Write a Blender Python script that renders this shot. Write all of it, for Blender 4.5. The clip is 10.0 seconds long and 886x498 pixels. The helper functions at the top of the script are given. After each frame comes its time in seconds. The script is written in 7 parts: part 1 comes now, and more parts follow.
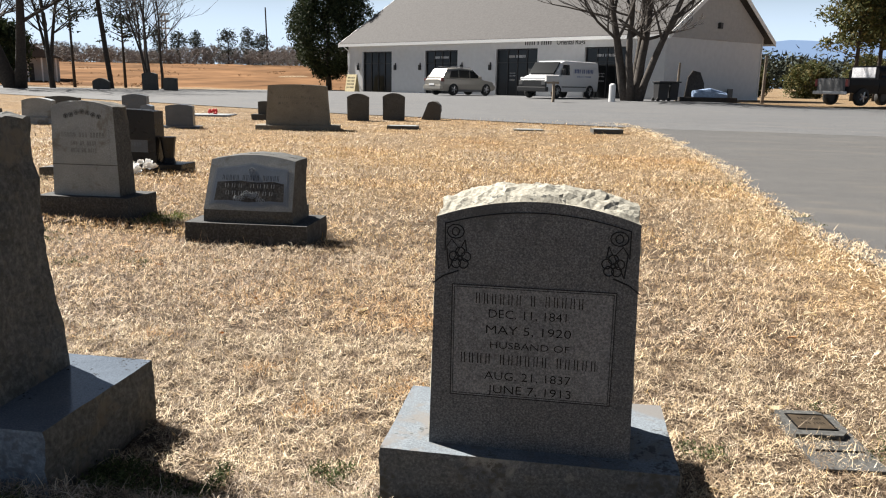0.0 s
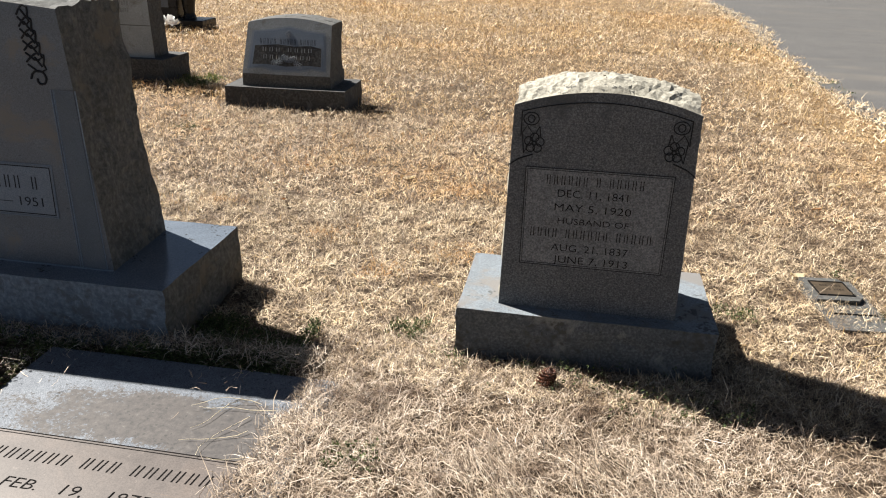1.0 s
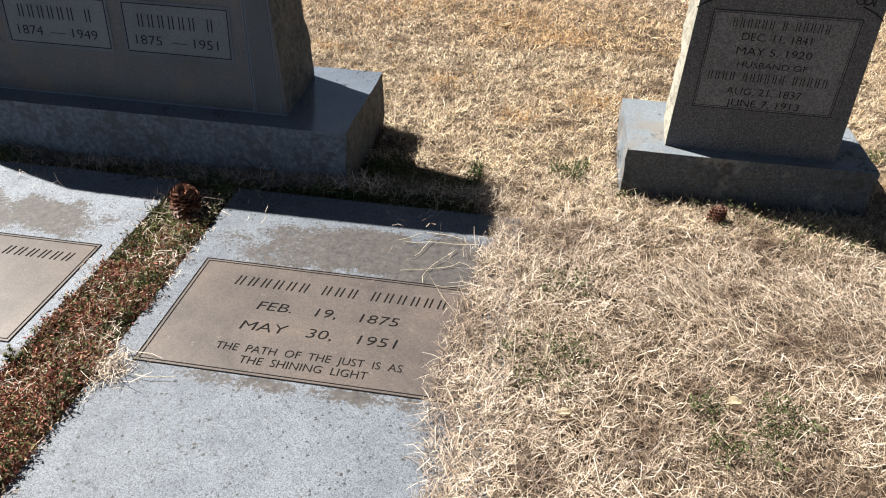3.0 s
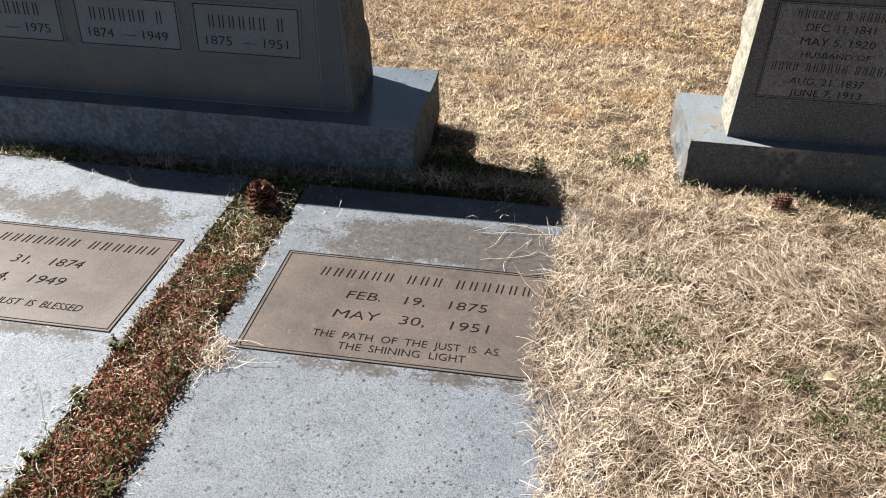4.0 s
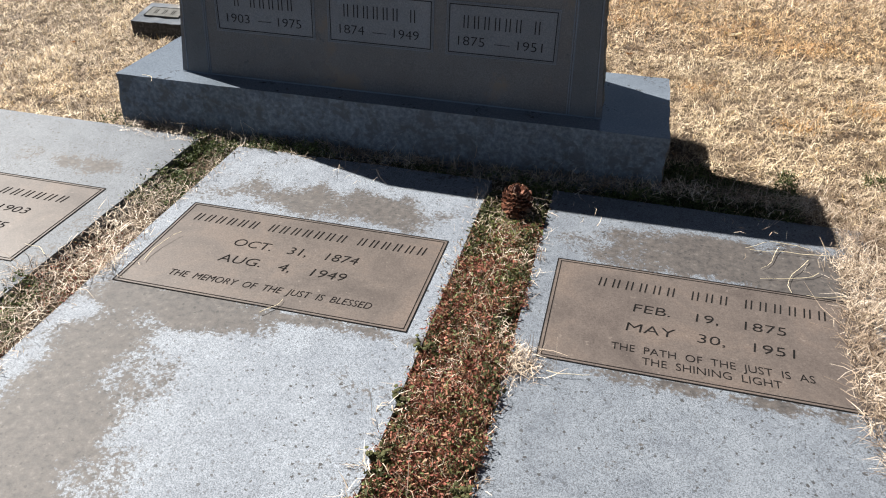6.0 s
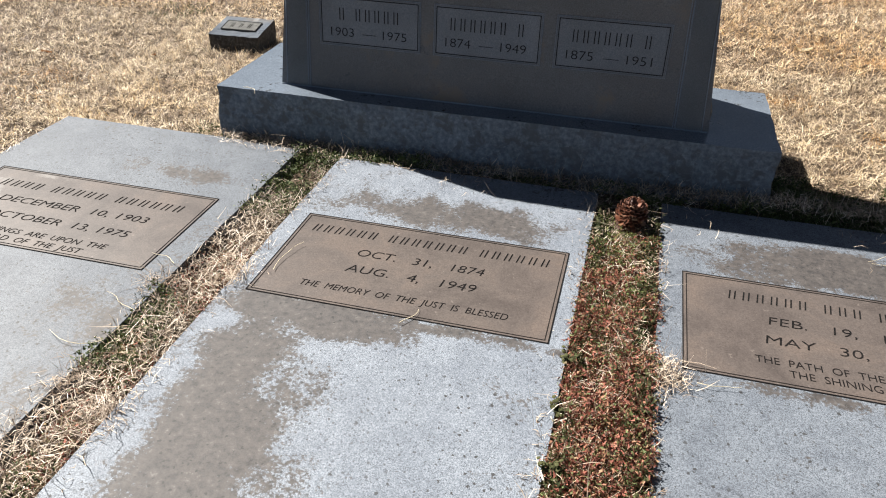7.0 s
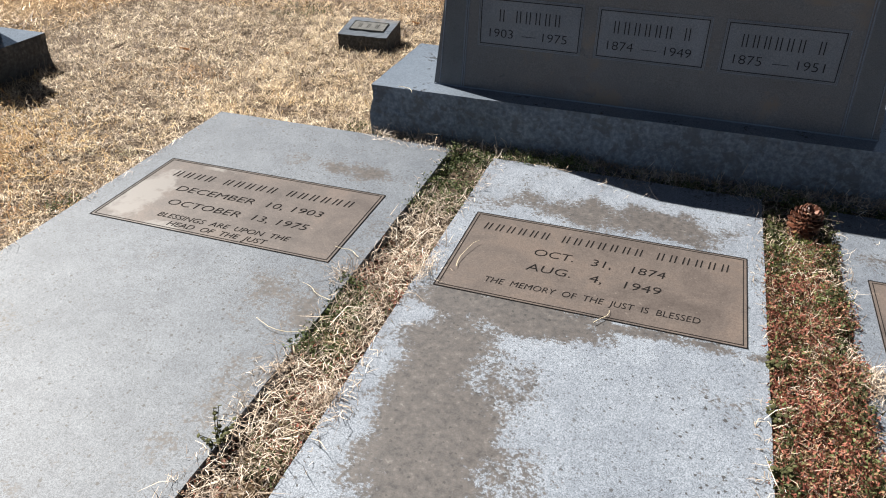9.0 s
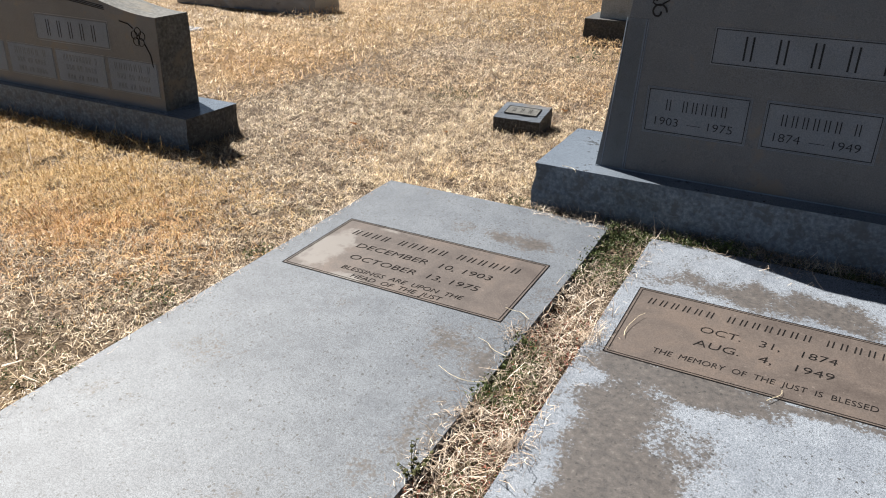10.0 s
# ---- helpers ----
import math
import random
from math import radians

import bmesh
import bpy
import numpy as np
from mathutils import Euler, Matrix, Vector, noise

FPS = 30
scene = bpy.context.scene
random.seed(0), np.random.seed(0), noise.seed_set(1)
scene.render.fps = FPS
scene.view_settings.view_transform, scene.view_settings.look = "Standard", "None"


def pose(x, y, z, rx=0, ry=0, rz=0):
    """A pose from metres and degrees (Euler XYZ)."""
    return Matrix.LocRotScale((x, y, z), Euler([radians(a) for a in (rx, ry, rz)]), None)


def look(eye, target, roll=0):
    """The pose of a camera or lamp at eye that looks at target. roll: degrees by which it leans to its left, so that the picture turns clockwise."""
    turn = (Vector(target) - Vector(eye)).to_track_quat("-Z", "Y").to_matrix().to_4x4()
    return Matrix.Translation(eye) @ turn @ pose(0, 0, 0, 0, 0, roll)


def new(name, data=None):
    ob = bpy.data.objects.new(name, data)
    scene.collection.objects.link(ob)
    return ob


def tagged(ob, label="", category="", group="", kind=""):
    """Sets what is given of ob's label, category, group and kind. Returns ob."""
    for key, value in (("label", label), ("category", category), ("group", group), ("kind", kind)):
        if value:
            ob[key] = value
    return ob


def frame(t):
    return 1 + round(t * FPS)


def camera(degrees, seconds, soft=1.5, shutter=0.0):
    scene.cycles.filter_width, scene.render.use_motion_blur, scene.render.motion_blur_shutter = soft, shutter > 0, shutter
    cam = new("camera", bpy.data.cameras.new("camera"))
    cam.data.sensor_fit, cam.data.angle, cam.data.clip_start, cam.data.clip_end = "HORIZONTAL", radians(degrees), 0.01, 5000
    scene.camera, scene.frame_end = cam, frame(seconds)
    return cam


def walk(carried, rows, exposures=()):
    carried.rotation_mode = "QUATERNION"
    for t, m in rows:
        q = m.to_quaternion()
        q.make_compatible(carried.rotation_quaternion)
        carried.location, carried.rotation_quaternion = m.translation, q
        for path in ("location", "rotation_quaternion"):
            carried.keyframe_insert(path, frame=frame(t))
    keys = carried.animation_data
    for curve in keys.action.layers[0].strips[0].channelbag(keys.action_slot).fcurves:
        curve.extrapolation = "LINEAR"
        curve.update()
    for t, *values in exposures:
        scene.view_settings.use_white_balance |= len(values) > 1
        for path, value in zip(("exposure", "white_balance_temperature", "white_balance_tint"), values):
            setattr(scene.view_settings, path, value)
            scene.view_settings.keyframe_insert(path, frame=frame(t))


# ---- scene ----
cam = camera(61.0, 10.0, soft=1.1)
PATH = [
    (0, (0.588, 0.704, 1.164), (0.275, 2.633, 0.737), 1.0),
    (0.5, (0.512, 0.599, 1.23), (0.218, 2.486, 0.638), 1.4),
    (1, (0.429, 0.474, 1.292), (0.123, 2.285, 0.501), 1.5),
    (1.5, (0.325, 0.383, 1.347), (0.03, 2.112, 0.385), 1.6),
    (2, (0.127, 0.322, 1.323), (-0.104, 1.984, 0.235), 1.9),
    (2.5, (-0.001, 0.272, 1.318), (-0.235, 1.91, 0.195), 2.1),
    (2.7, (-0.066, 0.265, 1.307), (-0.29, 1.904, 0.182), 2.4),
    (4, (-0.372, 0.142, 1.253), (-0.592, 1.8, 0.157), 1.5),
    (4.5, (-0.507, 0.14, 1.247), (-0.768, 1.786, 0.142), 1.8),
    (5, (-0.689, 0.155, 1.242), (-0.997, 1.79, 0.132), 1.6),
    (5.5, (-0.805, 0.14, 1.235), (-1.146, 1.773, 0.131), 1.6),
    (5.7, (-0.862, 0.115, 1.234), (-1.23, 1.742, 0.131), 1.4),
    (7, (-1.272, -0.019, 1.228), (-1.69, 1.62, 0.161), 1.3),
    (7.5, (-1.442, -0.062, 1.218), (-1.855, 1.577, 0.149), 1.0),
    (8, (-1.538, -0.102, 1.222), (-1.977, 1.532, 0.156), 0.5),
    (8.5, (-1.587, -0.119, 1.226), (-2.045, 1.512, 0.164), 0.8),
    (9, (-1.637, -0.155, 1.227), (-2.168, 1.453, 0.163), 0.9),
    (9.5, (-1.703, -0.238, 1.229), (-2.384, 1.352, 0.226), 1.2),
    (10, (-1.781, -0.379, 1.237), (-2.599, 1.225, 0.366), 1.1),
]
walk(cam, [(t, look(eye, target, roll)) for t, eye, target, roll in PATH], [(0, 1.50), (10, 1.50)])

# ---- light ----
SUN_DIR = Vector((-0.83, 0.365, 1.0)).normalized()      # towards the sun
world = bpy.data.worlds.new("sky")
scene.world = world
world.use_nodes = True
wn = world.node_tree.nodes
wl = world.node_tree.links
sky = wn.new("ShaderNodeTexSky")
sky.sky_type = "NISHITA"
sky.sun_disc = False
sky.sun_elevation = math.asin(SUN_DIR.z)
sky.sun_rotation = math.atan2(SUN_DIR.x, SUN_DIR.y) % (2 * math.pi)
sky.air_density, sky.dust_density, sky.ozone_density = 1.0, 0.7, 2.0
# thin bands of high cloud
wtc = wn.new("ShaderNodeTexCoord")
wmap = wn.new("ShaderNodeMapping")
wmap.inputs["Scale"].default_value = (1.5, 1.5, 9.0)
wnoise = wn.new("ShaderNodeTexNoise")
wnoise.inputs["Scale"].default_value = 2.2
wnoise.inputs["Detail"].default_value = 6
wramp = wn.new("ShaderNodeValToRGB")
wramp.color_ramp.elements[0].position, wramp.color_ramp.elements[1].position = 0.54, 0.80
wramp.color_ramp.elements[1].color = (0.5, 0.5, 0.5, 1)
wmix = wn.new("ShaderNodeMix")
wmix.data_type = "RGBA"
wmix.inputs["B"].default_value = (30.0, 31.0, 32.5, 1)
wl.new(wtc.outputs["Generated"], wmap.inputs["Vector"])
wl.new(wmap.outputs["Vector"], wnoise.inputs["Vector"])
wl.new(wnoise.outputs["Fac"], wramp.inputs["Fac"])
wl.new(wramp.outputs["Color"], wmix.inputs["Factor"])
wl.new(sky.outputs["Color"], wmix.inputs["A"])
# whitish haze low over the horizon
wsep = wn.new("ShaderNodeSeparateXYZ")
wl.new(wtc.outputs["Generated"], wsep.inputs["Vector"])
whz = wn.new("ShaderNodeMapRange")
whz.interpolation_type = "SMOOTHSTEP"
for k, v in (("From Min", 0.05), ("From Max", 0.20), ("To Min", 0.9), ("To Max", 0.0)):
    whz.inputs[k].default_value = v
wl.new(wsep.outputs["Z"], whz.inputs["Value"])
wmix2 = wn.new("ShaderNodeMix")
wmix2.data_type = "RGBA"
wmix2.inputs["B"].default_value = (25.0, 30.5, 37.0, 1)
wl.new(whz.outputs["Result"], wmix2.inputs["Factor"])
wl.new(wmix.outputs["Result"], wmix2.inputs["A"])
wl.new(wmix2.outputs["Result"], wn["Background"].inputs["Color"])
wn["Background"].inputs["Strength"].default_value = 0.0115
sun = new("sun", bpy.data.lights.new("sun", "SUN"))
sun.data.energy, sun.data.angle, sun.data.color = 5.0, radians(0.55), (1.0, 0.955, 0.885)
sun.matrix_world = look(SUN_DIR * 50, (0, 0, 0))


# ---- materials ----
# tones of the lawn, laid over the grass and its soil: scale, amount, stops
GOLD_PATCH = (0.42, 0.95, [(0.42, (1.0, 1.0, 0.98)), (0.52, (1.0, 0.92, 0.76)), (0.66, (0.98, 0.79, 0.53))])
BROWN_PATCH = (6.5, 0.8, [(0.35, (0.33, 0.26, 0.215)), (0.47, (1.0, 0.98, 0.95)), (0.66, (1.22, 1.22, 1.20))])
GREEN_PATCH = (2.3, 0.8, [(0.66, (1, 1, 1)), (0.76, (0.50, 0.62, 0.34))])


def nodes_of(name, rough=0.7, metal=0.0):
    m = bpy.data.materials.new(name)
    m.use_nodes = True
    nt = m.node_tree
    b = nt.nodes["Principled BSDF"]
    b.inputs["Roughness"].default_value = rough
    b.inputs["Metallic"].default_value = metal
    return m, nt, b


def node(nt, kind, **values):
    n = nt.nodes.new(kind)
    for k, v in values.items():
        n.inputs[k.replace("_", " ")].default_value = v
    return n


def ramp_of(nt, fac, stops):
    r = nt.nodes.new("ShaderNodeValToRGB")
    while len(r.color_ramp.elements) < len(stops):
        r.color_ramp.elements.new(0.5)
    for e, (p, c) in zip(r.color_ramp.elements, stops):
        e.position = p
        e.color = (*c, 1) if len(c) == 3 else c
    nt.links.new(fac, r.inputs["Fac"])
    return r.outputs["Color"]


def mixed(nt, fac, a, b, blend="MIX"):
    m = nt.nodes.new("ShaderNodeMix")
    m.data_type, m.blend_type = "RGBA", blend
    for sock, v in (("Factor", fac), ("A", a), ("B", b)):
        if isinstance(v, (int, float)):
            m.inputs[sock].default_value = v
        elif isinstance(v, tuple):
            m.inputs[sock].default_value = (*v, 1)
        else:
            nt.links.new(v, m.inputs[sock])
    return m.outputs["Result"]


def noise_of(nt, vec, scale, detail=4, rough=0.55, distortion=0.0):
    n = node(nt, "ShaderNodeTexNoise", Scale=scale, Detail=detail, Roughness=rough, Distortion=distortion)
    nt.links.new(vec, n.inputs["Vector"])
    return n.outputs["Fac"]


def bumped(nt, b, height, strength, distance):
    n = node(nt, "ShaderNodeBump", Strength=strength, Distance=distance)
    nt.links.new(height, n.inputs["Height"])
    nt.links.new(n.outputs["Normal"], b.inputs["Normal"])


def stone(name, dark, mid, light, rough=0.6, speck=260.0, bump=0.3, stain=None, stain_amount=0.5, stain_scale=3.0, lichen=0.0, spec=0.4):
    """Granite or cast stone: crystal specks, broad weathering and stains."""
    m, nt, b = nodes_of(name, rough)
    b.inputs["Specular IOR Level"].default_value = spec
    vec = nt.nodes.new("ShaderNodeTexCoord").outputs["Object"]
    fine = noise_of(nt, vec, speck, 3, 0.7)
    col = ramp_of(nt, fine, [(0.30, dark), (0.5, mid), (0.70, light)])
    broad = noise_of(nt, vec, 4.0, 5, 0.6)
    col = mixed(nt, 0.55, col, ramp_of(nt, broad, [(0.3, (0.55, 0.55, 0.55)), (0.7, (1.0, 1.0, 1.0))]), "MULTIPLY")
    if stain:
        st = noise_of(nt, vec, stain_scale, 7, 0.68, 0.4)
        fac = ramp_of(nt, st, [(0.62 - 0.3 * stain_amount, (0, 0, 0)), (0.70 - 0.3 * stain_amount, (0.85, 0.85, 0.85))])
        col = mixed(nt, fac, col, stain)
    if lichen:
        li = noise_of(nt, vec, 60.0, 4, 0.6)
        big = noise_of(nt, vec, 7.0, 3, 0.6)
        mul = nt.nodes.new("ShaderNodeMath")
        mul.operation = "MULTIPLY"
        nt.links.new(li, mul.inputs[0])
        nt.links.new(big, mul.inputs[1])
        fac = ramp_of(nt, mul.outputs[0], [(0.36 - 0.1 * lichen, (0, 0, 0)), (0.42 - 0.1 * lichen, (0.9, 0.9, 0.9))])
        col = mixed(nt, fac, col, (0.045, 0.045, 0.042))
    nt.links.new(col, b.inputs["Base Color"])
    rr = noise_of(nt, vec, 9.0, 5)
    rm = node(nt, "ShaderNodeMapRange")
    rm.inputs["To Min"].default_value, rm.inputs["To Max"].default_value = max(0.05, rough - 0.14), min(1.0, rough + 0.14)
    nt.links.new(rr, rm.inputs["Value"])
    nt.links.new(rm.outputs["Result"], b.inputs["Roughness"])
    bumped(nt, b, fine, bump, 0.002)
    return m


def plain(name, color, rough=0.6, metal=0.0, vary=0.25, scale=14.0, bump=0.0, spec=0.5):
    m, nt, b = nodes_of(name, rough, metal)
    b.inputs["Specular IOR Level"].default_value = spec
    vec = nt.nodes.new("ShaderNodeTexCoord").outputs["Object"]
    n = noise_of(nt, vec, scale, 6, 0.6)
    lo = tuple(c * (1 - vary) for c in color)
    hi = tuple(min(1, c * (1 + vary)) for c in color)
    nt.links.new(ramp_of(nt, n, [(0.3, lo), (0.7, hi)]), b.inputs["Base Color"])
    if bump:
        bumped(nt, b, noise_of(nt, vec, scale * 6, 4), bump, 0.004)
    return m


def island(name, stops, rough=0.7, spec=0.3, through_light=0.0, patches=()):
    """Blades, leaves and needles: each island takes its own tone."""
    m, nt, b = nodes_of(name, rough)
    b.inputs["Specular IOR Level"].default_value = spec
    geo = nt.nodes.new("ShaderNodeNewGeometry")
    col = ramp_of(nt, geo.outputs["Random Per Island"], stops)
    vec = nt.nodes.new("ShaderNodeTexCoord").outputs["Object"]
    patch = noise_of(nt, vec, 1.3, 5, 0.6)
    col = mixed(nt, 0.6, col, ramp_of(nt, patch, [(0.32, (0.62, 0.56, 0.48)), (0.55, (1, 1, 1)), (0.75, (1.0, 0.86, 0.62))]), "MULTIPLY")
    for scale, amount, stops2 in patches:
        col = mixed(nt, amount, col, ramp_of(nt, noise_of(nt, vec, scale, 4, 0.6), stops2), "MULTIPLY")
    nt.links.new(col, b.inputs["Base Color"])
    if through_light:
        tr = nt.nodes.new("ShaderNodeBsdfTranslucent")
        nt.links.new(col, tr.inputs["Color"])
        mx = nt.nodes.new("ShaderNodeMixShader")
        mx.inputs["Fac"].default_value = through_light
        nt.links.new(b.outputs["BSDF"], mx.inputs[1])
        nt.links.new(tr.outputs["BSDF"], mx.inputs[2])
        nt.links.new(mx.outputs["Shader"], nt.nodes["Material Output"].inputs["Surface"])
    return m


def blob_mask(nt, vec, blobs):
    """Soft patches on the plan: (x, y, radius x, radius y, weight)."""
    total = None
    for cx, cy, rx, ry, w in blobs:
        mp = node(nt, "ShaderNodeMapping")
        mp.inputs["Location"].default_value = (-cx / rx, -cy / ry, 0)
        mp.inputs["Scale"].default_value = (1 / rx, 1 / ry, 0)
        nt.links.new(vec, mp.inputs["Vector"])
        ln = nt.nodes.new("ShaderNodeVectorMath")
        ln.operation = "LENGTH"
        nt.links.new(mp.outputs["Vector"], ln.inputs[0])
        mr = node(nt, "ShaderNodeMapRange")
        mr.interpolation_type = "SMOOTHSTEP"
        for k, v in (("From Min", 0.1), ("From Max", 1.55), ("To Min", w), ("To Max", 0.0)):
            mr.inputs[k].default_value = v
        nt.links.new(ln.outputs["Value"], mr.inputs["Value"])
        if total is None:
            total = mr.outputs["Result"]
        else:
            mx = nt.nodes.new("ShaderNodeMath")
            mx.operation = "MAXIMUM"
            nt.links.new(total, mx.inputs[0])
            nt.links.new(mr.outputs["Result"], mx.inputs[1])
            total = mx.outputs[0]
    return total


def ledger_stone(name, blobs, seed, tone_of=1.0, rough=0.63, spec=0.30):
    """Pale speckled granite with brown weather stains; blobs are (x, y, radius x, radius y, weight)."""
    m, nt, b = nodes_of(name, rough)
    b.inputs["Specular IOR Level"].default_value = spec
    vec = nt.nodes.new("ShaderNodeTexCoord").outputs["Object"]
    fine = noise_of(nt, vec, 420.0, 2, 0.8)
    col = ramp_of(nt, fine, [(0.34, (0.050, 0.056, 0.063)), (0.48, (0.160, 0.175, 0.191)), (0.62, (0.285, 0.305, 0.325))])
    coarse = noise_of(nt, vec, 95.0, 4, 0.8)
    col = mixed(nt, 0.35, col, ramp_of(nt, coarse, [(0.35, (0.55, 0.56, 0.58)), (0.55, (1.0, 1.0, 1.0))]), "MULTIPLY")
    broad = noise_of(nt, vec, 2.2, 5, 0.6)
    col = mixed(nt, 0.5, col, ramp_of(nt, broad, [(0.3, (0.50, 0.53, 0.58)), (0.68, (1, 1, 1))]), "MULTIPLY")
    col = mixed(nt, 0.55, col, ramp_of(nt, noise_of(nt, vec, 11.0, 7, 0.7), [(0.32, (0.55, 0.56, 0.60)), (0.58, (1, 1, 1))]), "MULTIPLY")
    col = mixed(nt, 1.0, col, (tone_of * 0.975, tone_of, tone_of * 1.06), "MULTIPLY")
    total = blob_mask(nt, vec, blobs)
    rg = node(nt, "ShaderNodeMapRange")
    for k, v in (("From Min", 0.3), ("From Max", 0.7), ("To Min", 0.0), ("To Max", 1.0)):
        rg.inputs[k].default_value = v
    nt.links.new(noise_of(nt, vec, 5.0 + seed, 10, 0.74, 0.3), rg.inputs["Value"])
    rag = rg.outputs["Result"]
    ad = nt.nodes.new("ShaderNodeMath")
    ad.operation = "MULTIPLY_ADD"
    ad.inputs[1].default_value = 1.0
    nt.links.new(total, ad.inputs[0])
    nt.links.new(rag, ad.inputs[2])
    dots = nt.nodes.new("ShaderNodeMath")
    dots.operation = "MULTIPLY_ADD"
    dots.inputs[1].default_value = 1.5
    nt.links.new(noise_of(nt, vec, 100.0, 4, 0.75), dots.inputs[0])
    nt.links.new(ad.outputs[0], dots.inputs[2])
    half = nt.nodes.new("ShaderNodeMath")
    half.operation = "MULTIPLY"
    half.inputs[1].default_value = 0.5
    nt.links.new(dots.outputs[0], half.inputs[0])
    fac = ramp_of(nt, half.outputs[0], [(0.79, (0, 0, 0)), (0.825, (0.5, 0.5, 0.5)), (0.875, (0.92, 0.92, 0.92))])
    tone = ramp_of(nt, noise_of(nt, vec, 55.0, 6, 0.75), [(0.30, (0.015, 0.013, 0.012)), (0.42, (0.042, 0.036, 0.033)), (0.60, (0.070, 0.060, 0.054)), (0.72, (0.14, 0.13, 0.12))])
    col = mixed(nt, fac, col, tone)
    # many small dark pits of uneven size
    wob = node(nt, "ShaderNodeTexNoise", Scale=210.0, Detail=2.0)
    nt.links.new(vec, wob.inputs["Vector"])
    shift = nt.nodes.new("ShaderNodeVectorMath")
    shift.operation = "MULTIPLY_ADD"
    shift.inputs[1].default_value = (0.009, 0.009, 0.009)
    nt.links.new(wob.outputs["Color"], shift.inputs[0])
    nt.links.new(vec, shift.inputs[2])
    for k, (scale, size) in enumerate(((85.0, 0.30), (48.0, 0.22))):
        pits = node(nt, "ShaderNodeTexVoronoi", Scale=scale, Randomness=1.0)
        nt.links.new(shift.outputs["Vector"], pits.inputs["Vector"])
        parts = nt.nodes.new("ShaderNodeSeparateColor")
        nt.links.new(pits.outputs["Color"], parts.inputs["Color"])
        grow = node(nt, "ShaderNodeMapRange")
        for key, v in (("From Min", 0.50 + 0.2 * k), ("From Max", 1.0), ("To Min", 0.0), ("To Max", -size)):
            grow.inputs[key].default_value = v
        nt.links.new(parts.outputs["Red"], grow.inputs["Value"])
        edge = nt.nodes.new("ShaderNodeMath")
        edge.operation = "ADD"
        nt.links.new(pits.outputs["Distance"], edge.inputs[0])
        nt.links.new(grow.outputs["Result"], edge.inputs[1])
        spot = ramp_of(nt, edge.outputs[0], [(0.0, (0.95, 0.95, 0.95)), (0.05, (0, 0, 0))])
        gate = ramp_of(nt, noise_of(nt, vec, 3.0 + seed + 2 * k, 3), [(0.36, (0.5, 0.5, 0.5)), (0.54, (1, 1, 1))])
        col = mixed(nt, mixed(nt, 1.0, spot, gate, "MULTIPLY"), col, (0.028, 0.027, 0.027))
    nt.links.new(col, b.inputs["Base Color"])
    bumped(nt, b, fine, 0.25, 0.0015)
    return m


def panel_stone(name, pale, seed):
    """Smooth brown cast panel, mottled, with pale worn patches."""
    m, nt, b = nodes_of(name, 0.42)
    b.inputs["Specular IOR Level"].default_value = 0.4
    vec = nt.nodes.new("ShaderNodeTexCoord").outputs["Object"]
    fine = noise_of(nt, vec, 240.0, 3, 0.7)
    col = ramp_of(nt, fine, [(0.3, (0.057, 0.047, 0.042)), (0.5, (0.085, 0.070, 0.063)), (0.7, (0.110, 0.092, 0.083))])
    cloud = noise_of(nt, vec, 4.5 + seed, 8, 0.72, 0.6)
    col = mixed(nt, 0.8, col, ramp_of(nt, cloud, [(0.32, (0.58, 0.57, 0.58)), (0.50, (1.0, 1.0, 1.0)), (0.66, (1.34, 1.27, 1.20))]), "MULTIPLY")
    flecks = ramp_of(nt, noise_of(nt, vec, 75.0, 2, 0.5), [(0.69, (0, 0, 0)), (0.73, (0.6, 0.6, 0.6))])
    col = mixed(nt, flecks, col, (0.16, 0.135, 0.12))
    if pale:
        add = nt.nodes.new("ShaderNodeMath")
        add.operation = "MULTIPLY_ADD"
        add.inputs[1].default_value = 1.0
        nt.links.new(blob_mask(nt, vec, pale), add.inputs[0])
        nt.links.new(noise_of(nt, vec, 14.0, 9, 0.75), add.inputs[2])
        col = mixed(nt, ramp_of(nt, add.outputs[0], [(0.86, (0, 0, 0)), (0.98, (0.8, 0.8, 0.8))]), col, (0.175, 0.163, 0.153))
    nt.links.new(col, b.inputs["Base Color"])
    bumped(nt, b, cloud, 0.15, 0.003)
    return m


M_LEDGERS = (ledger_stone("clean_ledger_granite", [(-2.66, 2.02, 0.24, 0.07, 0.52), (-2.50, 1.30, 0.12, 0.5, 0.40)], 0.0, 0.65, 0.58, 0.32),
             ledger_stone("stained_ledger_granite", [(-1.76, 2.00, 0.46, 0.11, 0.80), (-2.0, 1.40, 0.34, 0.09, 1.0), (-2.07, 1.20, 0.14, 0.22, 0.95), (-2.00, 0.90, 0.17, 0.36, 1.0), (-1.85, 0.72, 0.16, 0.25, 0.8), (-1.66, 1.43, 0.40, 0.035, 0.75)], 1.3, 1.07),
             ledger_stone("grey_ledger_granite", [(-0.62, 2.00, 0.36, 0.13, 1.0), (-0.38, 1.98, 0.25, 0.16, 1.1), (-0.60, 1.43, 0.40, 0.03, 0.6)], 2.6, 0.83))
M_PANEL = panel_stone("brown_panel", [], 0.0)
M_PANEL_WORN = panel_stone("worn_brown_panel", [(-3.27, 1.62, 0.10, 0.30, 0.55), (-3.10, 1.47, 0.16, 0.05, 0.45), (-3.12, 1.86, 0.20, 0.03, 0.42)], 1.0)
M_INK = plain("dark_incision", (0.010, 0.0095, 0.0095), 1.0, 0, 0.2, 14.0, 0, 0.05)
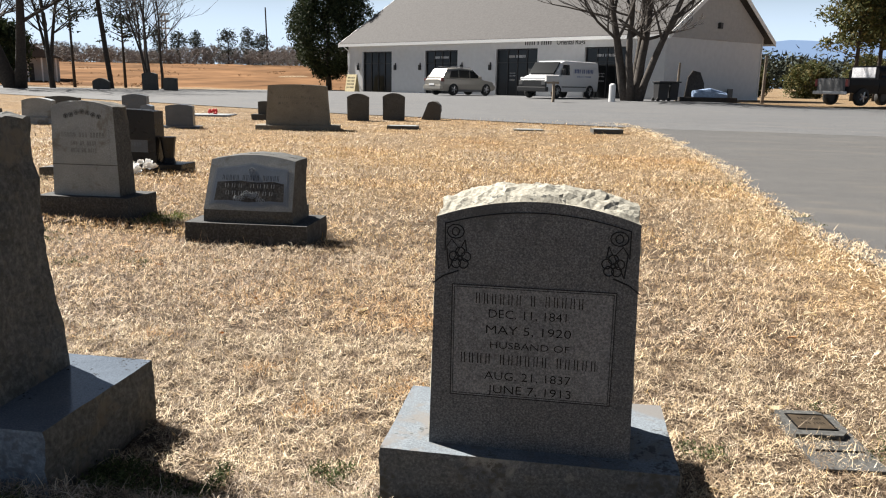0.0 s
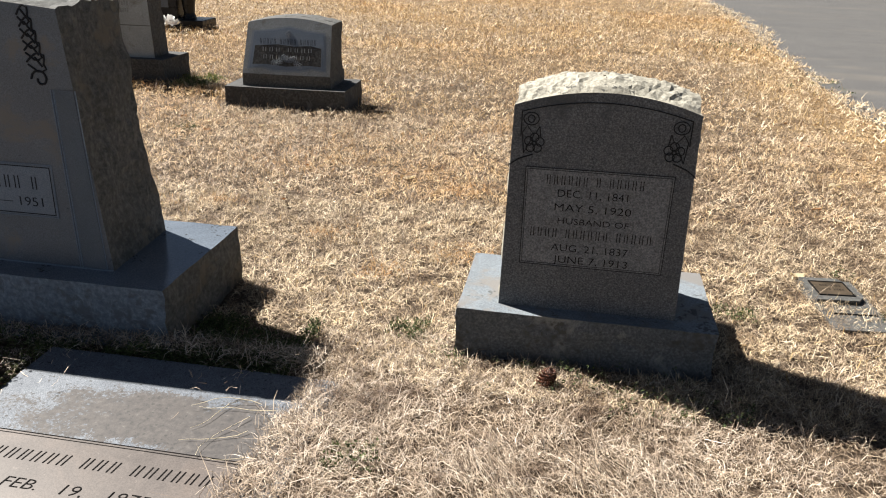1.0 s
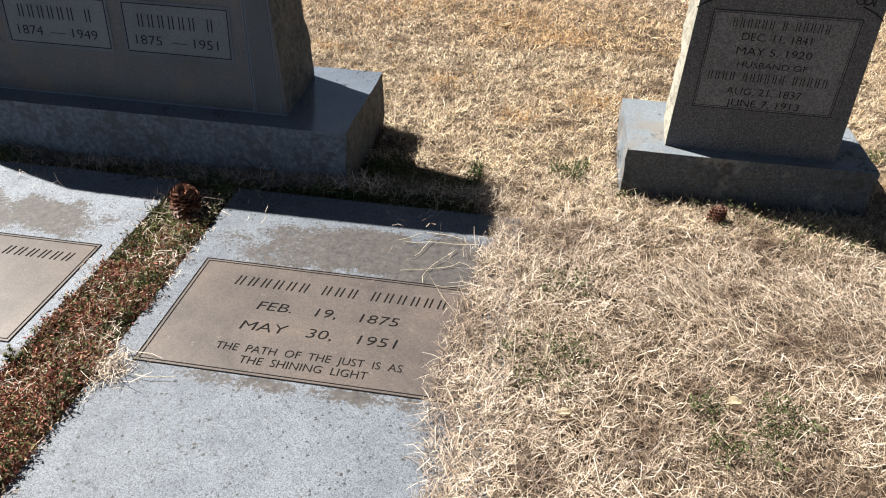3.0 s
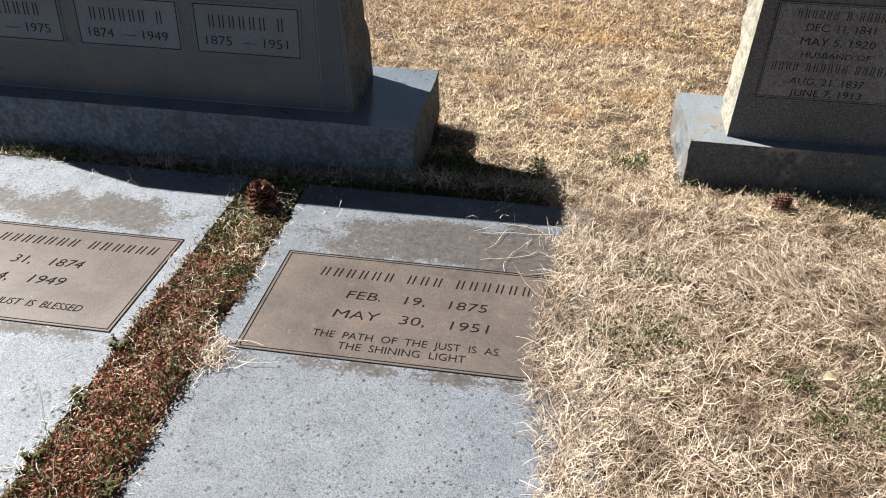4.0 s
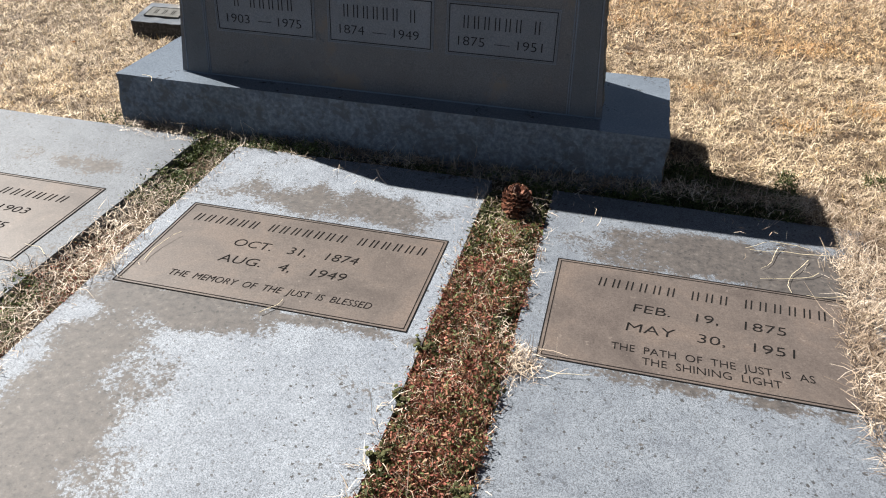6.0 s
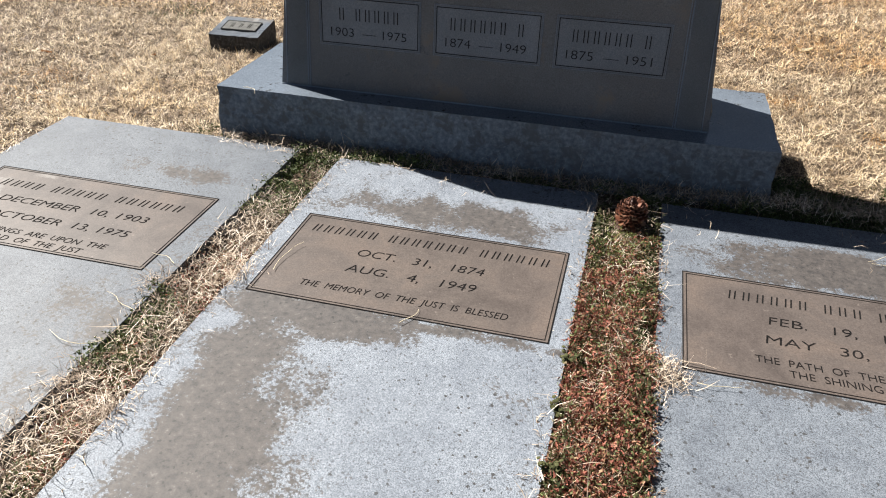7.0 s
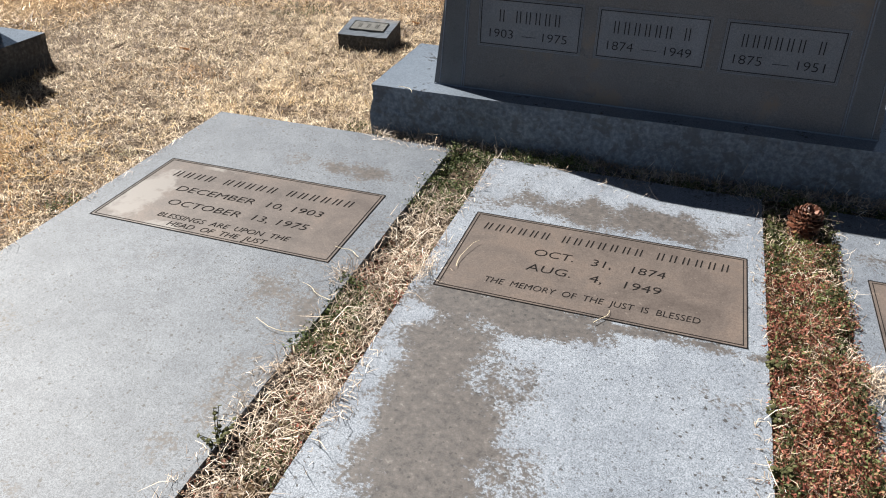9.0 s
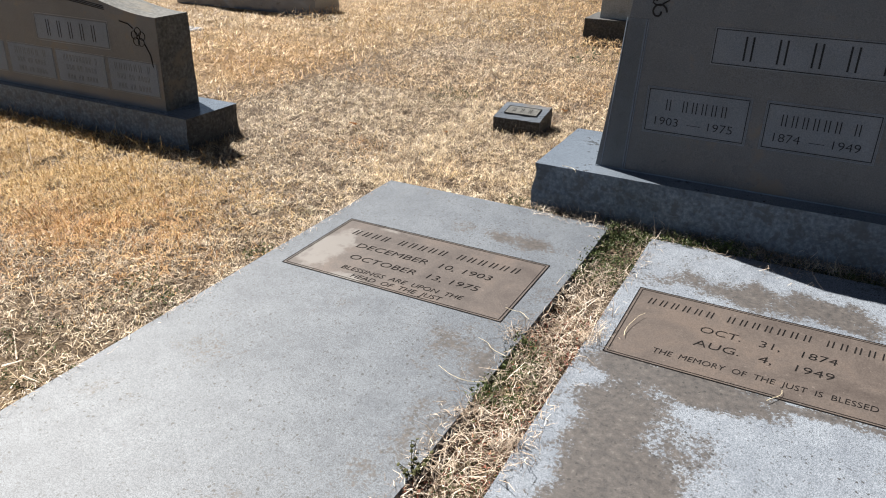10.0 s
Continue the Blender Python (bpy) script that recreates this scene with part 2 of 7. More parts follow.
M_HDIE = stone("steeled_grey_granite", (0.0615, 0.0717, 0.0881), (0.0942, 0.1086, 0.1291), (0.1332, 0.1537, 0.1803), 0.32, 260, 0.12,
               stain=(0.12, 0.11, 0.10), stain_amount=0.2, stain_scale=4.0)
M_FPANEL = stone("frosted_panel_granite", (0.1142, 0.1339, 0.1625), (0.1625, 0.1867, 0.2218), (0.2086, 0.2382, 0.2767), 0.7, 260, 0.25)
M_HPANEL = stone("frosted_grey_granite", (0.1152, 0.1453, 0.1901), (0.1585, 0.1978, 0.2562), (0.2009, 0.2502, 0.3223), 0.7, 300, 0.25)
M_HROUGH = stone("rock_pitched_granite", (0.034, 0.035, 0.035), (0.072, 0.073, 0.071), (0.125, 0.125, 0.118), 0.85, 55, 0.9, stain=(0.10, 0.088, 0.070), stain_amount=0.3, stain_scale=5.0, lichen=0.5)
M_HBASE = stone("base_granite", (0.0902, 0.1070, 0.1313), (0.1353, 0.1591, 0.1925), (0.1893, 0.2216, 0.2636), 0.10, 220, 0.06, lichen=0.12, spec=0.9)
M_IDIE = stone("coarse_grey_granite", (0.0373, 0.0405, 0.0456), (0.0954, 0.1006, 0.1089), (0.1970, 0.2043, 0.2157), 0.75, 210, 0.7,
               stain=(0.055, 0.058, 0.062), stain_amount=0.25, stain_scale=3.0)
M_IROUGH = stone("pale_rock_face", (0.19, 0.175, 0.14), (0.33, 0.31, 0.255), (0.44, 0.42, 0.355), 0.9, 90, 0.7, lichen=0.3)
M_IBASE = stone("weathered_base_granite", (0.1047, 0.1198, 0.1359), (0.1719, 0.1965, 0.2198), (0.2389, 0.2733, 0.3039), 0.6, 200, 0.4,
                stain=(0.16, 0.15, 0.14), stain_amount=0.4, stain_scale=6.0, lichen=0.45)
# darker copy of the base granite that carries the shade of its front
M_IBSIDE = stone("shaded_rough_granite", (0.040, 0.046, 0.052), (0.078, 0.087, 0.096), (0.145, 0.158, 0.170), 0.75, 120, 0.6, stain=(0.17, 0.175, 0.175), stain_amount=0.16, stain_scale=8.0, lichen=0.5)
M_HBSIDE = stone("sawn_base_side", (0.0725, 0.0939, 0.1255), (0.1268, 0.1584, 0.1993), (0.1993, 0.2416, 0.2952), 0.75, 60, 0.5, stain=(0.075, 0.085, 0.098), stain_amount=0.4, stain_scale=22.0)
M_HBAND = stone("honed_border_band", (0.1543, 0.1824, 0.2175), (0.2034, 0.2357, 0.2806), (0.2525, 0.2946, 0.3367), 0.4, 300, 0.15)
M_INK_SOFT = plain("shallow_incision", (0.026, 0.027, 0.030), 1.0, 0, 0.2, 14.0, 0, 0.05)
M_IPANEL = stone("dressed_grey_granite", (0.0671, 0.0708, 0.0769), (0.1525, 0.1586, 0.1684), (0.2684, 0.2745, 0.2867), 0.8, 210, 0.6)
M_DARKBASE = stone("dark_lichened_stone", (0.0261, 0.0261, 0.0261), (0.0493, 0.0493, 0.0493), (0.1087, 0.1087, 0.1073), 0.85, 60, 0.6, stain=(0.10, 0.10, 0.098), stain_amount=0.12, stain_scale=9.0, lichen=0.3)
# tone of the old stones, also the painted shade on the slant marker's sides
M_OLD = stone("weathered_and_shaded_stone", (0.042, 0.0422, 0.0397), (0.078, 0.0775, 0.0736), (0.126, 0.124, 0.1184), 0.85, 70, 0.6, lichen=0.5)
M_BRONZE = plain("tarnished_bronze_plate", (0.10, 0.075, 0.05), 0.5, 0.6, 0.4, 18, 0.3)


# ---- builders ----
def link(name, bm, material, parent=None, label="", smooth=False):
    me = bpy.data.meshes.new(name)
    bm.to_mesh(me)
    bm.free()
    for mm in (material if isinstance(material, (list, tuple)) else [material, material]):
        me.materials.append(mm)
    if smooth:
        me.shade_smooth()
    ob = new(name, me)
    if parent is not None:
        ob.parent = parent
    if label:
        ob["label"] = label
    return ob


def part(name, bm, material, parent, label="", smooth=False):
    return link(name, bm, material, parent, label, smooth)


def thing(name, m, label, category, group="", kind=""):
    ob = new(name)
    ob.empty_display_size = 0.1
    ob.matrix_basis = m
    return tagged(ob, label, category, group, kind)


def raw_mesh(name, verts, faces, material, parent=None, label="", smooth=False):
    """A mesh from numpy arrays; faces is (n, 3) or (n, 4)."""
    me = bpy.data.meshes.new(name)
    verts, faces = np.asarray(verts, np.float32), np.asarray(faces, np.int32)
    k = faces.shape[1]
    me.vertices.add(len(verts))
    me.vertices.foreach_set("co", verts.ravel())
    me.loops.add(faces.size)
    me.loops.foreach_set("vertex_index", faces.ravel())
    me.polygons.add(len(faces))
    me.polygons.foreach_set("loop_start", np.arange(0, faces.size, k, dtype=np.int32))
    me.update(calc_edges=True)
    me.materials.append(material)
    if smooth:
        me.shade_smooth()
    ob = new(name, me)
    if parent is not None:
        ob.parent = parent
    if label:
        ob["label"] = label
    return ob


def box(bm, x0, x1, y0, y1, z0, z1, bevel=0.0, segs=2):
    m = Matrix.Translation(((x0 + x1) / 2, (y0 + y1) / 2, (z0 + z1) / 2)) @ Matrix.Diagonal((x1 - x0, y1 - y0, z1 - z0, 1))
    got = bmesh.ops.create_cube(bm, size=1, matrix=m)
    if bevel:
        edges = list({e for v in got["verts"] for e in v.link_edges})
        bmesh.ops.bevel(bm, geom=edges, offset=bevel, segments=segs, affect="EDGES", profile=0.6)
    return bm


def prism(bm, pts, y0, y1, bevel=0.0):
    """A side outline (x, z) drawn out along y."""
    a = [bm.verts.new((x, y0, z)) for x, z in pts]
    b = [bm.verts.new((x, y1, z)) for x, z in pts]
    n = len(pts)
    fs = [bm.faces.new(a), bm.faces.new(b[::-1])]
    for i in range(n):
        fs.append(bm.faces.new((a[i], b[i], b[(i + 1) % n], a[(i + 1) % n])))
    bmesh.ops.recalc_face_normals(bm, faces=fs)
    if bevel:
        es = [e for e in {e for f in fs[:2] for e in f.edges}]
        bmesh.ops.bevel(bm, geom=es, offset=bevel, segments=2, affect="EDGES")
    return bm


def tube(bm, pts, radii, sides=8, caps=True):
    """A tapered tube through points."""
    rings = []
    for i, p in enumerate(pts):
        p = Vector(p)
        d = (Vector(pts[min(i + 1, len(pts) - 1)]) - Vector(pts[max(i - 1, 0)])).normalized()
        s = d.orthogonal().normalized()
        t = d.cross(s)
        rings.append([bm.verts.new(p + radii[i] * (math.cos(a) * s + math.sin(a) * t)) for a in (2 * math.pi * k / sides for k in range(sides))])
    for r0, r1 in zip(rings, rings[1:]):
        best = min(range(sides), key=lambda k: sum((r0[j].co - r1[(j + k) % sides].co).length_squared for j in range(0, sides, 2)))
        for j in range(sides):
            bm.faces.new((r0[j], r0[(j + 1) % sides], r1[(j + 1 + best) % sides], r1[(j + best) % sides]))
    if caps:
        bm.faces.new(rings[0][::-1])
        bm.faces.new(rings[-1])
    return bm


def rough_box(bm, x0, x1, y0, y1, z0, z1, step, amp, smooth_top=True, seed=0.0, slope=0.0, ends=False):
    """A block with a sawn top and rock-pitched sides. slope: how far the sides lean in at the top."""
    nx, ny, nz = (max(2, int((b - a) / step)) for a, b in ((x0, x1), (y0, y1), (z0, z1)))
    got = bmesh.ops.create_cube(bm, size=1)
    for axis, n in ((0, nx), (1, ny), (2, nz)):
        es = [e for e in bm.edges if abs((e.verts[0].co - e.verts[1].co)[axis]) > 0.9]
        bmesh.ops.subdivide_edges(bm, edges=es, cuts=n, use_grid_fill=True)
    for v in bm.verts:
        c = v.co + Vector((0.5, 0.5, 0.5))
        p = Vector((x0 + c.x * (x1 - x0), y0 + c.y * (y1 - y0), z0 + c.z * (z1 - z0)))
        n = noise.noise_vector(p * 9 + Vector((seed, seed, 0))) * 0.6 + noise.noise_vector(p * 26 + Vector((0, seed, 3))) * 0.4
        edge = 1.0 if c.z < 0.999 else 0.25
        if c.x in (0, 1) or c.x < 0.001 or c.x > 0.999:
            p.x += n.x * amp * edge - (slope * c.z if c.x > 0.5 else -slope * c.z)
        if c.y < 0.001 or c.y > 0.999:
            p.y += n.y * amp * edge
        if c.z > 0.999 and not smooth_top:
            p.z += n.z * amp
        v.co = p
    bm.normal_update()
    for f in bm.faces:
        f.material_index = 0 if f.normal.z > 0.8 else 2 if ends and abs(f.normal.x) > 0.6 else 1
    return bm


def die(bm, outline, y0, y1, batter=0.0, zbase=0.0, rough=0.02, layers=6, shrink=0.0, seed=0.0, crown=0.0, top_from=9.0, lip=0.004):
    """An upright stone: a flat face with outline (x, z), rock-pitched sides and top, a plain back. Face material 0, sides 1.
    outline runs anticlockwise seen from the front; batter leans the face back; shrink draws the sides in towards the back."""
    cx = sum(p[0] for p in outline) / len(outline)
    rings = []
    for k in range(layers + 1):
        f = k / layers
        ring = []
        for x, z in outline:
            y = y0 + (y1 - y0) * f + (batter * (z - zbase) if k < layers else -0.5 * batter * (z - zbase))
            p = Vector((x, y, z))
            up = min(1.0, max(0.0, (z - zbase) / 0.03))
            if k:
                nn = noise.noise_vector(p * 11 + Vector((seed, 0, seed))) * 0.6 + noise.noise_vector(p * 34 + Vector((0, seed, 0))) * 0.4 + noise.noise_vector(p * 90) * 0.22
                p.x += (-shrink * f * (1 if x > cx else -1)) + nn.x * rough * up
                if z > top_from:
                    p.z += crown * math.sin(min(1.0, f * 1.25) * math.pi / 1.25) + nn.z * rough
                else:
                    p.z += nn.z * rough * 0.3 * up
            ring.append(bm.verts.new(p))
        rings.append(ring)
    face = bm.faces.new(rings[0])
    bm.faces.new(rings[-1][::-1]).material_index = 1
    n = len(outline)
    for r0, r1 in zip(rings, rings[1:]):
        for i in range(n):
            f = bm.faces.new((r0[(i + 1) % n], r0[i], r1[i], r1[(i + 1) % n]))
            f.material_index = 1
    bmesh.ops.recalc_face_normals(bm, faces=bm.faces[:])
    return bm


def stone_outline(w0, w1, z0, z1, zc, steps=22, side=9, corner=0.0):
    """Bottom width w0, shoulder width w1 at z1, an arched crown up to zc in the middle; anticlockwise from bottom left."""
    pts = [(-w0 / 2 + w0 * i / steps, z0) for i in range(steps)]
    pts += [(w0 / 2 + (w1 - w0) / 2 * i / side, z0 + (z1 - z0) * i / side) for i in range(side)]
    pts += [(w1 / 2 - w1 * i / steps, z1 + (zc - z1) * (1 - (2 * i / steps - 1) ** 2)) for i in range(steps)]
    pts += [(-w1 / 2 + (w1 - w0) / 2 * i / side, z1 + (z0 - z1) * i / side) for i in range(side)]
    return pts


def on_face(y0, batter=0.0, zbase=0.0, proud=0.001):
    """From panel coordinates (x right, y up) onto an upright face."""
    a = math.atan(batter)
    return Matrix.Translation((0, y0 - proud, zbase)) @ Matrix.Rotation(math.pi / 2 - a, 4, "X")


def frame_lines(bm, x0, x1, y0, y1, w, depth=0.0008):
    for a in ((x0, x1, y0, y0 + w), (x0, x1, y1 - w, y1), (x0, x0 + w, y0 + w, y1 - w), (x1 - w, x1, y0 + w, y1 - w)):
        box(bm, a[0], a[1], a[2], a[3], 0, depth)
    return bm


def moved(bm, m):
    bmesh.ops.transform(bm, matrix=m, verts=bm.verts[:])
    return bm


def words(name, text, width, height, at, m, parent, material, slant=0.0, weight=-0.012):
    """A line of lettering of that width and cap height, centred at (x, y) of the panel that m lays out."""
    cu = bpy.data.curves.new(name, "FONT")
    cu.body, cu.extrude, cu.resolution_u, cu.offset = text, 0.0006, 3, weight
    tmp = bpy.data.objects.new(name, cu)
    me = bpy.data.meshes.new_from_object(tmp)
    bpy.data.objects.remove(tmp)
    bpy.data.curves.remove(cu)
    co = np.zeros(len(me.vertices) * 3, np.float32)
    me.vertices.foreach_get("co", co)
    co = co.reshape(-1, 3)
    lo, hi = co.min(0), co.max(0)
    caps = 0.729
    co[:, 0] = (co[:, 0] - (lo[0] + hi[0]) / 2) * width / (hi[0] - lo[0])
    co[:, 1] = (co[:, 1] - caps / 2) * height / caps
    co[:, 0] += slant * co[:, 1]
    co[:, 0] += at[0]
    co[:, 1] += at[1]
    me.vertices.foreach_set("co", co.ravel())
    me.transform(m)
    me.materials.clear()
    me.materials.append(material)
    ob = new(name, me)
    ob.parent = parent
    ob["kind"] = "stuff"
    return ob


def bars(name, counts, width, height, at, m, parent, material, thick=0.15, slant=0.0):
    """A name as plain bars: counts gives the letters in each word, two slim strokes to a letter, or one broad block where thick is large."""
    bm = bmesh.new()
    pitch = width / (sum(counts) + 0.75 * (len(counts) - 1))
    x = at[0] - width / 2
    marks = ((0.24, 0.10), (0.62, 0.10)) if thick < 0.2 else ((0.42, 0.5),)
    for c in counts:
        for _ in range(c):
            for f, wide in marks:
                w = min(wide * pitch, thick * height)
                box(bm, x + f * pitch - w / 2, x + f * pitch + w / 2, at[1] - height / 2, at[1] + height / 2, 0, 0.0006)
            x += pitch
        x += 0.75 * pitch
    for v in bm.verts:
        v.co.x += slant * (v.co.y - at[1])
    ob = part(name, moved(bm, m), material, parent)
    ob["kind"] = "stuff"
    return ob


def rose(bm, cx, cy, r, m):
    """An incised rose with two leaves, as raised outlines."""
    def loop(points, w=0.0016, closed=True):
        pts = [m @ Vector((x, y, 0.0)) for x, y in points]
        if closed:
            pts.append(pts[0])
        tube(bm, pts, [w] * len(pts), 5, False)
    for k in range(5):
        a = 2 * math.pi * k / 5 + 0.3
        px, py = cx + 0.55 * r * math.cos(a), cy + 0.55 * r * math.sin(a)
        loop([(px + 0.42 * r * math.cos(b), py + 0.42 * r * math.sin(b)) for b in (2 * math.pi * j / 10 for j in range(10))])
    loop([(cx + 0.22 * r * math.cos(b), cy + 0.22 * r * math.sin(b)) for b in (2 * math.pi * j / 8 for j in range(8))])
    return loop


# ---- ground form ----
R_AX, F_AX, O_XY = Vector((0.9871, 0.1601)), Vector((-0.1601, 0.9871)), Vector((0.588, 0.704))


def out(u, v):
    """Plan place u metres across and v metres out along the way to the shop."""
    p = O_XY + R_AX * u + F_AX * v
    return p.x, p.y


def smooth01(a, b, x):
    t = np.clip((x - a) / (b - a), 0, 1)
    return t * t * (3 - 2 * t)


def ground_z(x, y):
    """The lawn's height: nearly level by the graves, rising a little to the shop, and to the field far off."""
    x, y = np.asarray(x, float), np.asarray(y, float)
    u = (x - O_XY.x) * R_AX.x + (y - O_XY.y) * R_AX.y
    v = (x - O_XY.x) * F_AX.x + (y - O_XY.y) * F_AX.y
    z = 0.5 * smooth01(10, 48, v) + 4.3 * smooth01(70, 190, v) * (1 - 0.75 * smooth01(-10, 40, u))
    z = z - 0.05 * smooth01(4.2, 6.5, v) * (1 - smooth01(8, 14, v))
    # the lawn has grown up beside the last slab and round the single headstone
    return z + 0.042 * smooth01(-0.6, 0.1, x) * (1 - smooth01(3.5, 7.0, y)) * smooth01(-3.0, -0.5, y)


def gz(x, y):
    return float(ground_z(x, y))


# ---- ground and road ----
def ground_material():
    m, nt, b = nodes_of("dry_turf", 0.95)
    b.inputs["Specular IOR Level"].default_value = 0.15
    vec = nt.nodes.new("ShaderNodeTexCoord").outputs["Object"]
    fine = noise_of(nt, vec, 55.0, 6, 0.7)
    mid = noise_of(nt, vec, 3.0, 6, 0.65)
    big = noise_of(nt, vec, 0.45, 4, 0.6)
    c = ramp_of(nt, fine, [(0.33, (0.036, 0.024, 0.016)), (0.48, (0.180, 0.134, 0.088)), (0.65, (0.46, 0.37, 0.262))])
    c = mixed(nt, 0.7, c, ramp_of(nt, mid, [(0.32, (0.52, 0.44, 0.38)), (0.52, (1, 1, 1)), (0.72, (1.0, 0.88, 0.70))]), "MULTIPLY")
    c = mixed(nt, 0.6, c, ramp_of(nt, big, [(0.36, (0.80, 0.74, 0.68)), (0.50, (1, 0.98, 0.95)), (0.64, (1.0, 0.86, 0.64))]), "MULTIPLY")
    for scale, amount, stops in (GOLD_PATCH, BROWN_PATCH, GREEN_PATCH):
        c = mixed(nt, amount * (0.5 if scale < 1 else 0.8), c, ramp_of(nt, noise_of(nt, vec, scale, 4, 0.6), stops), "MULTIPLY")
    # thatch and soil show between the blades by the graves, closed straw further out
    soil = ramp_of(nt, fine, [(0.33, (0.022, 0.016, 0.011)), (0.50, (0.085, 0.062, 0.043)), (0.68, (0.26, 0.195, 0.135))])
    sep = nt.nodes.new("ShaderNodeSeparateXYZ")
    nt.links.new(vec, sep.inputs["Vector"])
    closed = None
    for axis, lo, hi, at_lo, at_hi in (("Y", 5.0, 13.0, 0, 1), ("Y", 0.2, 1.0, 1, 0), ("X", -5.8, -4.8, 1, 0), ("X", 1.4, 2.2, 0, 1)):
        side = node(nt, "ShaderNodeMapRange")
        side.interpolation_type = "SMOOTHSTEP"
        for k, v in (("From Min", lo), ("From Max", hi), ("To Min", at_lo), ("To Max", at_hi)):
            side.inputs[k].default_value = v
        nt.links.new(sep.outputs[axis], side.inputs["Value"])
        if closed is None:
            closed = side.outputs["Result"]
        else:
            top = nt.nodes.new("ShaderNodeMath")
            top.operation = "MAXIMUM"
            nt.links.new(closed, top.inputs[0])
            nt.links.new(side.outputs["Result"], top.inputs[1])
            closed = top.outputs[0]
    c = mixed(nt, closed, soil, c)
    nt.links.new(c, b.inputs["Base Color"])
    bumped(nt, b, fine, 0.8, 0.03)
    return m


def asphalt_material(name, base):
    m, nt, b = nodes_of(name, 0.85)
    b.inputs["Specular IOR Level"].default_value = 0.35
    vec = nt.nodes.new("ShaderNodeTexCoord").outputs["Object"]
    fine = noise_of(nt, vec, 90.0, 4, 0.7)
    mid = noise_of(nt, vec, 1.6, 8, 0.75)
    c = ramp_of(nt, fine, [(0.3, tuple(v * 0.45 for v in base)), (0.7, tuple(v * 1.35 for v in base))])
    c = mixed(nt, 0.5, c, ramp_of(nt, mid, [(0.35, (0.65, 0.65, 0.66)), (0.65, (1.0, 0.98, 0.95))]), "MULTIPLY")
    nt.links.new(c, b.inputs["Base Color"])
    mp = node(nt, "ShaderNodeMapping")
    mp.inputs["Rotation"].default_value = (0, 0, radians(-18))
    mp.inputs["Scale"].default_value = (0.16, 0.7, 1)
    nt.links.new(vec, mp.inputs["Vector"])
    c2 = mixed(nt, 0.25, c, ramp_of(nt, noise_of(nt, mp.outputs["Vector"], 1.0, 5, 0.65), [(0.35, (0.72, 0.72, 0.74)), (0.6, (1.10, 1.08, 1.05))]), "MULTIPLY")
    dust = ramp_of(nt, noise_of(nt, mp.outputs["Vector"], 2.4, 8, 0.75), [(0.52, (0, 0, 0)), (0.72, (0.3, 0.3, 0.3))])
    c2 = mixed(nt, dust, c2, (0.21, 0.175, 0.135))
    nt.links.new(c2, b.inputs["Base Color"])
    bumped(nt, b, fine, 0.5, 0.01)
    return m


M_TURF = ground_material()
M_ROAD = asphalt_material("worn_asphalt", (0.122, 0.124, 0.128))
M_LANE = asphalt_material("old_asphalt", (0.098, 0.096, 0.095))


def sheet(name, xs, ys, material, lift=0.0):
    X, Y = np.meshgrid(xs, ys)
    Z = ground_z(X, Y) + lift
    v = np.stack([X, Y, Z], -1).reshape(-1, 3)
    nx, ny = len(xs), len(ys)
    i = (np.arange(ny - 1)[:, None] * nx + np.arange(nx - 1)[None]).ravel()
    return raw_mesh(name, v, np.stack([i, i + 1, i + 1 + nx, i + nx], -1), material, smooth=True)


def graded(lo, hi, centre, fine, growth):
    a, s = [centre], fine
    while a[-1] < hi:
        a.append(a[-1] + s)
        s *= growth
    b, s = [centre], fine
    while b[-1] > lo:
        b.append(b[-1] - s)
        s *= growth
    return np.array(b[:0:-1] + a)


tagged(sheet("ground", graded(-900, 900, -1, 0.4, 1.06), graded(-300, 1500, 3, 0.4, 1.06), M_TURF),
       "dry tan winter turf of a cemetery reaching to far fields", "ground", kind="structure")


def ribbon(name, near, far, lift, material, n_across=14, step=1.5, label="", wobble=0.0):
    """A sheet between two edge lines given as (u, v) of out(), laid on the ground."""
    us = np.arange(near[0][0], near[-1][0] + 0.01, step)
    a = np.interp(us, [p[0] for p in near], [p[1] for p in near])
    b = np.interp(us, [p[0] for p in far], [p[1] for p in far])
    if wobble:
        a = a + np.array([wobble * noise.noise((u * 0.9, 3.1, 0)) for u in us])
    f = np.linspace(0, 1, n_across)
    V = a[:, None] * (1 - f) + b[:, None] * f
    U = np.repeat(us[:, None], n_across, 1)
    X = O_XY.x + R_AX.x * U + F_AX.x * V
    Y = O_XY.y + R_AX.y * U + F_AX.y * V
    Z = ground_z(X, Y) + lift
    i = (np.arange(len(us) - 1)[:, None] * n_across + np.arange(n_across - 1)[None]).ravel()
    ob = raw_mesh(name, np.stack([X, Y, Z], -1).reshape(-1, 3), np.stack([i, i + n_across, i + n_across + 1, i + 1], -1), material, smooth=True)
    return tagged(ob, label, "road", kind="structure")


ribbon("road", [(-90, 84), (-36, 48), (-21.8, 36.5), (-3.5, 25), (2, 22.2), (6, 20.2), (14, 18), (60, 14)],
       [(-90, 104), (-36, 60), (-26, 53), (-14, 60), (-8, 64), (13, 46.5), (17, 37), (24, 33), (60, 32)], 0.02, M_ROAD,
       label="sun-bleached grey asphalt road and forecourt", wobble=0.25)


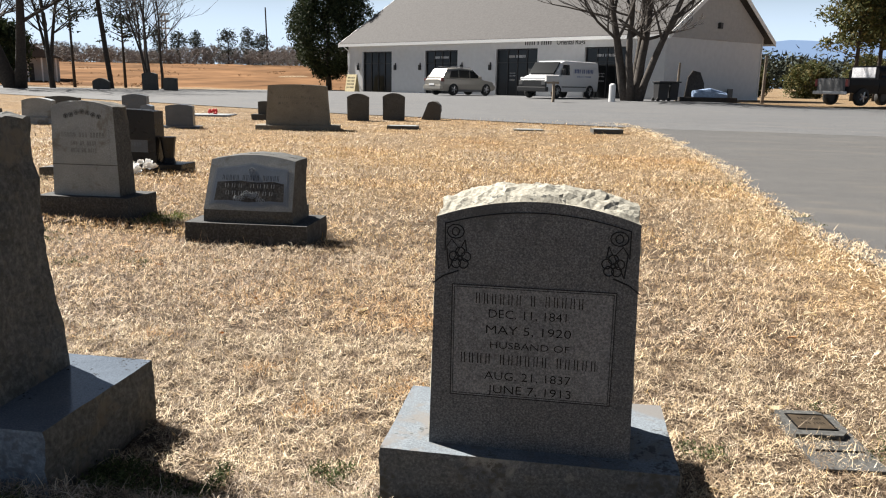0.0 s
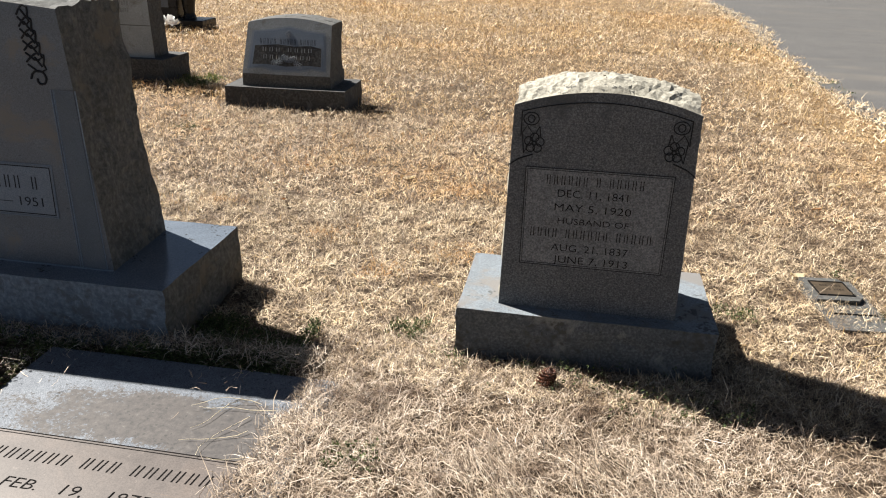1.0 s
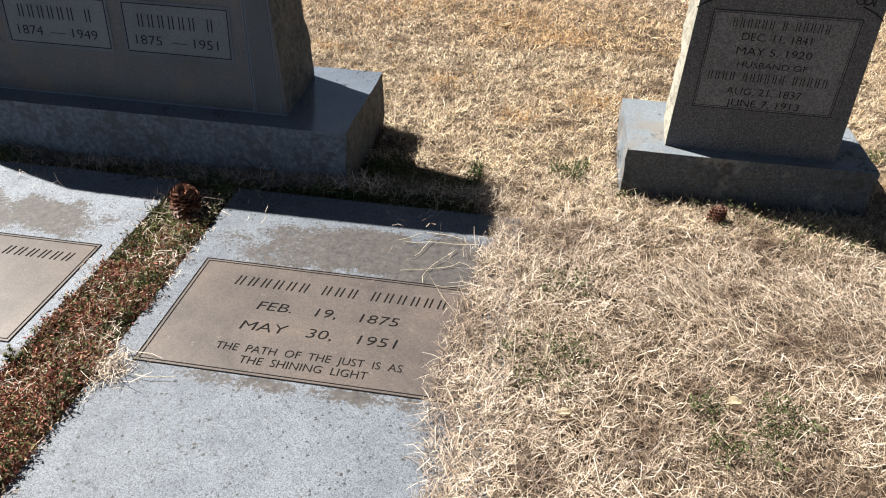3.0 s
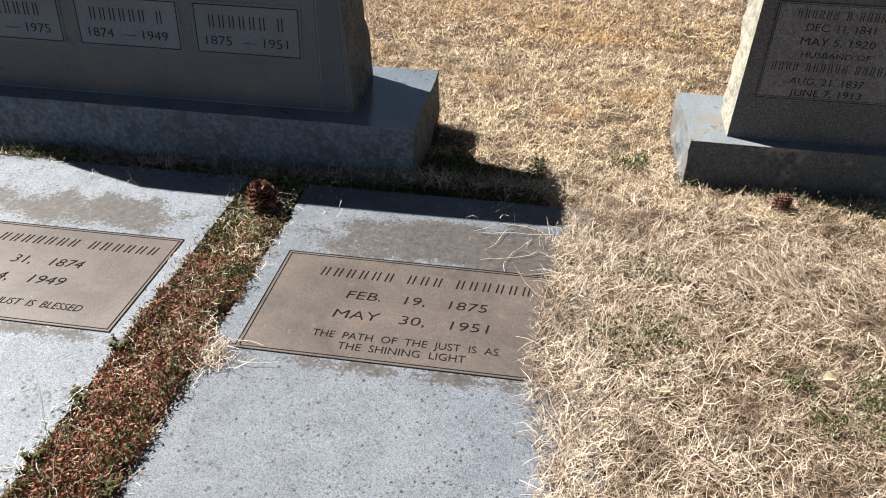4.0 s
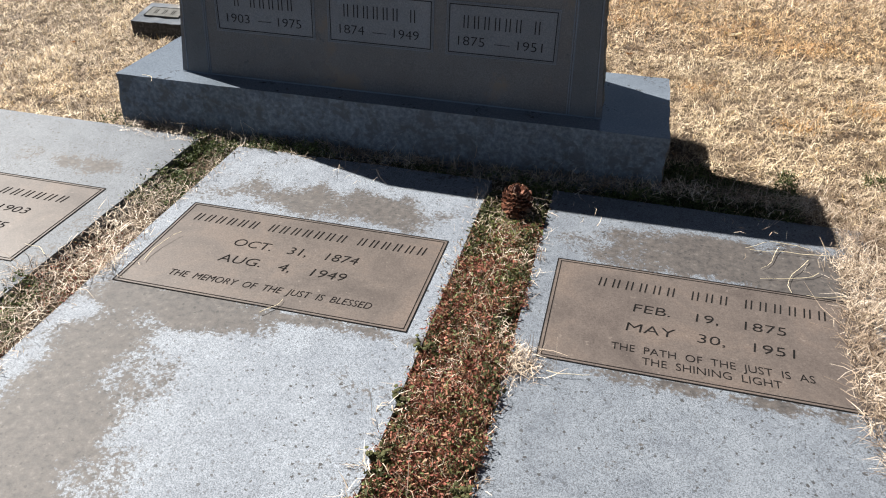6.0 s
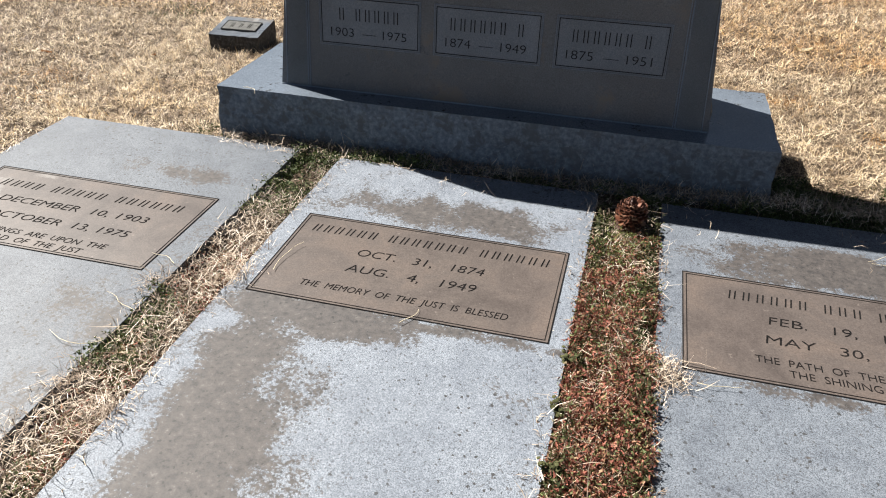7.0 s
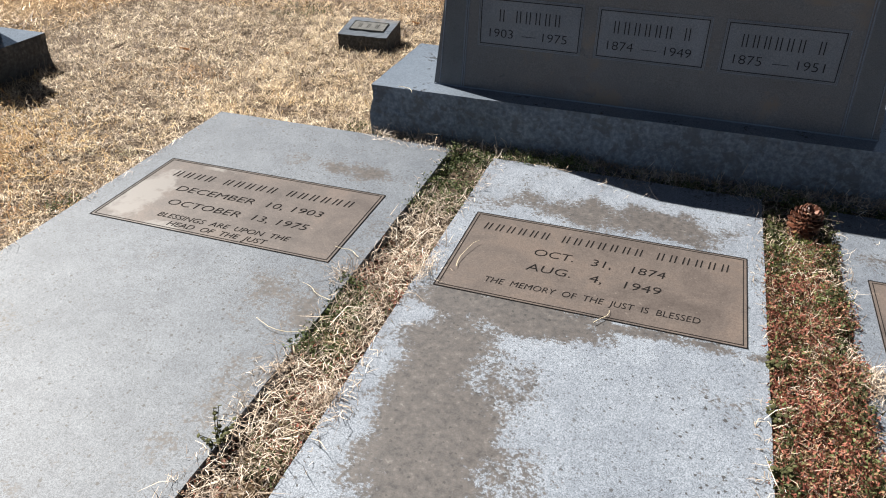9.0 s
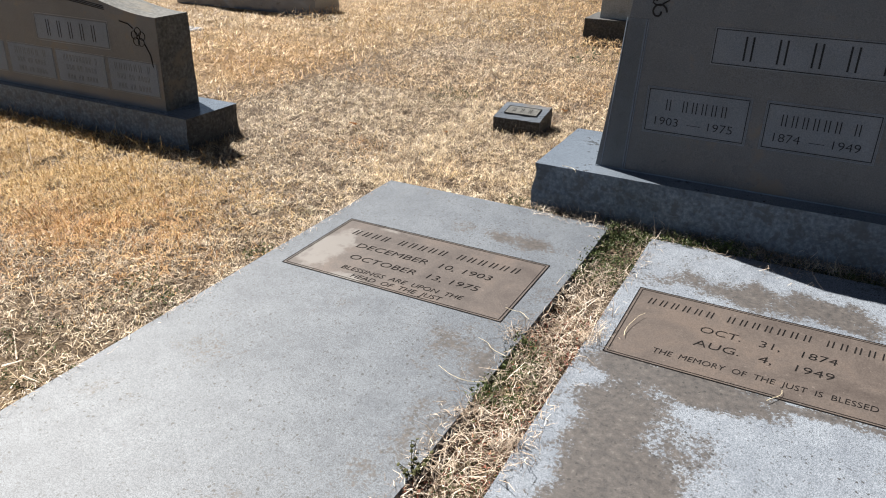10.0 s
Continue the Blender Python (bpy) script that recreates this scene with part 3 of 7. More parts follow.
def lane():
    ys = np.arange(-12, 22.5, 0.5)
    xl = np.interp(ys, [-12, 6, 9.5, 11, 12.7, 15, 18, 20, 23], [2.5, 2.72, 2.75, 2.78, 2.82, 2.86, 2.78, 2.6, 2.2])
    xl = xl + np.array([0.10 * noise.noise((3.3, y * 0.8, 0.5)) + 0.04 * noise.noise((7.3, y * 2.7, 0.5)) for y in ys])
    f = np.linspace(0, 1, 8)
    X = xl[:, None] * (1 - f) + (xl[:, None] * 0 + 8.5) * f
    Y = np.repeat(ys[:, None], 8, 1)
    Z = ground_z(X, Y) + 0.016
    i = (np.arange(len(ys) - 1)[:, None] * 8 + np.arange(7)[None]).ravel()
    ob = raw_mesh("lane", np.stack([X, Y, Z], -1).reshape(-1, 3), np.stack([i, i + 1, i + 9, i + 8], -1), M_LANE, smooth=True)
    tagged(ob, "worn grey asphalt cemetery lane beside the lawn", "road", kind="structure")


lane()


# ---- the family monument ----
def carved_scroll(bm, x, y, s, flip, m):
    """Leaves over a scroll, as fine raised lines."""
    f = -1 if flip else 1
    def line(points, w):
        tube(bm, [m @ Vector((x + f * px * s, y + py * s, 0)) for px, py in points], [w] * len(points), 5, True)
    line([(0.5 * math.cos(a) * (1 - a / 9), -0.9 + 0.5 * math.sin(a) * (1 - a / 9)) for a in (i * 0.5 for i in range(14))], 0.0035)
    for k in range(5):
        cy, r = -0.1 + 0.55 * k, 0.55 - 0.05 * k
        line([(r * math.cos(a) * (0.8 + 0.3 * math.cos(3 * a)) + 0.1 * k, cy + 0.45 * math.sin(a)) for a in (i * 0.55 for i in range(12))], 0.003)
        line([(0.1 * k - 0.2, cy - 0.2), (0.1 * k + 0.15, cy + 0.25)], 0.003)


def family_monument():
    t = thing("family_monument", pose(-1.777, 0, 0), "wide grey granite family monument with rock-pitched sides on a long base", "gravestone")
    bm = rough_box(bmesh.new(), -1.0, 1.0, 2.385, 2.945, -0.06, 0.226, 0.03, 0.022, seed=2.0, ends=True)
    part("base", bm, [M_HBASE, M_HBSIDE, M_HROUGH], t, "long grey granite base with a smooth top")
    out_line = stone_outline(1.556, 1.39, 0.226, 1.04, 1.075, 40, 30)
    bm = die(bmesh.new(), out_line, 2.485, 2.85, 0.05, 0.226, 0.022, 18, 0.02, 4.0, 0.01, 1.0)
    part("die", bm, [M_HDIE, M_HROUGH], t)
    m = on_face(2.485, 0.05, 0.226, 0.0015)
    for side in (-1, 1):
        bm = bmesh.new()
        vs = [bm.verts.new(m @ Vector(p)) for p in ((side * 0.752, 0.004, 0.0), (side * 0.672, 0.004, 0.0), (side * 0.652, 0.58, 0.0), (side * 0.718, 0.58, 0.0))]
        bm.faces.new(vs if side < 0 else vs[::-1])
        bmesh.ops.solidify(bm, geom=bm.faces[:], thickness=-0.001)
        part("border_band", bm, M_HBAND, t)
        bm = bmesh.new()
        for x0, x1, w in ((0.755, 0.712, 0.0022), (0.668, 0.640, 0.0030), (0.660, 0.632, 0.0022)):
            tube(bm, [m @ Vector((side * x0, 0.004, 0)), m @ Vector((side * (x1 + 0.012), 0.58, 0))], [w, w], 5)
        part("border", bm, M_HPANEL, t)
        bm = bmesh.new()
        carved_scroll(bm, side * 0.615, 0.665, 0.062, side > 0, m)
        part("carving", bm, M_INK_SOFT, t, "carved leaf scroll")
    rows = ((-0.608, -0.239, (1, 5), "1903  — 1975"), (-0.183, 0.186, (6, 1), "1874  — 1949"), (0.238, 0.603, (6, 1), "1875  — 1951"))
    for x0, x1, counts, dates in rows:
        bm = moved(box(bmesh.new(), x0, x1, 0.170, 0.338, -0.002, 0.0005), m)
        p = part("inscription_panel", bm, M_FPANEL, t, "frosted granite panel with incised lettering")
        part("panel_rim", moved(frame_lines(bmesh.new(), x0 - 0.004, x1 + 0.004, 0.166, 0.342, 0.0025), m @ Matrix.Translation((0, 0, 0.0006))), M_HPANEL, p)
        part("panel_border", moved(frame_lines(bmesh.new(), x0 + 0.004, x1 - 0.004, 0.174, 0.334, 0.003), m @ Matrix.Translation((0, 0, 0.0006))), M_INK_SOFT, p)
        mm = m @ Matrix.Translation((0, 0, 0.0008))
        cx = (x0 + x1) / 2
        bars("name_line", counts, 0.035 * (sum(counts) + 0.75), 0.042, (cx, 0.279), mm, p, M_INK_SOFT)
        words("date_line", dates, 0.283, 0.032, (cx - 0.004, 0.217), mm, p, M_INK_SOFT)
    bm = moved(box(bmesh.new(), -0.405, 0.405, 0.445, 0.575, -0.002, 0.0005), m)
    p = part("name_panel", bm, M_FPANEL, t, "long frosted granite name panel")
    part("setting_joint", box(bmesh.new(), -0.775, 0.775, 2.480, 2.50, 0.224, 0.2295), M_HPANEL, t, "thin pale mortar joint")
    part("panel_border", moved(frame_lines(bmesh.new(), -0.401, 0.401, 0.449, 0.571, 0.003), m @ Matrix.Translation((0, 0, 0.0006))), M_INK_SOFT, p)
    bars("name_line", (1, 1, 1, 1, 1, 1), 0.62, 0.084, (0, 0.51), m @ Matrix.Translation((0, 0, 0.0008)), p, M_INK_SOFT)


family_monument()


# ---- the single upright headstone ----
def upright_headstone():
    t = thing("headstone", pose(0.522, 0, 0), "grey granite headstone with arched rock-faced top and carved roses", "gravestone", "gravestones")
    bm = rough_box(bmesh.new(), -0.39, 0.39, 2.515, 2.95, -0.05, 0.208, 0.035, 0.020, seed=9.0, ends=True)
    # shade is painted on front and back; top and sunlit ends stay pale
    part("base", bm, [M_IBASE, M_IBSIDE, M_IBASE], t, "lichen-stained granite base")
    pts = stone_outline(0.535, 0.51, 0.208, 0.835, 0.882, 44, 26)
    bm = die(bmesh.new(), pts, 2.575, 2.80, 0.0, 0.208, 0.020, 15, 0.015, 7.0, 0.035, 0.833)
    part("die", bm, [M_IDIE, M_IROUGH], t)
    m = on_face(2.575, 0.0, 0.208, 0.0012)
    part("inscription_panel", moved(box(bmesh.new(), -0.212, 0.208, 0.146, 0.452, -0.002, -0.0002), m), M_IPANEL, t)
    part("panel_border", moved(frame_lines(frame_lines(bmesh.new(), -0.212, 0.208, 0.146, 0.452, 0.0022), -0.206, 0.202, 0.152, 0.446, 0.0014), m), M_INK_SOFT, t)
    for text, w, h, cx, z in (("DEC. 11, 1841", 0.200, 0.024, -0.014, 0.586), ("MAY 5, 1920", 0.219, 0.024, -0.010, 0.543), ("HUSBAND OF", 0.205, 0.019, -0.005, 0.501),
                              ("AUG. 21, 1837", 0.225, 0.024, -0.008, 0.416), ("JUNE 7, 1913", 0.218, 0.024, -0.002, 0.378)):
        words("lettering", text, w, h, (cx, z - 0.208), m, t, M_INK)
    bars("name_line", (6, 1, 5), 0.285, 0.028, (-0.010, 0.625 - 0.208), m, t, M_INK)
    bars("name_line", (4, 6, 5), 0.361, 0.028, (-0.008, 0.461 - 0.208), m, t, M_INK)
    for s in (-1, 1):
        bm = bmesh.new()
        loop = rose(bm, s * 0.193, 0.520, 0.030, m)
        loop([(s * 0.205 + 0.022 * math.cos(b), 0.590 + 0.018 * math.sin(b)) for b in (2 * math.pi * j / 12 for j in range(12))])
        loop([(s * 0.205 + 0.010 * math.cos(b), 0.590 + 0.011 * math.sin(b)) for b in (2 * math.pi * j / 8 for j in range(8))])
        loop([(s * 0.222, 0.49), (s * 0.195, 0.545), (s * 0.215, 0.57), (s * 0.228, 0.55)])
        loop([(s * 0.262, 0.452), (s * 0.235, 0.472), (s * 0.205, 0.484), (s * 0.195, 0.488)], 0.002, False)
        loop([(s * 0.180, 0.570), (s * 0.190, 0.550), (s * 0.176, 0.540)])
        part("carved_rose", bm, M_INK_SOFT, t, "incised rose and leaves")
    bm = bmesh.new()
    pts = [m @ Vector((-0.232 + 0.464 * i / 20, 0.610 + 0.036 * (1 - (i / 10 - 1) ** 2), 0)) for i in range(21)]
    tube(bm, pts, [0.0016] * 21, 5)
    for s in (-1, 1):
        tube(bm, [m @ Vector((s * 0.232, 0.612, 0)), m @ Vector((s * 0.232, 0.54, 0))], [0.0016] * 2, 5)
    part("border", bm, M_INK_SOFT, t)


upright_headstone()


# ---- the three ledger slabs ----
def ledger(x0, x1, px0, px1, y_top, rows, counts, name, label, granite, brown):
    t = thing("ledger_slab", pose(0, 0, 0), label, "grave slab", "ledger slabs before the family monument")
    bm = bmesh.new()
    rough_box(bm, x0, x1, 0.22, y_top, -0.08, 0.042, 0.05, 0.010, seed=x0 * 3)
    part("slab", bm, granite, t)
    y0, y1 = 1.452, 1.886
    m = Matrix.Translation((0, 0, 0.0425))
    p = part("inscription_panel", moved(box(bmesh.new(), px0, px1, y0, y1, -0.002, 0.0), m @ Matrix.Translation((0, 0, 0.0006))), brown, t, "smooth brown-grey panel with black lettering")
    bm = frame_lines(bmesh.new(), px0, px1, y0, y1, 0.0025)
    frame_lines(bm, px0 + 0.010, px1 - 0.010, y0 + 0.010, y1 - 0.010, 0.0018)
    mm = Matrix.Translation((0, 0, 0.0435))
    part("panel_border", moved(bm, mm), M_INK, p)
    cx, cy, w = name
    bars("name_line", counts, w, 0.040, (cx, cy), mm, p, M_INK, 0.15, 0.12)
    for text, tx, ty, w, h, lean in rows:
        words("lettering", text, w, h, (tx, ty), mm, p, M_INK, lean)


ledger(-3.435, -2.425, -3.345, -2.514, 2.335,
       [("DECEMBER  10, 1903", -2.92, 1.697, 0.535, 0.036, 0.12), ("OCTOBER  13, 1975", -2.91, 1.608, 0.50, 0.036, 0.12),
        ("BLESSINGS  ARE  UPON  THE", -2.91, 1.528, 0.46, 0.027, 0.12), ("HEAD  OF  THE  JUST", -2.906, 1.488, 0.34, 0.027, 0.12)],
       (4, 5, 6), (-2.924, 1.788, 0.69), "pale grey granite grave slab with a brown inscribed panel, lightly weathered", M_LEDGERS[0], M_PANEL_WORN)
ledger(-2.255, -1.325, -2.195, -1.373, 2.295,
       [("OCT.   31,   1874", -1.78, 1.713, 0.376, 0.038, 0.12), ("AUG.   4,   1949", -1.784, 1.630, 0.373, 0.038, 0.12), ("THE  MEMORY  OF  THE  JUST  IS  BLESSED", -1.779, 1.529, 0.58, 0.028, 0.12)],
       (6, 7, 6), (-1.783, 1.811, 0.74), "pale grey granite grave slab stained brown round its inscribed panel", M_LEDGERS[1], M_PANEL)
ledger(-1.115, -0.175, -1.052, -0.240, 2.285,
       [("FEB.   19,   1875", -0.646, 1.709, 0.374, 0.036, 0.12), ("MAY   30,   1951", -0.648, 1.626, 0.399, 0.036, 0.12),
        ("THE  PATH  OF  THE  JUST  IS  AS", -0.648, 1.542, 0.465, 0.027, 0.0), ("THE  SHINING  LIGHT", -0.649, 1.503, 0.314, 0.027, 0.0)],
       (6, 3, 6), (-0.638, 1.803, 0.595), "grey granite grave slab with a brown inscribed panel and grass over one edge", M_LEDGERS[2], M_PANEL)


# ---- other stones near by ----
def small_footstone():
    t = thing("footstone", pose(-3.265, 3.385, 0, 0, 0, 3), "small low grey granite footstone with sloped lettered top", "gravestone", "gravestones")
    bm = rough_box(bmesh.new(), -0.135, 0.135, 0.0, 0.22, -0.04, 0.085, 0.03, 0.008, False, 3.0)
    for v in bm.verts:
        if v.co.z > 0.06:
            v.co.z += 0.035 * (v.co.y / 0.22)
    part("block", bm, [M_HDIE, M_DARKBASE], t)
    m = Matrix.Translation((0, 0.11, 0.107)) @ Matrix.Rotation(math.atan(0.16), 4, "X")
    p = part("plate", moved(box(bmesh.new(), -0.095, 0.095, -0.05, 0.05, -0.01, 0.0015), m), M_OLD, t, "sunken panel")
    part("plate_border", moved(frame_lines(bmesh.new(), -0.095, 0.095, -0.05, 0.05, 0.003), m @ Matrix.Translation((0, 0, 0.002))), M_INK, p)
    bars("name_line", (1, 1, 1), 0.12, 0.045, (0, 0), m @ Matrix.Translation((0, 0, 0.002)), p, M_INK)


small_footstone()


def serpentine_monument():
    t = thing("monument", pose(-5.62, 0, 0), "wide low grey granite monument with curved top in shade", "gravestone", "gravestones")
    part("base", rough_box(bmesh.new(), -1.04, 1.04, 2.27, 2.64, -0.05, 0.165, 0.05, 0.014, seed=5, ends=True), [M_HBASE, M_HBSIDE, M_DARKBASE], t)
    pts = stone_outline(1.70, 1.70, 0.165, 0.63, 0.76, 30, 8)
    pts = [(x, z if z < 0.63 else 0.63 + 0.13 * (0.5 + 0.5 * math.cos(math.pi * x / 0.85)) ** 1.0) for x, z in pts]
    part("die", die(bmesh.new(), pts, 2.33, 2.56, 0.02, 0.165, 0.006, 4, 0.0, 3.0), [M_HDIE, M_HROUGH], t)
    m = on_face(2.33, 0.02, 0.165, 0.0015)
    for x0, x1, counts in ((0.07, 0.445, (9, 1)), (0.475, 0.82, (6, 1)), (-0.33, 0.04, (6, 1)), (-0.74, -0.37, (5, 1))):
        p = part("inscription_panel", moved(box(bmesh.new(), x0, x1, 0.07, 0.235, -0.002, 0.0005), m), M_HPANEL, t)
        mm = m @ Matrix.Translation((0, 0, 0.0008))
        bars("name_line", counts, 0.27, 0.036, ((x0 + x1) / 2, 0.20), mm, p, M_HDIE)
        for z in (0.15, 0.10):
            bars("date_line", (3, 2, 4), 0.24, 0.028, ((x0 + x1) / 2, z), mm, p, M_HDIE)
        part("panel_border", moved(frame_lines(bmesh.new(), x0 - 0.006, x1 + 0.006, 0.064, 0.241, 0.002), m), M_HBAND, p)
    p = part("name_panel", moved(box(bmesh.new(), -0.05, 0.50, 0.285, 0.41, -0.002, 0.0005), m), M_HPANEL, t)
    bars("name_line", (1, 1, 1, 1, 1), 0.40, 0.085, (0.225, 0.347), m @ Matrix.Translation((0, 0, 0.0008)), p, M_INK_SOFT)
    part("panel_border", moved(frame_lines(bmesh.new(), -0.06, 0.51, 0.275, 0.42, 0.003), m), M_HBAND, t)
    bm = bmesh.new()
    for k in range(3):
        pts = [m @ Vector((-0.5 + i * 0.05, 0.455 + k * 0.008 + 0.06 * (0.5 + 0.5 * math.cos(math.pi * (-0.5 + i * 0.05) / 0.85)), 0)) for i in range(21)]
        tube(bm, pts, [0.0025] * 21, 4)
    part("border", bm, M_INK_SOFT, t)
    bm = bmesh.new()
    loop = rose(bm, 0.72, 0.36, 0.05, m)
    loop([(0.76, 0.33), (0.79, 0.28), (0.80, 0.22)], 0.003, False)
    loop([(0.60, 0.43), (0.66, 0.42), (0.69, 0.40)], 0.003, False)
    part("carved_rose", bm, M_INK_SOFT, t)


serpentine_monument()


def flat_marker():
    t = thing("flat_marker", pose(1.46, 3.14, 0.036, 0, 0, 6), "small flat stone and bronze marker half overgrown with grass", "grave marker", "gravestones")
    part("stone", rough_box(bmesh.new(), -0.10, 0.11, -0.20, 0.20, -0.05, 0.020, 0.03, 0.006, seed=1), M_OLD, t)
    bm = bmesh.new()
    pts = [(-0.09, 0.0), (0.06, 0.0), (0.085, 0.03), (0.085, 0.13), (0.05, 0.19), (-0.09, 0.19)]
    lo, hi = ([bm.verts.new((x, y, z)) for x, y in pts] for z in (0.012, 0.036))
    bm.faces.new(hi)
    for k in range(6):
        bm.faces.new((lo[k], lo[(k + 1) % 6], hi[(k + 1) % 6], hi[k]))
    p = part("plate", bm, M_OLD, t, "dull grey metal plate")
    part("plate_panel", box(bmesh.new(), -0.07, 0.06, 0.035, 0.155, 0.03, 0.0375), M_BRONZE, p, "tarnished bronze panel")
    part("plate_border", moved(frame_lines(bmesh.new(), -0.07, 0.06, 0.035, 0.155, 0.005, 0.003), Matrix.Translation((0, 0, 0.037))), M_INK, p)
    for y in (0.12, 0.085):
        bars("name_line", (3, 4), 0.08, 0.014, (0, y), Matrix.Translation((0, 0, 0.0385)), p, M_INK)
    part("crack", box(bmesh.new(), -0.06, 0.09, -0.085, -0.079, 0.016, 0.0240), M_INK, t)


flat_marker()


# ---- more materials ----
M_WALL = plain("white_painted_block", (0.62, 0.62, 0.62), 0.8, 0, 0.05, 3.0, 0.1)
M_SIDING = plain("grey_gable_siding", (0.42, 0.41, 0.40), 0.8, 0, 0.08, 5.0)
M_SHINGLE = plain("grey_shingles", (0.066, 0.062, 0.061), 0.9, 0, 0.22, 7.0, 0.4)
M_TRIM = plain("white_trim", (0.78, 0.78, 0.77), 0.55, 0, 0.04)
M_DARKGLASS = plain("dark_shop_glass", (0.010, 0.011, 0.012), 0.12, 0, 0.1, 14.0, 0, 0.25)
M_BLACK = plain("black_metal", (0.02, 0.02, 0.021), 0.5, 0, 0.2)
M_TYRE = plain("tyre_rubber", (0.025, 0.025, 0.025), 0.85, 0, 0.2)
M_RIM = plain("alloy_rim", (0.45, 0.45, 0.46), 0.35, 0.8, 0.1)
M_SILVER = plain("silver_beige_car_paint", (0.26, 0.245, 0.22), 0.35, 0.4, 0.05)
M_WHITECAR = plain("white_car_paint", (0.62, 0.62, 0.63), 0.3, 0, 0.04)
M_DARKCAR = plain("black_car_paint", (0.006, 0.006, 0.007), 0.5, 0, 0.1, 14.0, 0, 0.15)
M_GREYTRIM = plain("grey_plastic_trim", (0.10, 0.10, 0.10), 0.6, 0, 0.15)
M_LAMP = plain("red_tail_lamp", (0.09, 0.012, 0.010), 0.4)
# pale glass of the headlamps, also the painted glare on rear windows
M_CLEAR = plain("headlamp_and_glare_glass", (0.6, 0.6, 0.62), 0.15)
M_BLUE = plain("blue_vehicle_lettering", (0.08, 0.12, 0.28), 0.5)
M_BARK = plain("grey_brown_bark", (0.060, 0.050, 0.043), 0.95, 0, 0.4, 9.0, 0.8)
M_DARKBARK = plain("dark_bark", (0.038, 0.031, 0.026), 0.95, 0, 0.4, 9.0, 0.8)
M_POST = plain("weathered_timber", (0.24, 0.19, 0.14), 0.9, 0, 0.3, 12.0, 0.4)
M_BOARD = plain("yellow_board", (0.62, 0.52, 0.30), 0.7)
M_CEDAR = island("cedar_foliage", [(0, (0.014, 0.022, 0.011)), (0.6, (0.026, 0.040, 0.017)), (1, (0.055, 0.062, 0.028))], 0.8, 0.2, 0.15)
M_PINE = island("pine_needles", [(0, (0.036, 0.045, 0.0175)), (0.5, (0.0792, 0.09, 0.0315)), (1, (0.1584, 0.1275, 0.0525))], 0.8, 0.2, 0.25)
# distance haze is painted into the next two colours by greying them
M_TWIG = island("bare_twigs", [(0, (0.17, 0.160, 0.155)), (1, (0.30, 0.275, 0.26))], 0.9, 0.1)
M_FARPINE = island("hazy_pine_foliage", [(0, (0.045, 0.055, 0.045)), (1, (0.085, 0.095, 0.075))], 0.9, 0.1)
M_SCRUB = island("brown_scrub", [(0, (0.22, 0.13, 0.075)), (0.5, (0.32, 0.20, 0.11)), (1, (0.42, 0.30, 0.18))], 0.9, 0.1)
M_SHRUB = island("dark_shrub_leaves", [(0, (0.028, 0.036, 0.016)), (1, (0.095, 0.098, 0.042))], 0.8, 0.2, 0.2)
M_FIELD = plain("russet_field_grass", (0.150, 0.082, 0.042), 0.95, 0, 0.5, 0.12, 0.8, 0.03)
M_STRAW = island("dead_grass", [(0, (0.065, 0.037, 0.022)), (0.2, (0.227, 0.148, 0.092)), (0.42, (0.562, 0.432, 0.297)), (0.8, (0.821, 0.670, 0.486)), (1, (0.930, 0.864, 0.713))], 0.55, 0.4, 0.05, (GOLD_PATCH, BROWN_PATCH, GREEN_PATCH))
M_STRAWN = island("near_dead_grass", [(0, (0.047, 0.030, 0.022)), (0.22, (0.149, 0.104, 0.074)), (0.42, (0.405, 0.324, 0.248)), (0.8, (0.630, 0.526, 0.419)), (1, (0.810, 0.738, 0.648))], 0.55, 0.4, 0.05, (BROWN_PATCH, GREEN_PATCH))
M_GOLD = island("golden_grass", [(0, (0.19, 0.105, 0.035)), (0.5, (0.50, 0.325, 0.125)), (1, (0.70, 0.52, 0.26))], 0.65, 0.3, 0.08)
M_PALESTRAW = island("bleached_dead_grass", [(0, (0.085, 0.054, 0.033)), (0.2, (0.28, 0.20, 0.125)), (0.42, (0.60, 0.475, 0.315)), (0.8, (0.84, 0.70, 0.49)), (1, (0.93, 0.84, 0.66))], 0.55, 0.4, 0.05, (BROWN_PATCH, GREEN_PATCH))
M_THATCH = island("brown_thatch", [(0, (0.053, 0.034, 0.022)), (0.35, (0.190, 0.138, 0.095)), (0.7, (0.381, 0.296, 0.214)), (1, (0.571, 0.466, 0.353))], 0.6, 0.3, 0.05, (BROWN_PATCH,))
M_WEED = island("dark_weed_leaves", [(0, (0.025, 0.038, 0.013)), (0.6, (0.07, 0.095, 0.03)), (1, (0.15, 0.18, 0.07))], 0.7, 0.3, 0.15)
M_ORANGE = island("orange_dry_grass", [(0, (0.20, 0.085, 0.028)), (0.5, (0.46, 0.245, 0.085)), (1, (0.64, 0.42, 0.19))], 0.65, 0.3, 0.08)
M_SEDUM = island("red_stonecrop", [(0, (0.058, 0.036, 0.026)), (0.3, (0.208, 0.070, 0.049)), (0.55, (0.390, 0.140, 0.099)), (0.75, (0.351, 0.247, 0.143)), (0.85, (0.091, 0.111, 0.039)), (1, (0.169, 0.208, 0.078))], 0.7, 0.3, 0.15)
M_MOSS = island("green_sprigs", [(0, (0.045, 0.06, 0.018)), (0.5, (0.12, 0.15, 0.045)), (1, (0.25, 0.27, 0.09))], 0.7, 0.3, 0.25)
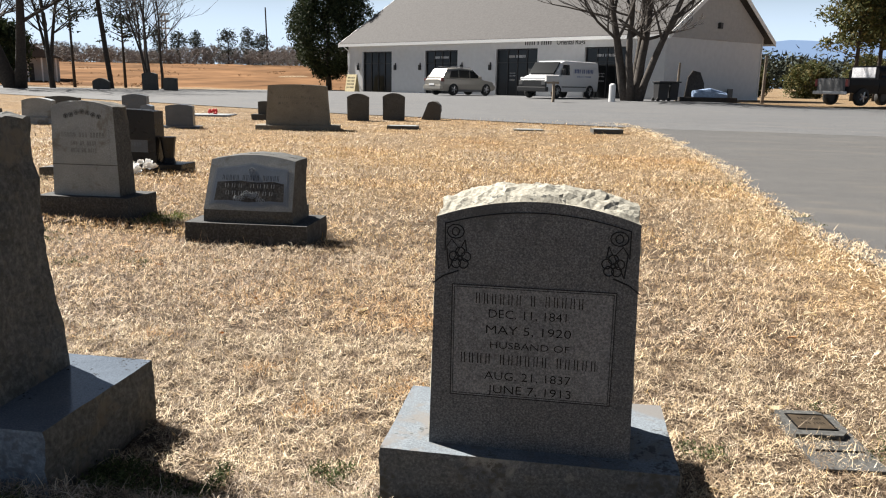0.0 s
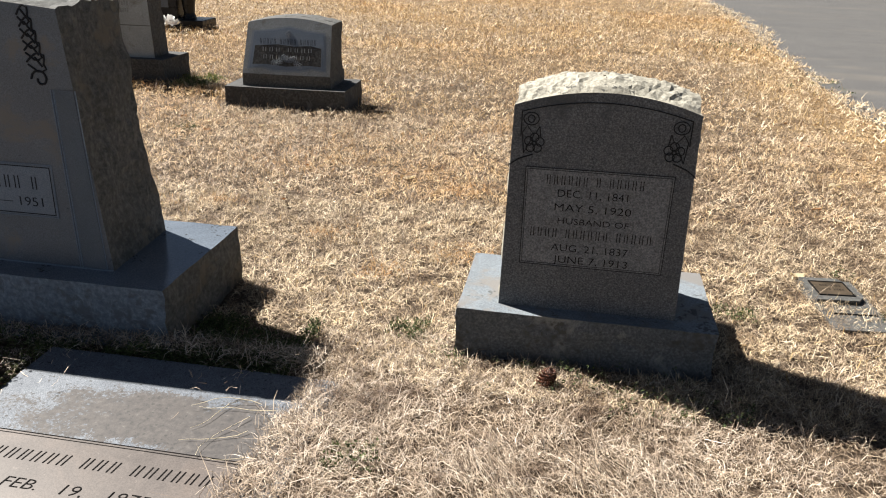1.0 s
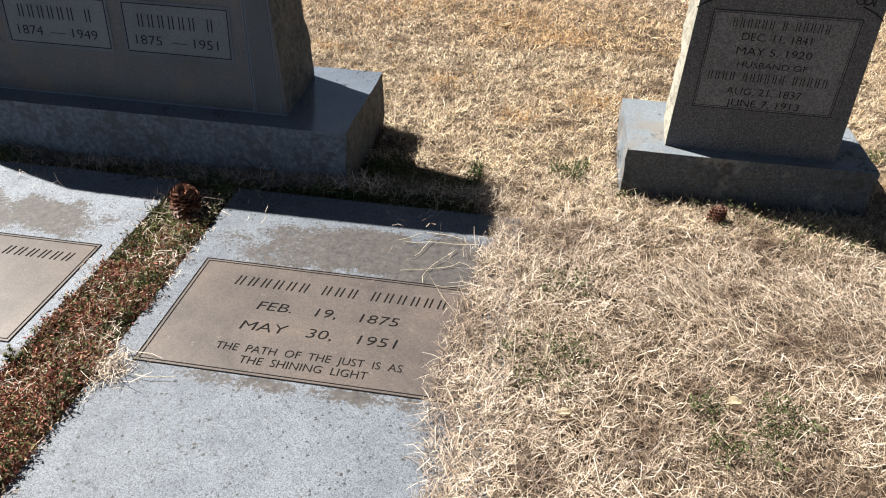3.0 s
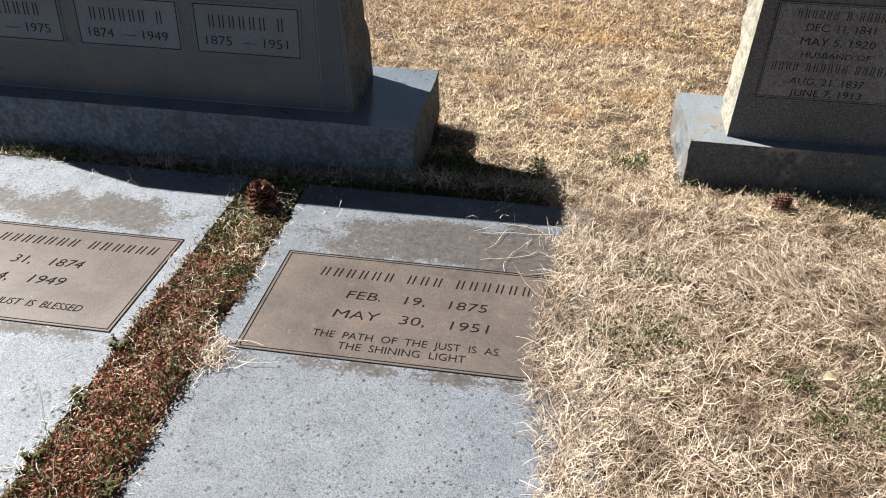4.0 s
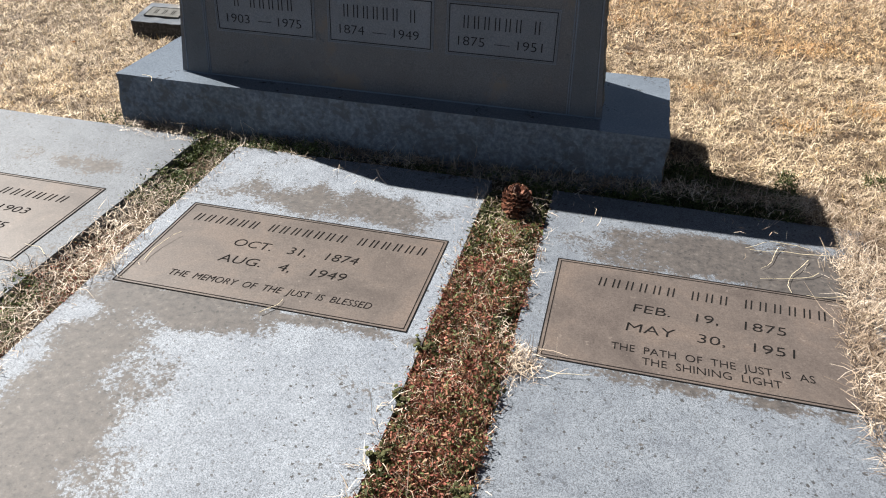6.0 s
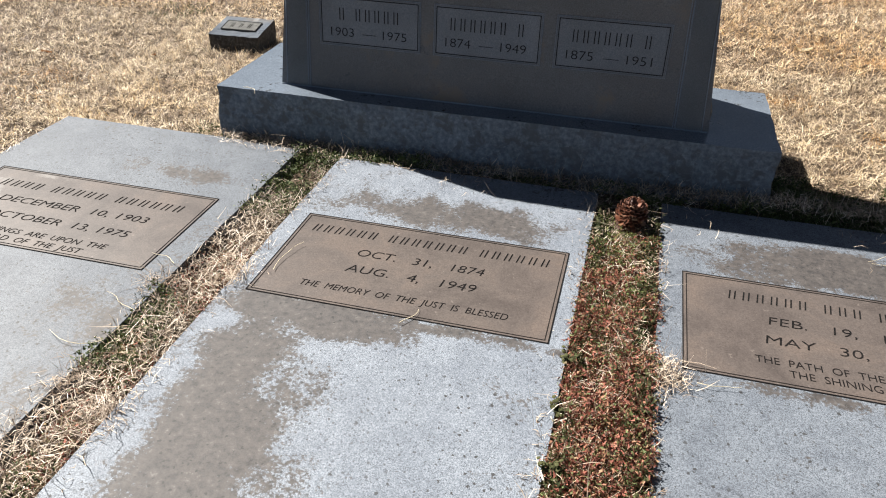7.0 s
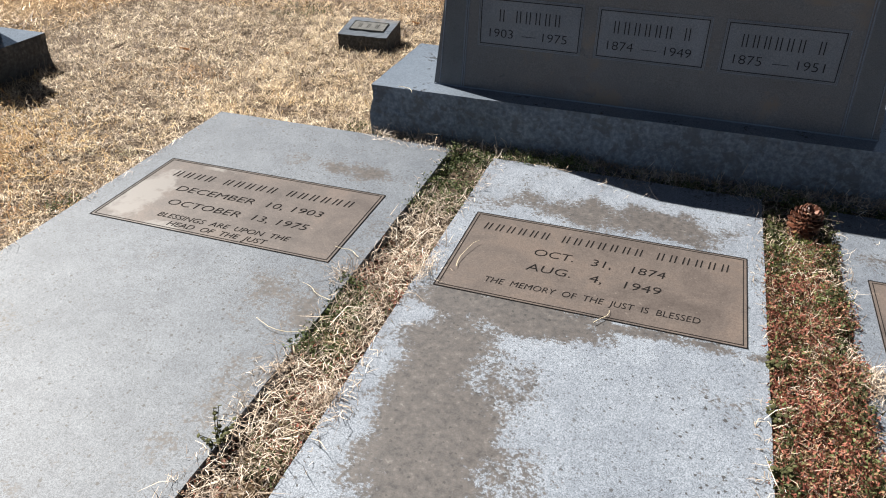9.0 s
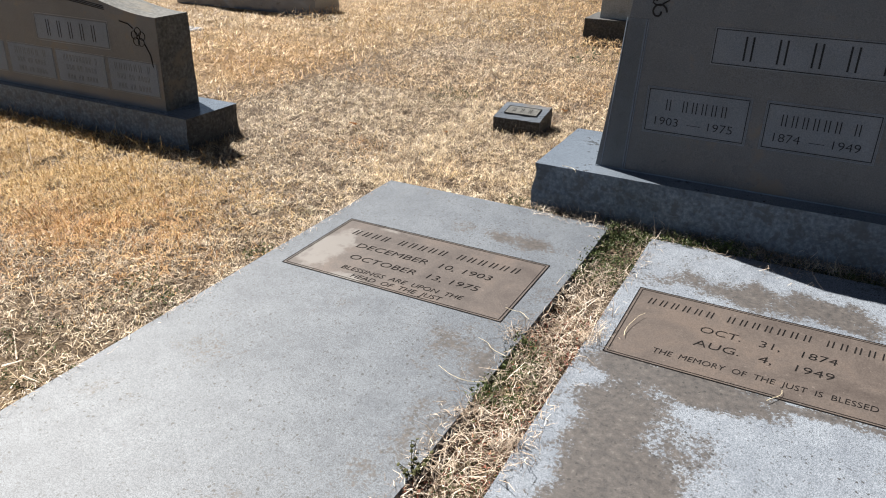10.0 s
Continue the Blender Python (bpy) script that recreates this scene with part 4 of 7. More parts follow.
M_CONE = island("pine_cone_scales", [(0, (0.040, 0.015, 0.010)), (0.6, (0.12, 0.042, 0.022)), (0.85, (0.20, 0.085, 0.05)), (1, (0.34, 0.22, 0.15))], 0.5, 0.4)
M_LEAF = plain("dead_leaf", (0.36, 0.20, 0.09), 0.8, 0, 0.4, 60.0)
M_PALELEAF = plain("pale_dead_leaf", (0.66, 0.57, 0.40), 0.8, 0, 0.2, 60.0)
M_PETAL = plain("white_silk_petals", (0.82, 0.81, 0.79), 0.8, 0, 0.05)
M_POLISHED = stone("polished_black_granite", (0.006, 0.006, 0.007), (0.01, 0.01, 0.011), (0.02, 0.02, 0.022), 0.3, 300, 0.02, spec=0.25)
M_TAN = stone("tan_rough_stone", (0.119, 0.108, 0.0855), (0.1955, 0.18, 0.1472), (0.2805, 0.2655, 0.2232), 0.85, 60, 0.6, lichen=0.2)
M_PALEFACE = stone("pale_grey_face", (0.1812, 0.1973, 0.2055), (0.2772, 0.2990, 0.3116), (0.3838, 0.4186, 0.4376), 0.75, 150, 0.4, stain=(0.15, 0.14, 0.125), stain_amount=0.3)


# ---- the shop ----
SHOP_L, SHOP_R, SHOP_HALF = Vector(out(-7.95, 63)), Vector(out(12.7, 45)), Vector(out(4.0, 3.0)) - O_XY
SHOP_Z, SHOP_EAVE, SHOP_RIDGE = 0.45, 4.45, 7.95


def shop():
    origin = Vector((SHOP_L.x, SHOP_L.y, SHOP_Z))
    ax = (SHOP_R - SHOP_L)
    length = ax.length
    ax = ax.normalized()
    m = Matrix(((ax.x, -ax.y, 0, origin.x), (ax.y, ax.x, 0, origin.y), (0, 0, 1, origin.z), (0, 0, 0, 1)))
    t = thing("shop_building", m, "long white painted shop with grey shingle roof and dark glazing", "building")
    half = m.inverted().to_3x3() @ Vector((SHOP_HALF.x, SHOP_HALF.y, 0))
    hx, hy = half.x, half.y
    eave, ridge = SHOP_EAVE - SHOP_Z, SHOP_RIDGE - SHOP_Z
    bays = [(0.0606, 0.1806), (0.3077, 0.4233), (0.5492, 0.6737), (0.8035, 0.912)]
    bays = [(a * length, b * length) for a, b in bays]
    top = 3.15
    x = 0.0
    for a, b in bays + [(length, length)]:
        part("wall_pier", box(bmesh.new(), x, a, 0, 0.25, -0.6, top), M_WALL, t)
        x = b
    part("front_wall", box(bmesh.new(), 0, length, 0, 0.25, top, eave), M_WALL, t, "white painted front wall")
    def slab_quad(bm, pts, thick):
        lo = [bm.verts.new(Vector(p)) for p in pts]
        hi = [bm.verts.new(Vector(p) + Vector(thick)) for p in pts]
        n = len(pts)
        bm.faces.new(lo)
        bm.faces.new(hi[::-1])
        for i in range(n):
            bm.faces.new((lo[i], hi[i], hi[(i + 1) % n], lo[(i + 1) % n]))
        bmesh.ops.recalc_face_normals(bm, faces=bm.faces[:])
        return bm
    for name, x0, sgn in (("end_wall", length, -1), ("end_wall", 0.0, 1)):
        th = (sgn * 0.25, 0, 0)
        part(name, slab_quad(bmesh.new(), [(x0, 0.26, -0.6), (x0 + 2 * hx, 2 * hy, -0.6), (x0 + 2 * hx, 2 * hy, eave - 0.35), (x0, 0.26, eave - 0.35)], th), M_WALL, t)
        g = part("gable", slab_quad(bmesh.new(), [(x0 - sgn * 0.03, 0.05, eave - 0.35), (x0 + 2 * hx - sgn * 0.03, 2 * hy, eave - 0.35), (x0 + 2 * hx - sgn * 0.03, 2 * hy, eave), (x0 + hx - sgn * 0.03, hy, ridge - 0.1), (x0 - sgn * 0.03, 0.05, eave)], th), M_SIDING, t, "grey lapped siding in the gable")
        for k in range(18):
            f = k / 18
            z = eave - 0.3 + (ridge - eave) * f
            a = Vector((x0 - sgn * 0.05, 0.1, z)) + Vector((hx, hy, 0)) * f * 0.98
            b = Vector((x0 - sgn * 0.05 + 2 * hx, 2 * hy, z)) - Vector((hx, hy, 0)) * f * 0.98
            part("lap_board", slab_quad(bmesh.new(), [a, b, b + Vector((0, 0, 0.03)), a + Vector((0, 0, 0.03))], (-sgn * 0.02, 0, 0)), M_SIDING, g)
    part("back_wall", slab_quad(bmesh.new(), [(2 * hx, 2 * hy, -0.6), (length + 2 * hx, 2 * hy, -0.6), (length + 2 * hx, 2 * hy, eave), (2 * hx, 2 * hy, eave)], (0, -0.2, 0)), M_WALL, t)
    over = 0.55
    e0 = Vector((-hx, -hy, 0)).normalized() * over
    drop = Vector((0, 0, -over * (ridge - eave) / Vector((hx, hy)).length))
    for f in (0, 1):
        c = Vector((2 * hx * f, 2 * hy * f, eave))
        sg = -1 if f else 1
        a0 = c + e0 * sg + drop + Vector((-0.5, 0, 0.05))
        a1 = a0 + Vector((length + 1.0, 0, 0))
        r0, r1 = Vector((hx - 0.5, hy, ridge + 0.05)), Vector((length + hx + 0.5, hy, ridge + 0.05))
        part("roof_slope", slab_quad(bmesh.new(), [a0, a1, r1, r0], (0, 0, 0.12)), M_SHINGLE, t, "weathered grey shingles")
        part("fascia", slab_quad(bmesh.new(), [a0 + Vector((0, 0, -0.12)), a1 + Vector((0, 0, -0.12)), a1 + Vector((0, 0, 0.09)), a0 + Vector((0, 0, 0.09))], (0, -0.03 * sg, 0)), M_TRIM, t)
        for p, r in ((a0, r0), (a1, r1)):
            part("rake_board", slab_quad(bmesh.new(), [p + Vector((0, 0, -0.18)), r + Vector((0, 0, -0.18)), r + Vector((0, 0, 0.13)), p + Vector((0, 0, 0.13))], (0.03 if p is a1 else -0.03, 0, 0)), M_TRIM, t)
    part("soffit", box(bmesh.new(), 0, length, -0.5, 0.0, eave - 0.42, eave - 0.38), M_TRIM, t)
    for a, b in bays:
        w = part("glazed_bay", box(bmesh.new(), a, b, 0.20, 0.24, 0, top), M_DARKGLASS, t, "dark recessed shop glazing")
        for x in (a + 0.035, a + (b - a) * 0.27, a + (b - a) * 0.5, a + (b - a) * 0.73, b - 0.035):
            part("mullion", box(bmesh.new(), x - 0.035, x + 0.035, 0.15, 0.20, 0, top), M_BLACK, w)
        for z in (0.03, 2.25, top - 0.05):
            part("transom", box(bmesh.new(), a, b, 0.152, 0.198, z - 0.03, z + 0.03), M_BLACK, w)
        cx = (a + b) / 2
        if a > 5:
            bars("sign_line", (5, 2, 6), 1.35, 0.16, (cx, 2.65), Matrix.Translation((0, 0.145, 0)) @ Matrix.Rotation(math.pi / 2, 4, "X"), w, M_WALL, 0.6)
            for z in (1.55, 1.38, 1.1):
                bars("notice_line", (4, 5), 0.5, 0.08, (cx - 0.35, z), Matrix.Translation((0, 0.145, 0)) @ Matrix.Rotation(math.pi / 2, 4, "X"), w, M_SIDING, 0.6)
        for x in (a - 0.45, b + 0.45):
            if x > length - 2:
                continue
            lamp = part("wall_lantern", box(bmesh.new(), x - 0.09, x + 0.09, -0.16, -0.02, 1.75, 2.12, 0.02), M_BLACK, t, "black wall lantern")
            part("bracket", box(bmesh.new(), x - 0.03, x + 0.03, -0.06, -0.001, 2.1, 2.28), M_BLACK, lamp)
    mm = Matrix.Translation((0, -0.012, 0)) @ Matrix.Rotation(math.pi / 2, 4, "X")
    bars("sign_line", (5, 1, 5), 2.15, 0.30, (0.675 * length, 3.50), mm, t, M_BLACK, 0.5)
    words("sign_lettering", "Oriental Rugs", 2.1, 0.32, (0.765 * length, 3.50), mm, t, M_BLACK, 0.0, 0.02)
    part("gable_vent", box(bmesh.new(), length + hx - 0.1, length + hx + 0.16, hy - 0.2, hy + 0.2, eave + 0.35, eave + 0.7), M_BLACK, t)
    part("crawl_vent", box(bmesh.new(), length + 1.35 * hx + 0.02, length + 1.35 * hx + 0.06, 1.35 * hy - 0.5, 1.35 * hy + 0.4, 0.1, 0.75), M_BLACK, t)
    part("downpipe", tube(bmesh.new(), [(-0.1, -0.4, eave - 0.45), (0.05, -0.06, eave - 0.75), (0.05, -0.06, -0.2)], [0.05] * 3, 6), M_TRIM, t)
    return t


shop()


# ---- vehicles ----
def wheel(parent, x, y, r, w, side):
    bm = bmesh.new()
    ring = [(r * 0.62, 0), (r * 0.95, 0), (r, w * 0.2), (r, w * 0.8), (r * 0.95, w), (r * 0.62, w)]
    segs = 20
    vs = [[bm.verts.new((x + a * math.cos(2 * math.pi * k / segs), y + side * b, r + a * math.sin(2 * math.pi * k / segs))) for a, b in ring] for k in range(segs)]
    for k in range(segs):
        for j in range(len(ring) - 1):
            bm.faces.new((vs[k][j], vs[(k + 1) % segs][j], vs[(k + 1) % segs][j + 1], vs[k][j + 1]))
    bmesh.ops.recalc_face_normals(bm, faces=bm.faces[:])
    wh = new("wheel")
    wh.parent = parent
    part("tyre", bm, M_TYRE, wh, smooth=True)
    bm = bmesh.new()
    tube(bm, [(x, y + side * w * 0.15, r), (x, y + side * w * 0.8, r)], [r * 0.62] * 2, 18)
    part("rim_back", bm, M_BLACK, wh)
    bm = bmesh.new()
    for k in range(5):
        a = 2 * math.pi * k / 5
        tube(bm, [(x, y + side * w * 0.86, r), (x + 0.6 * r * math.cos(a), y + side * w * 0.9, r + 0.6 * r * math.sin(a))], [r * 0.13, r * 0.1], 6)
    part("rim", bm, M_RIM, wh)


def shell(bm, stations):
    """Loft through cross sections (x, half width at sill, half width at top, z low, z high)."""
    rings = []
    for x, wl, wh, z0, z1 in stations:
        zm = z0 + (z1 - z0) * 0.55
        rings.append([bm.verts.new(p) for p in ((x, -wl * 0.94, z0), (x, -wl, zm), (x, -wh, z1 - 0.03), (x, -wh * 0.86, z1), (x, wh * 0.86, z1), (x, wh, z1 - 0.03), (x, wl, zm), (x, wl * 0.94, z0))])
    n = 8
    for a, b in zip(rings, rings[1:]):
        for j in range(n):
            bm.faces.new((a[j], a[(j + 1) % n], b[(j + 1) % n], b[j]))
    bm.faces.new(rings[0][::-1])
    bm.faces.new(rings[-1])
    bmesh.ops.recalc_face_normals(bm, faces=bm.faces[:])
    bmesh.ops.bevel(bm, geom=[e for e in bm.edges if e.calc_face_angle(0) > 0.5], offset=0.03, segments=2, affect="EDGES")
    return bm


def side_glass(parent, quads, y, label=""):
    for pts in quads:
        for s in (-1, 1):
            bm = bmesh.new()
            a = [bm.verts.new((x, s * yy, z)) for x, z, yy in pts]
            b = [bm.verts.new((x, s * (yy - 0.02), z)) for x, z, yy in pts]
            bm.faces.new(a)
            bm.faces.new(b[::-1])
            for i in range(len(a)):
                bm.faces.new((a[i], b[i], b[(i + 1) % len(a)], a[(i + 1) % len(a)]))
            bmesh.ops.recalc_face_normals(bm, faces=bm.faces[:])
            part("side_window", bm, M_DARKGLASS, parent)


def suv():
    x, y = out(0.95, 49.0)
    t = thing("suv", pose(x, y, gz(x, y) + 0.03, 0, 0, 9 + 40), "silver-beige estate SUV parked on the forecourt", "car", "parked vehicles")
    body = part("body", shell(bmesh.new(), [(-2.3, 0.78, 0.74, 0.38, 0.95), (-2.2, 0.90, 0.86, 0.28, 1.02), (-0.9, 0.92, 0.88, 0.24, 1.02), (0.9, 0.92, 0.86, 0.24, 1.0), (2.0, 0.90, 0.80, 0.28, 0.86), (2.32, 0.74, 0.62, 0.36, 0.66)]), M_SILVER, t, smooth=False)
    part("cabin", shell(bmesh.new(), [(-2.15, 0.80, 0.64, 1.0, 1.12), (-1.72, 0.84, 0.66, 1.0, 1.60), (-0.6, 0.85, 0.68, 1.0, 1.68), (0.3, 0.85, 0.66, 1.0, 1.60), (1.15, 0.84, 0.62, 0.98, 1.04)]), M_SILVER, t)
    side_glass(t, [[(-1.65, 1.06, 0.875), (-0.95, 1.06, 0.88), (-0.95, 1.52, 0.83), (-1.5, 1.48, 0.83)], [(-0.88, 1.06, 0.88), (-0.05, 1.06, 0.88), (-0.05, 1.52, 0.83), (-0.88, 1.54, 0.83)], [(0.02, 1.06, 0.88), (0.82, 1.06, 0.88), (0.32, 1.46, 0.83), (0.02, 1.50, 0.83)]], 0.9)
    # the pale material paints the sun's glare on this window
    part("rear_window", prism(bmesh.new(), [(-2.10, 1.10), (-2.13, 1.12), (-1.79, 1.56), (-1.76, 1.54)], -0.58, 0.58), M_CLEAR, t, "rear window with sun glare painted pale")
    part("windscreen", prism(bmesh.new(), [(1.07, 1.05), (1.10, 1.08), (0.40, 1.57), (0.37, 1.54)], -0.62, 0.62), M_DARKGLASS, t)
    part("rear_bumper", box(bmesh.new(), -2.38, -2.2, -0.86, 0.86, 0.34, 0.62, 0.05), M_SILVER, t)
    part("sill_trim", box(bmesh.new(), -1.0, 0.9, -0.945, 0.945, 0.22, 0.36, 0.02), M_GREYTRIM, t)
    for s in (-1, 1):
        part("tail_lamp", box(bmesh.new(), -2.27, -2.1, s * 0.80 - 0.09, s * 0.80 + 0.09, 0.82, 1.02, 0.02), M_LAMP, t)
        part("headlamp", box(bmesh.new(), 2.0, 2.22, s * 0.66 - 0.14, s * 0.66 + 0.14, 0.66, 0.8, 0.03), M_CLEAR, t)
        part("roof_rail", tube(bmesh.new(), [(-1.5, s * 0.6, 1.68), (-1.3, s * 0.6, 1.74), (0.1, s * 0.6, 1.71), (0.3, s * 0.6, 1.64)], [0.02] * 4, 6), M_RIM, t)
        part("wing_mirror", box(bmesh.new(), 0.66, 0.82, s * 0.98 - 0.09, s * 0.98 + 0.09, 1.04, 1.18, 0.03), M_SILVER, t)
        for x in (-1.36, 1.36):
            wheel(t, x, s * 0.72, 0.36, 0.23, s)
    part("plate_bar", box(bmesh.new(), -2.40, -2.385, -0.25, 0.25, 0.60, 0.72), M_WHITECAR, t)


suv()


def van():
    x, y = out(6.65, 45.0)
    t = thing("van", pose(x, y, gz(x, y) + 0.03, 0, 0, 9 + 229), "white delivery van with blue lettering parked on the forecourt", "van", "parked vehicles")
    part("body", shell(bmesh.new(), [(-2.75, 0.96, 0.86, 0.42, 2.04), (-2.65, 1.00, 0.90, 0.38, 2.08), (0.9, 1.00, 0.90, 0.36, 2.08), (1.25, 1.00, 0.86, 0.36, 1.98), (1.85, 0.99, 0.90, 0.36, 1.32), (2.62, 0.97, 0.88, 0.38, 1.12), (2.75, 0.92, 0.84, 0.42, 1.02)]), M_WHITECAR, t)
    part("windscreen", prism(bmesh.new(), [(1.28, 1.96), (1.38, 2.00), (1.98, 1.36), (1.88, 1.32)], -0.82, 0.82), M_DARKGLASS, t)
    part("bonnet_step", box(bmesh.new(), 1.9, 2.72, -0.90, 0.90, 1.0, 1.14, 0.05), M_WHITECAR, t)
    side_glass(t, [[(0.55, 1.28, 1.012), (1.45, 1.28, 1.012), (1.15, 1.85, 0.95), (0.55, 1.85, 0.95)]], 1.0)
    part("grille", box(bmesh.new(), 2.70, 2.83, -0.90, 0.90, 0.60, 0.98, 0.03), M_BLACK, t)
    part("bumper", box(bmesh.new(), 2.62, 2.90, -0.97, 0.97, 0.36, 0.62, 0.04), M_BLACK, t)
    for s in (-1, 1):
        part("headlamp", box(bmesh.new(), 2.70, 2.84, s * 0.76 - 0.13, s * 0.76 + 0.13, 0.72, 0.94, 0.02), M_GREYTRIM, t)
        part("wing_mirror", box(bmesh.new(), 1.35, 1.5, s * 1.14 - 0.10, s * 1.14 + 0.10, 1.28, 1.62, 0.03), M_BLACK, t)
        for xx in (-1.75, 1.75):
            wheel(t, xx, s * 0.78, 0.37, 0.24, s)
        mm = Matrix.Translation((0, s * 1.004, 0)) @ Matrix.Rotation(math.pi / 2, 4, "X")
        if s > 0:
            mm = Matrix.Translation((0, s * 1.004, 0)) @ Matrix.Rotation(math.pi, 4, "Z") @ Matrix.Rotation(math.pi / 2, 4, "X")
        f = -1 if s > 0 else 1
        bars("side_sign_line", (4, 2, 5), 2.1, 0.22, (f * -1.0, 1.52), mm, t, M_BLUE, 0.6)
        bars("side_sign_line", (6, 6), 1.6, 0.09, (f * -1.0, 1.22), mm, t, M_BLUE, 0.6)
    part("side_trim", box(bmesh.new(), -1.3, 1.3, -1.012, 1.012, 0.60, 0.66), M_GREYTRIM, t)


van()


def pickup():
    x, y = out(21.3, 38.5)
    t = thing("pickup_truck", pose(x, y, gz(x, y) + 0.08, 0, 0, 9 + 22), "black lifted pickup truck driving along the road", "truck")
    part("bed", shell(bmesh.new(), [(-2.75, 0.93, 0.92, 0.62, 1.28), (-2.65, 0.97, 0.95, 0.60, 1.30), (-0.7, 0.97, 0.95, 0.58, 1.30)]), M_DARKCAR, t)
    part("cab", shell(bmesh.new(), [(-0.72, 0.96, 0.92, 0.58, 1.28), (1.45, 0.96, 0.90, 0.58, 1.26), (2.6, 0.95, 0.86, 0.60, 1.18), (2.8, 0.88, 0.78, 0.64, 1.06)]), M_DARKCAR, t)
    part("cab_roof", shell(bmesh.new(), [(-0.70, 0.90, 0.74, 1.25, 1.92), (0.55, 0.90, 0.74, 1.25, 1.94), (1.30, 0.88, 0.70, 1.22, 1.30)]), M_DARKCAR, t)
    # the reflection is put into the pale colour of the pane
    part("rear_window", box(bmesh.new(), -0.73, -0.70, -0.66, 0.66, 1.36, 1.84), M_CLEAR, t, "rear window with a bright reflection painted pale")
    part("tailgate", box(bmesh.new(), -2.80, -2.76, -0.80, 0.80, 0.66, 1.27, 0.02), M_GREYTRIM, t)
    part("step_bumper", box(bmesh.new(), -2.95, -2.76, -0.92, 0.92, 0.52, 0.68, 0.03), M_RIM, t, "chrome step bumper")
    side_glass(t, [[(-0.55, 1.34, 0.905), (0.95, 1.34, 0.905), (0.45, 1.84, 0.79), (-0.55, 1.84, 0.79)]], 0.9)
    for s in (-1, 1):
        part("tail_lamp", box(bmesh.new(), -2.80, -2.70, s * 0.88 - 0.08, s * 0.88 + 0.08, 0.9, 1.24, 0.02), M_LAMP, t)
        for xx in (-1.75, 1.85):
            wheel(t, xx, s * 0.74, 0.42, 0.27, s)
    part("tow_hitch", box(bmesh.new(), -3.12, -2.9, -0.06, 0.06, 0.36, 0.50, 0.01), M_BLACK, t)


pickup()


def far_car():
    x, y = out(-54.0, 101)
    t = thing("car", pose(x, y, gz(x, y) + 0.02, 0, 0, 240), "small white car parked far off under trees", "car", "parked vehicles")
    part("body", shell(bmesh.new(), [(-2.1, 0.8, 0.76, 0.3, 0.9), (1.0, 0.85, 0.8, 0.25, 0.92), (2.1, 0.75, 0.65, 0.3, 0.7)]), M_WHITECAR, t)
    part("cabin", shell(bmesh.new(), [(-1.7, 0.76, 0.6, 0.9, 1.2), (-0.9, 0.78, 0.6, 0.9, 1.42), (0.2, 0.78, 0.6, 0.9, 1.42), (0.95, 0.76, 0.6, 0.88, 0.95)]), M_DARKGLASS, t)
    for s in (-1, 1):
        for xx in (-1.3, 1.3):
            wheel(t, xx, s * 0.66, 0.31, 0.2, s)


far_car()


# ---- trees ----
def branch(bm, p, d, length, r, depth, rng, bend=0.25, up=0.15, sides=5, kids=3, floor=0.008):
    pts, radii = [p.copy()], [r]
    n = 4
    q = p.copy()
    for i in range(n):
        d = (d + Vector((rng.uniform(-1, 1), rng.uniform(-1, 1), rng.uniform(-1, 1))) * bend * 0.5 + Vector((0, 0, up * 0.3))).normalized()
        q = q + d * length / n
        pts.append(q.copy())
        radii.append(max(floor, r * (1 - 0.6 * (i + 1) / n)))
    tube(bm, pts, radii, sides if depth > 1 else 3, False)
    if depth > 0:
        for k in range(kids + (1 if depth > 2 else 0)):
            i = rng.randint(1, n)
            side = Vector((rng.uniform(-1, 1), rng.uniform(-1, 1), rng.uniform(-0.3, 0.7)))
            branch(bm, pts[i], (d * 0.75 + side * 0.75).normalized(), length * rng.uniform(0.5, 0.78), max(floor, radii[i] * 0.62), depth - 1, rng, bend, up, sides, kids, floor)


def bare_tree(name, x, y, height, r, seed, trunks, label, material=None, depth=3, kids=3, fork=0.25, floor=0.012):
    rng = random.Random(seed)
    t = thing(name, pose(x, y, gz(x, y) - 0.05), label, "tree", "trees")
    for k, (dx, dy, f) in enumerate(trunks):
        bm, tw = bmesh.new(), bmesh.new()
        p, d = Vector((dx * r * 1.2, dy * r * 1.2, 0)), Vector((dx * fork, dy * fork, 1)).normalized()
        pts, radii = [p.copy()], [r * f * 1.25]
        for i in range(7):
            d = (d + Vector((rng.uniform(-1, 1), rng.uniform(-1, 1), 0.3)) * 0.09).normalized()
            p = p + d * height / 9
            pts.append(p.copy())
            radii.append(r * f * (1 - 0.11 * i))
        tube(bm, pts, radii, 9)
        part("trunk", bm, material or M_BARK, t, smooth=True)
        for i in range(3, 8):
            for _ in range(2):
                side = Vector((rng.uniform(-1, 1), rng.uniform(-1, 1), rng.uniform(0.2, 1.0))).normalized()
                branch(tw, pts[i], side, height * rng.uniform(0.22, 0.4), radii[i] * 0.5, depth - 1, rng, kids=kids, floor=floor)
        branch(tw, pts[-1], d, height * 0.35, radii[-1], depth, rng, kids=kids, floor=floor)
        part("crown", tw, material or M_BARK, t)
    return t


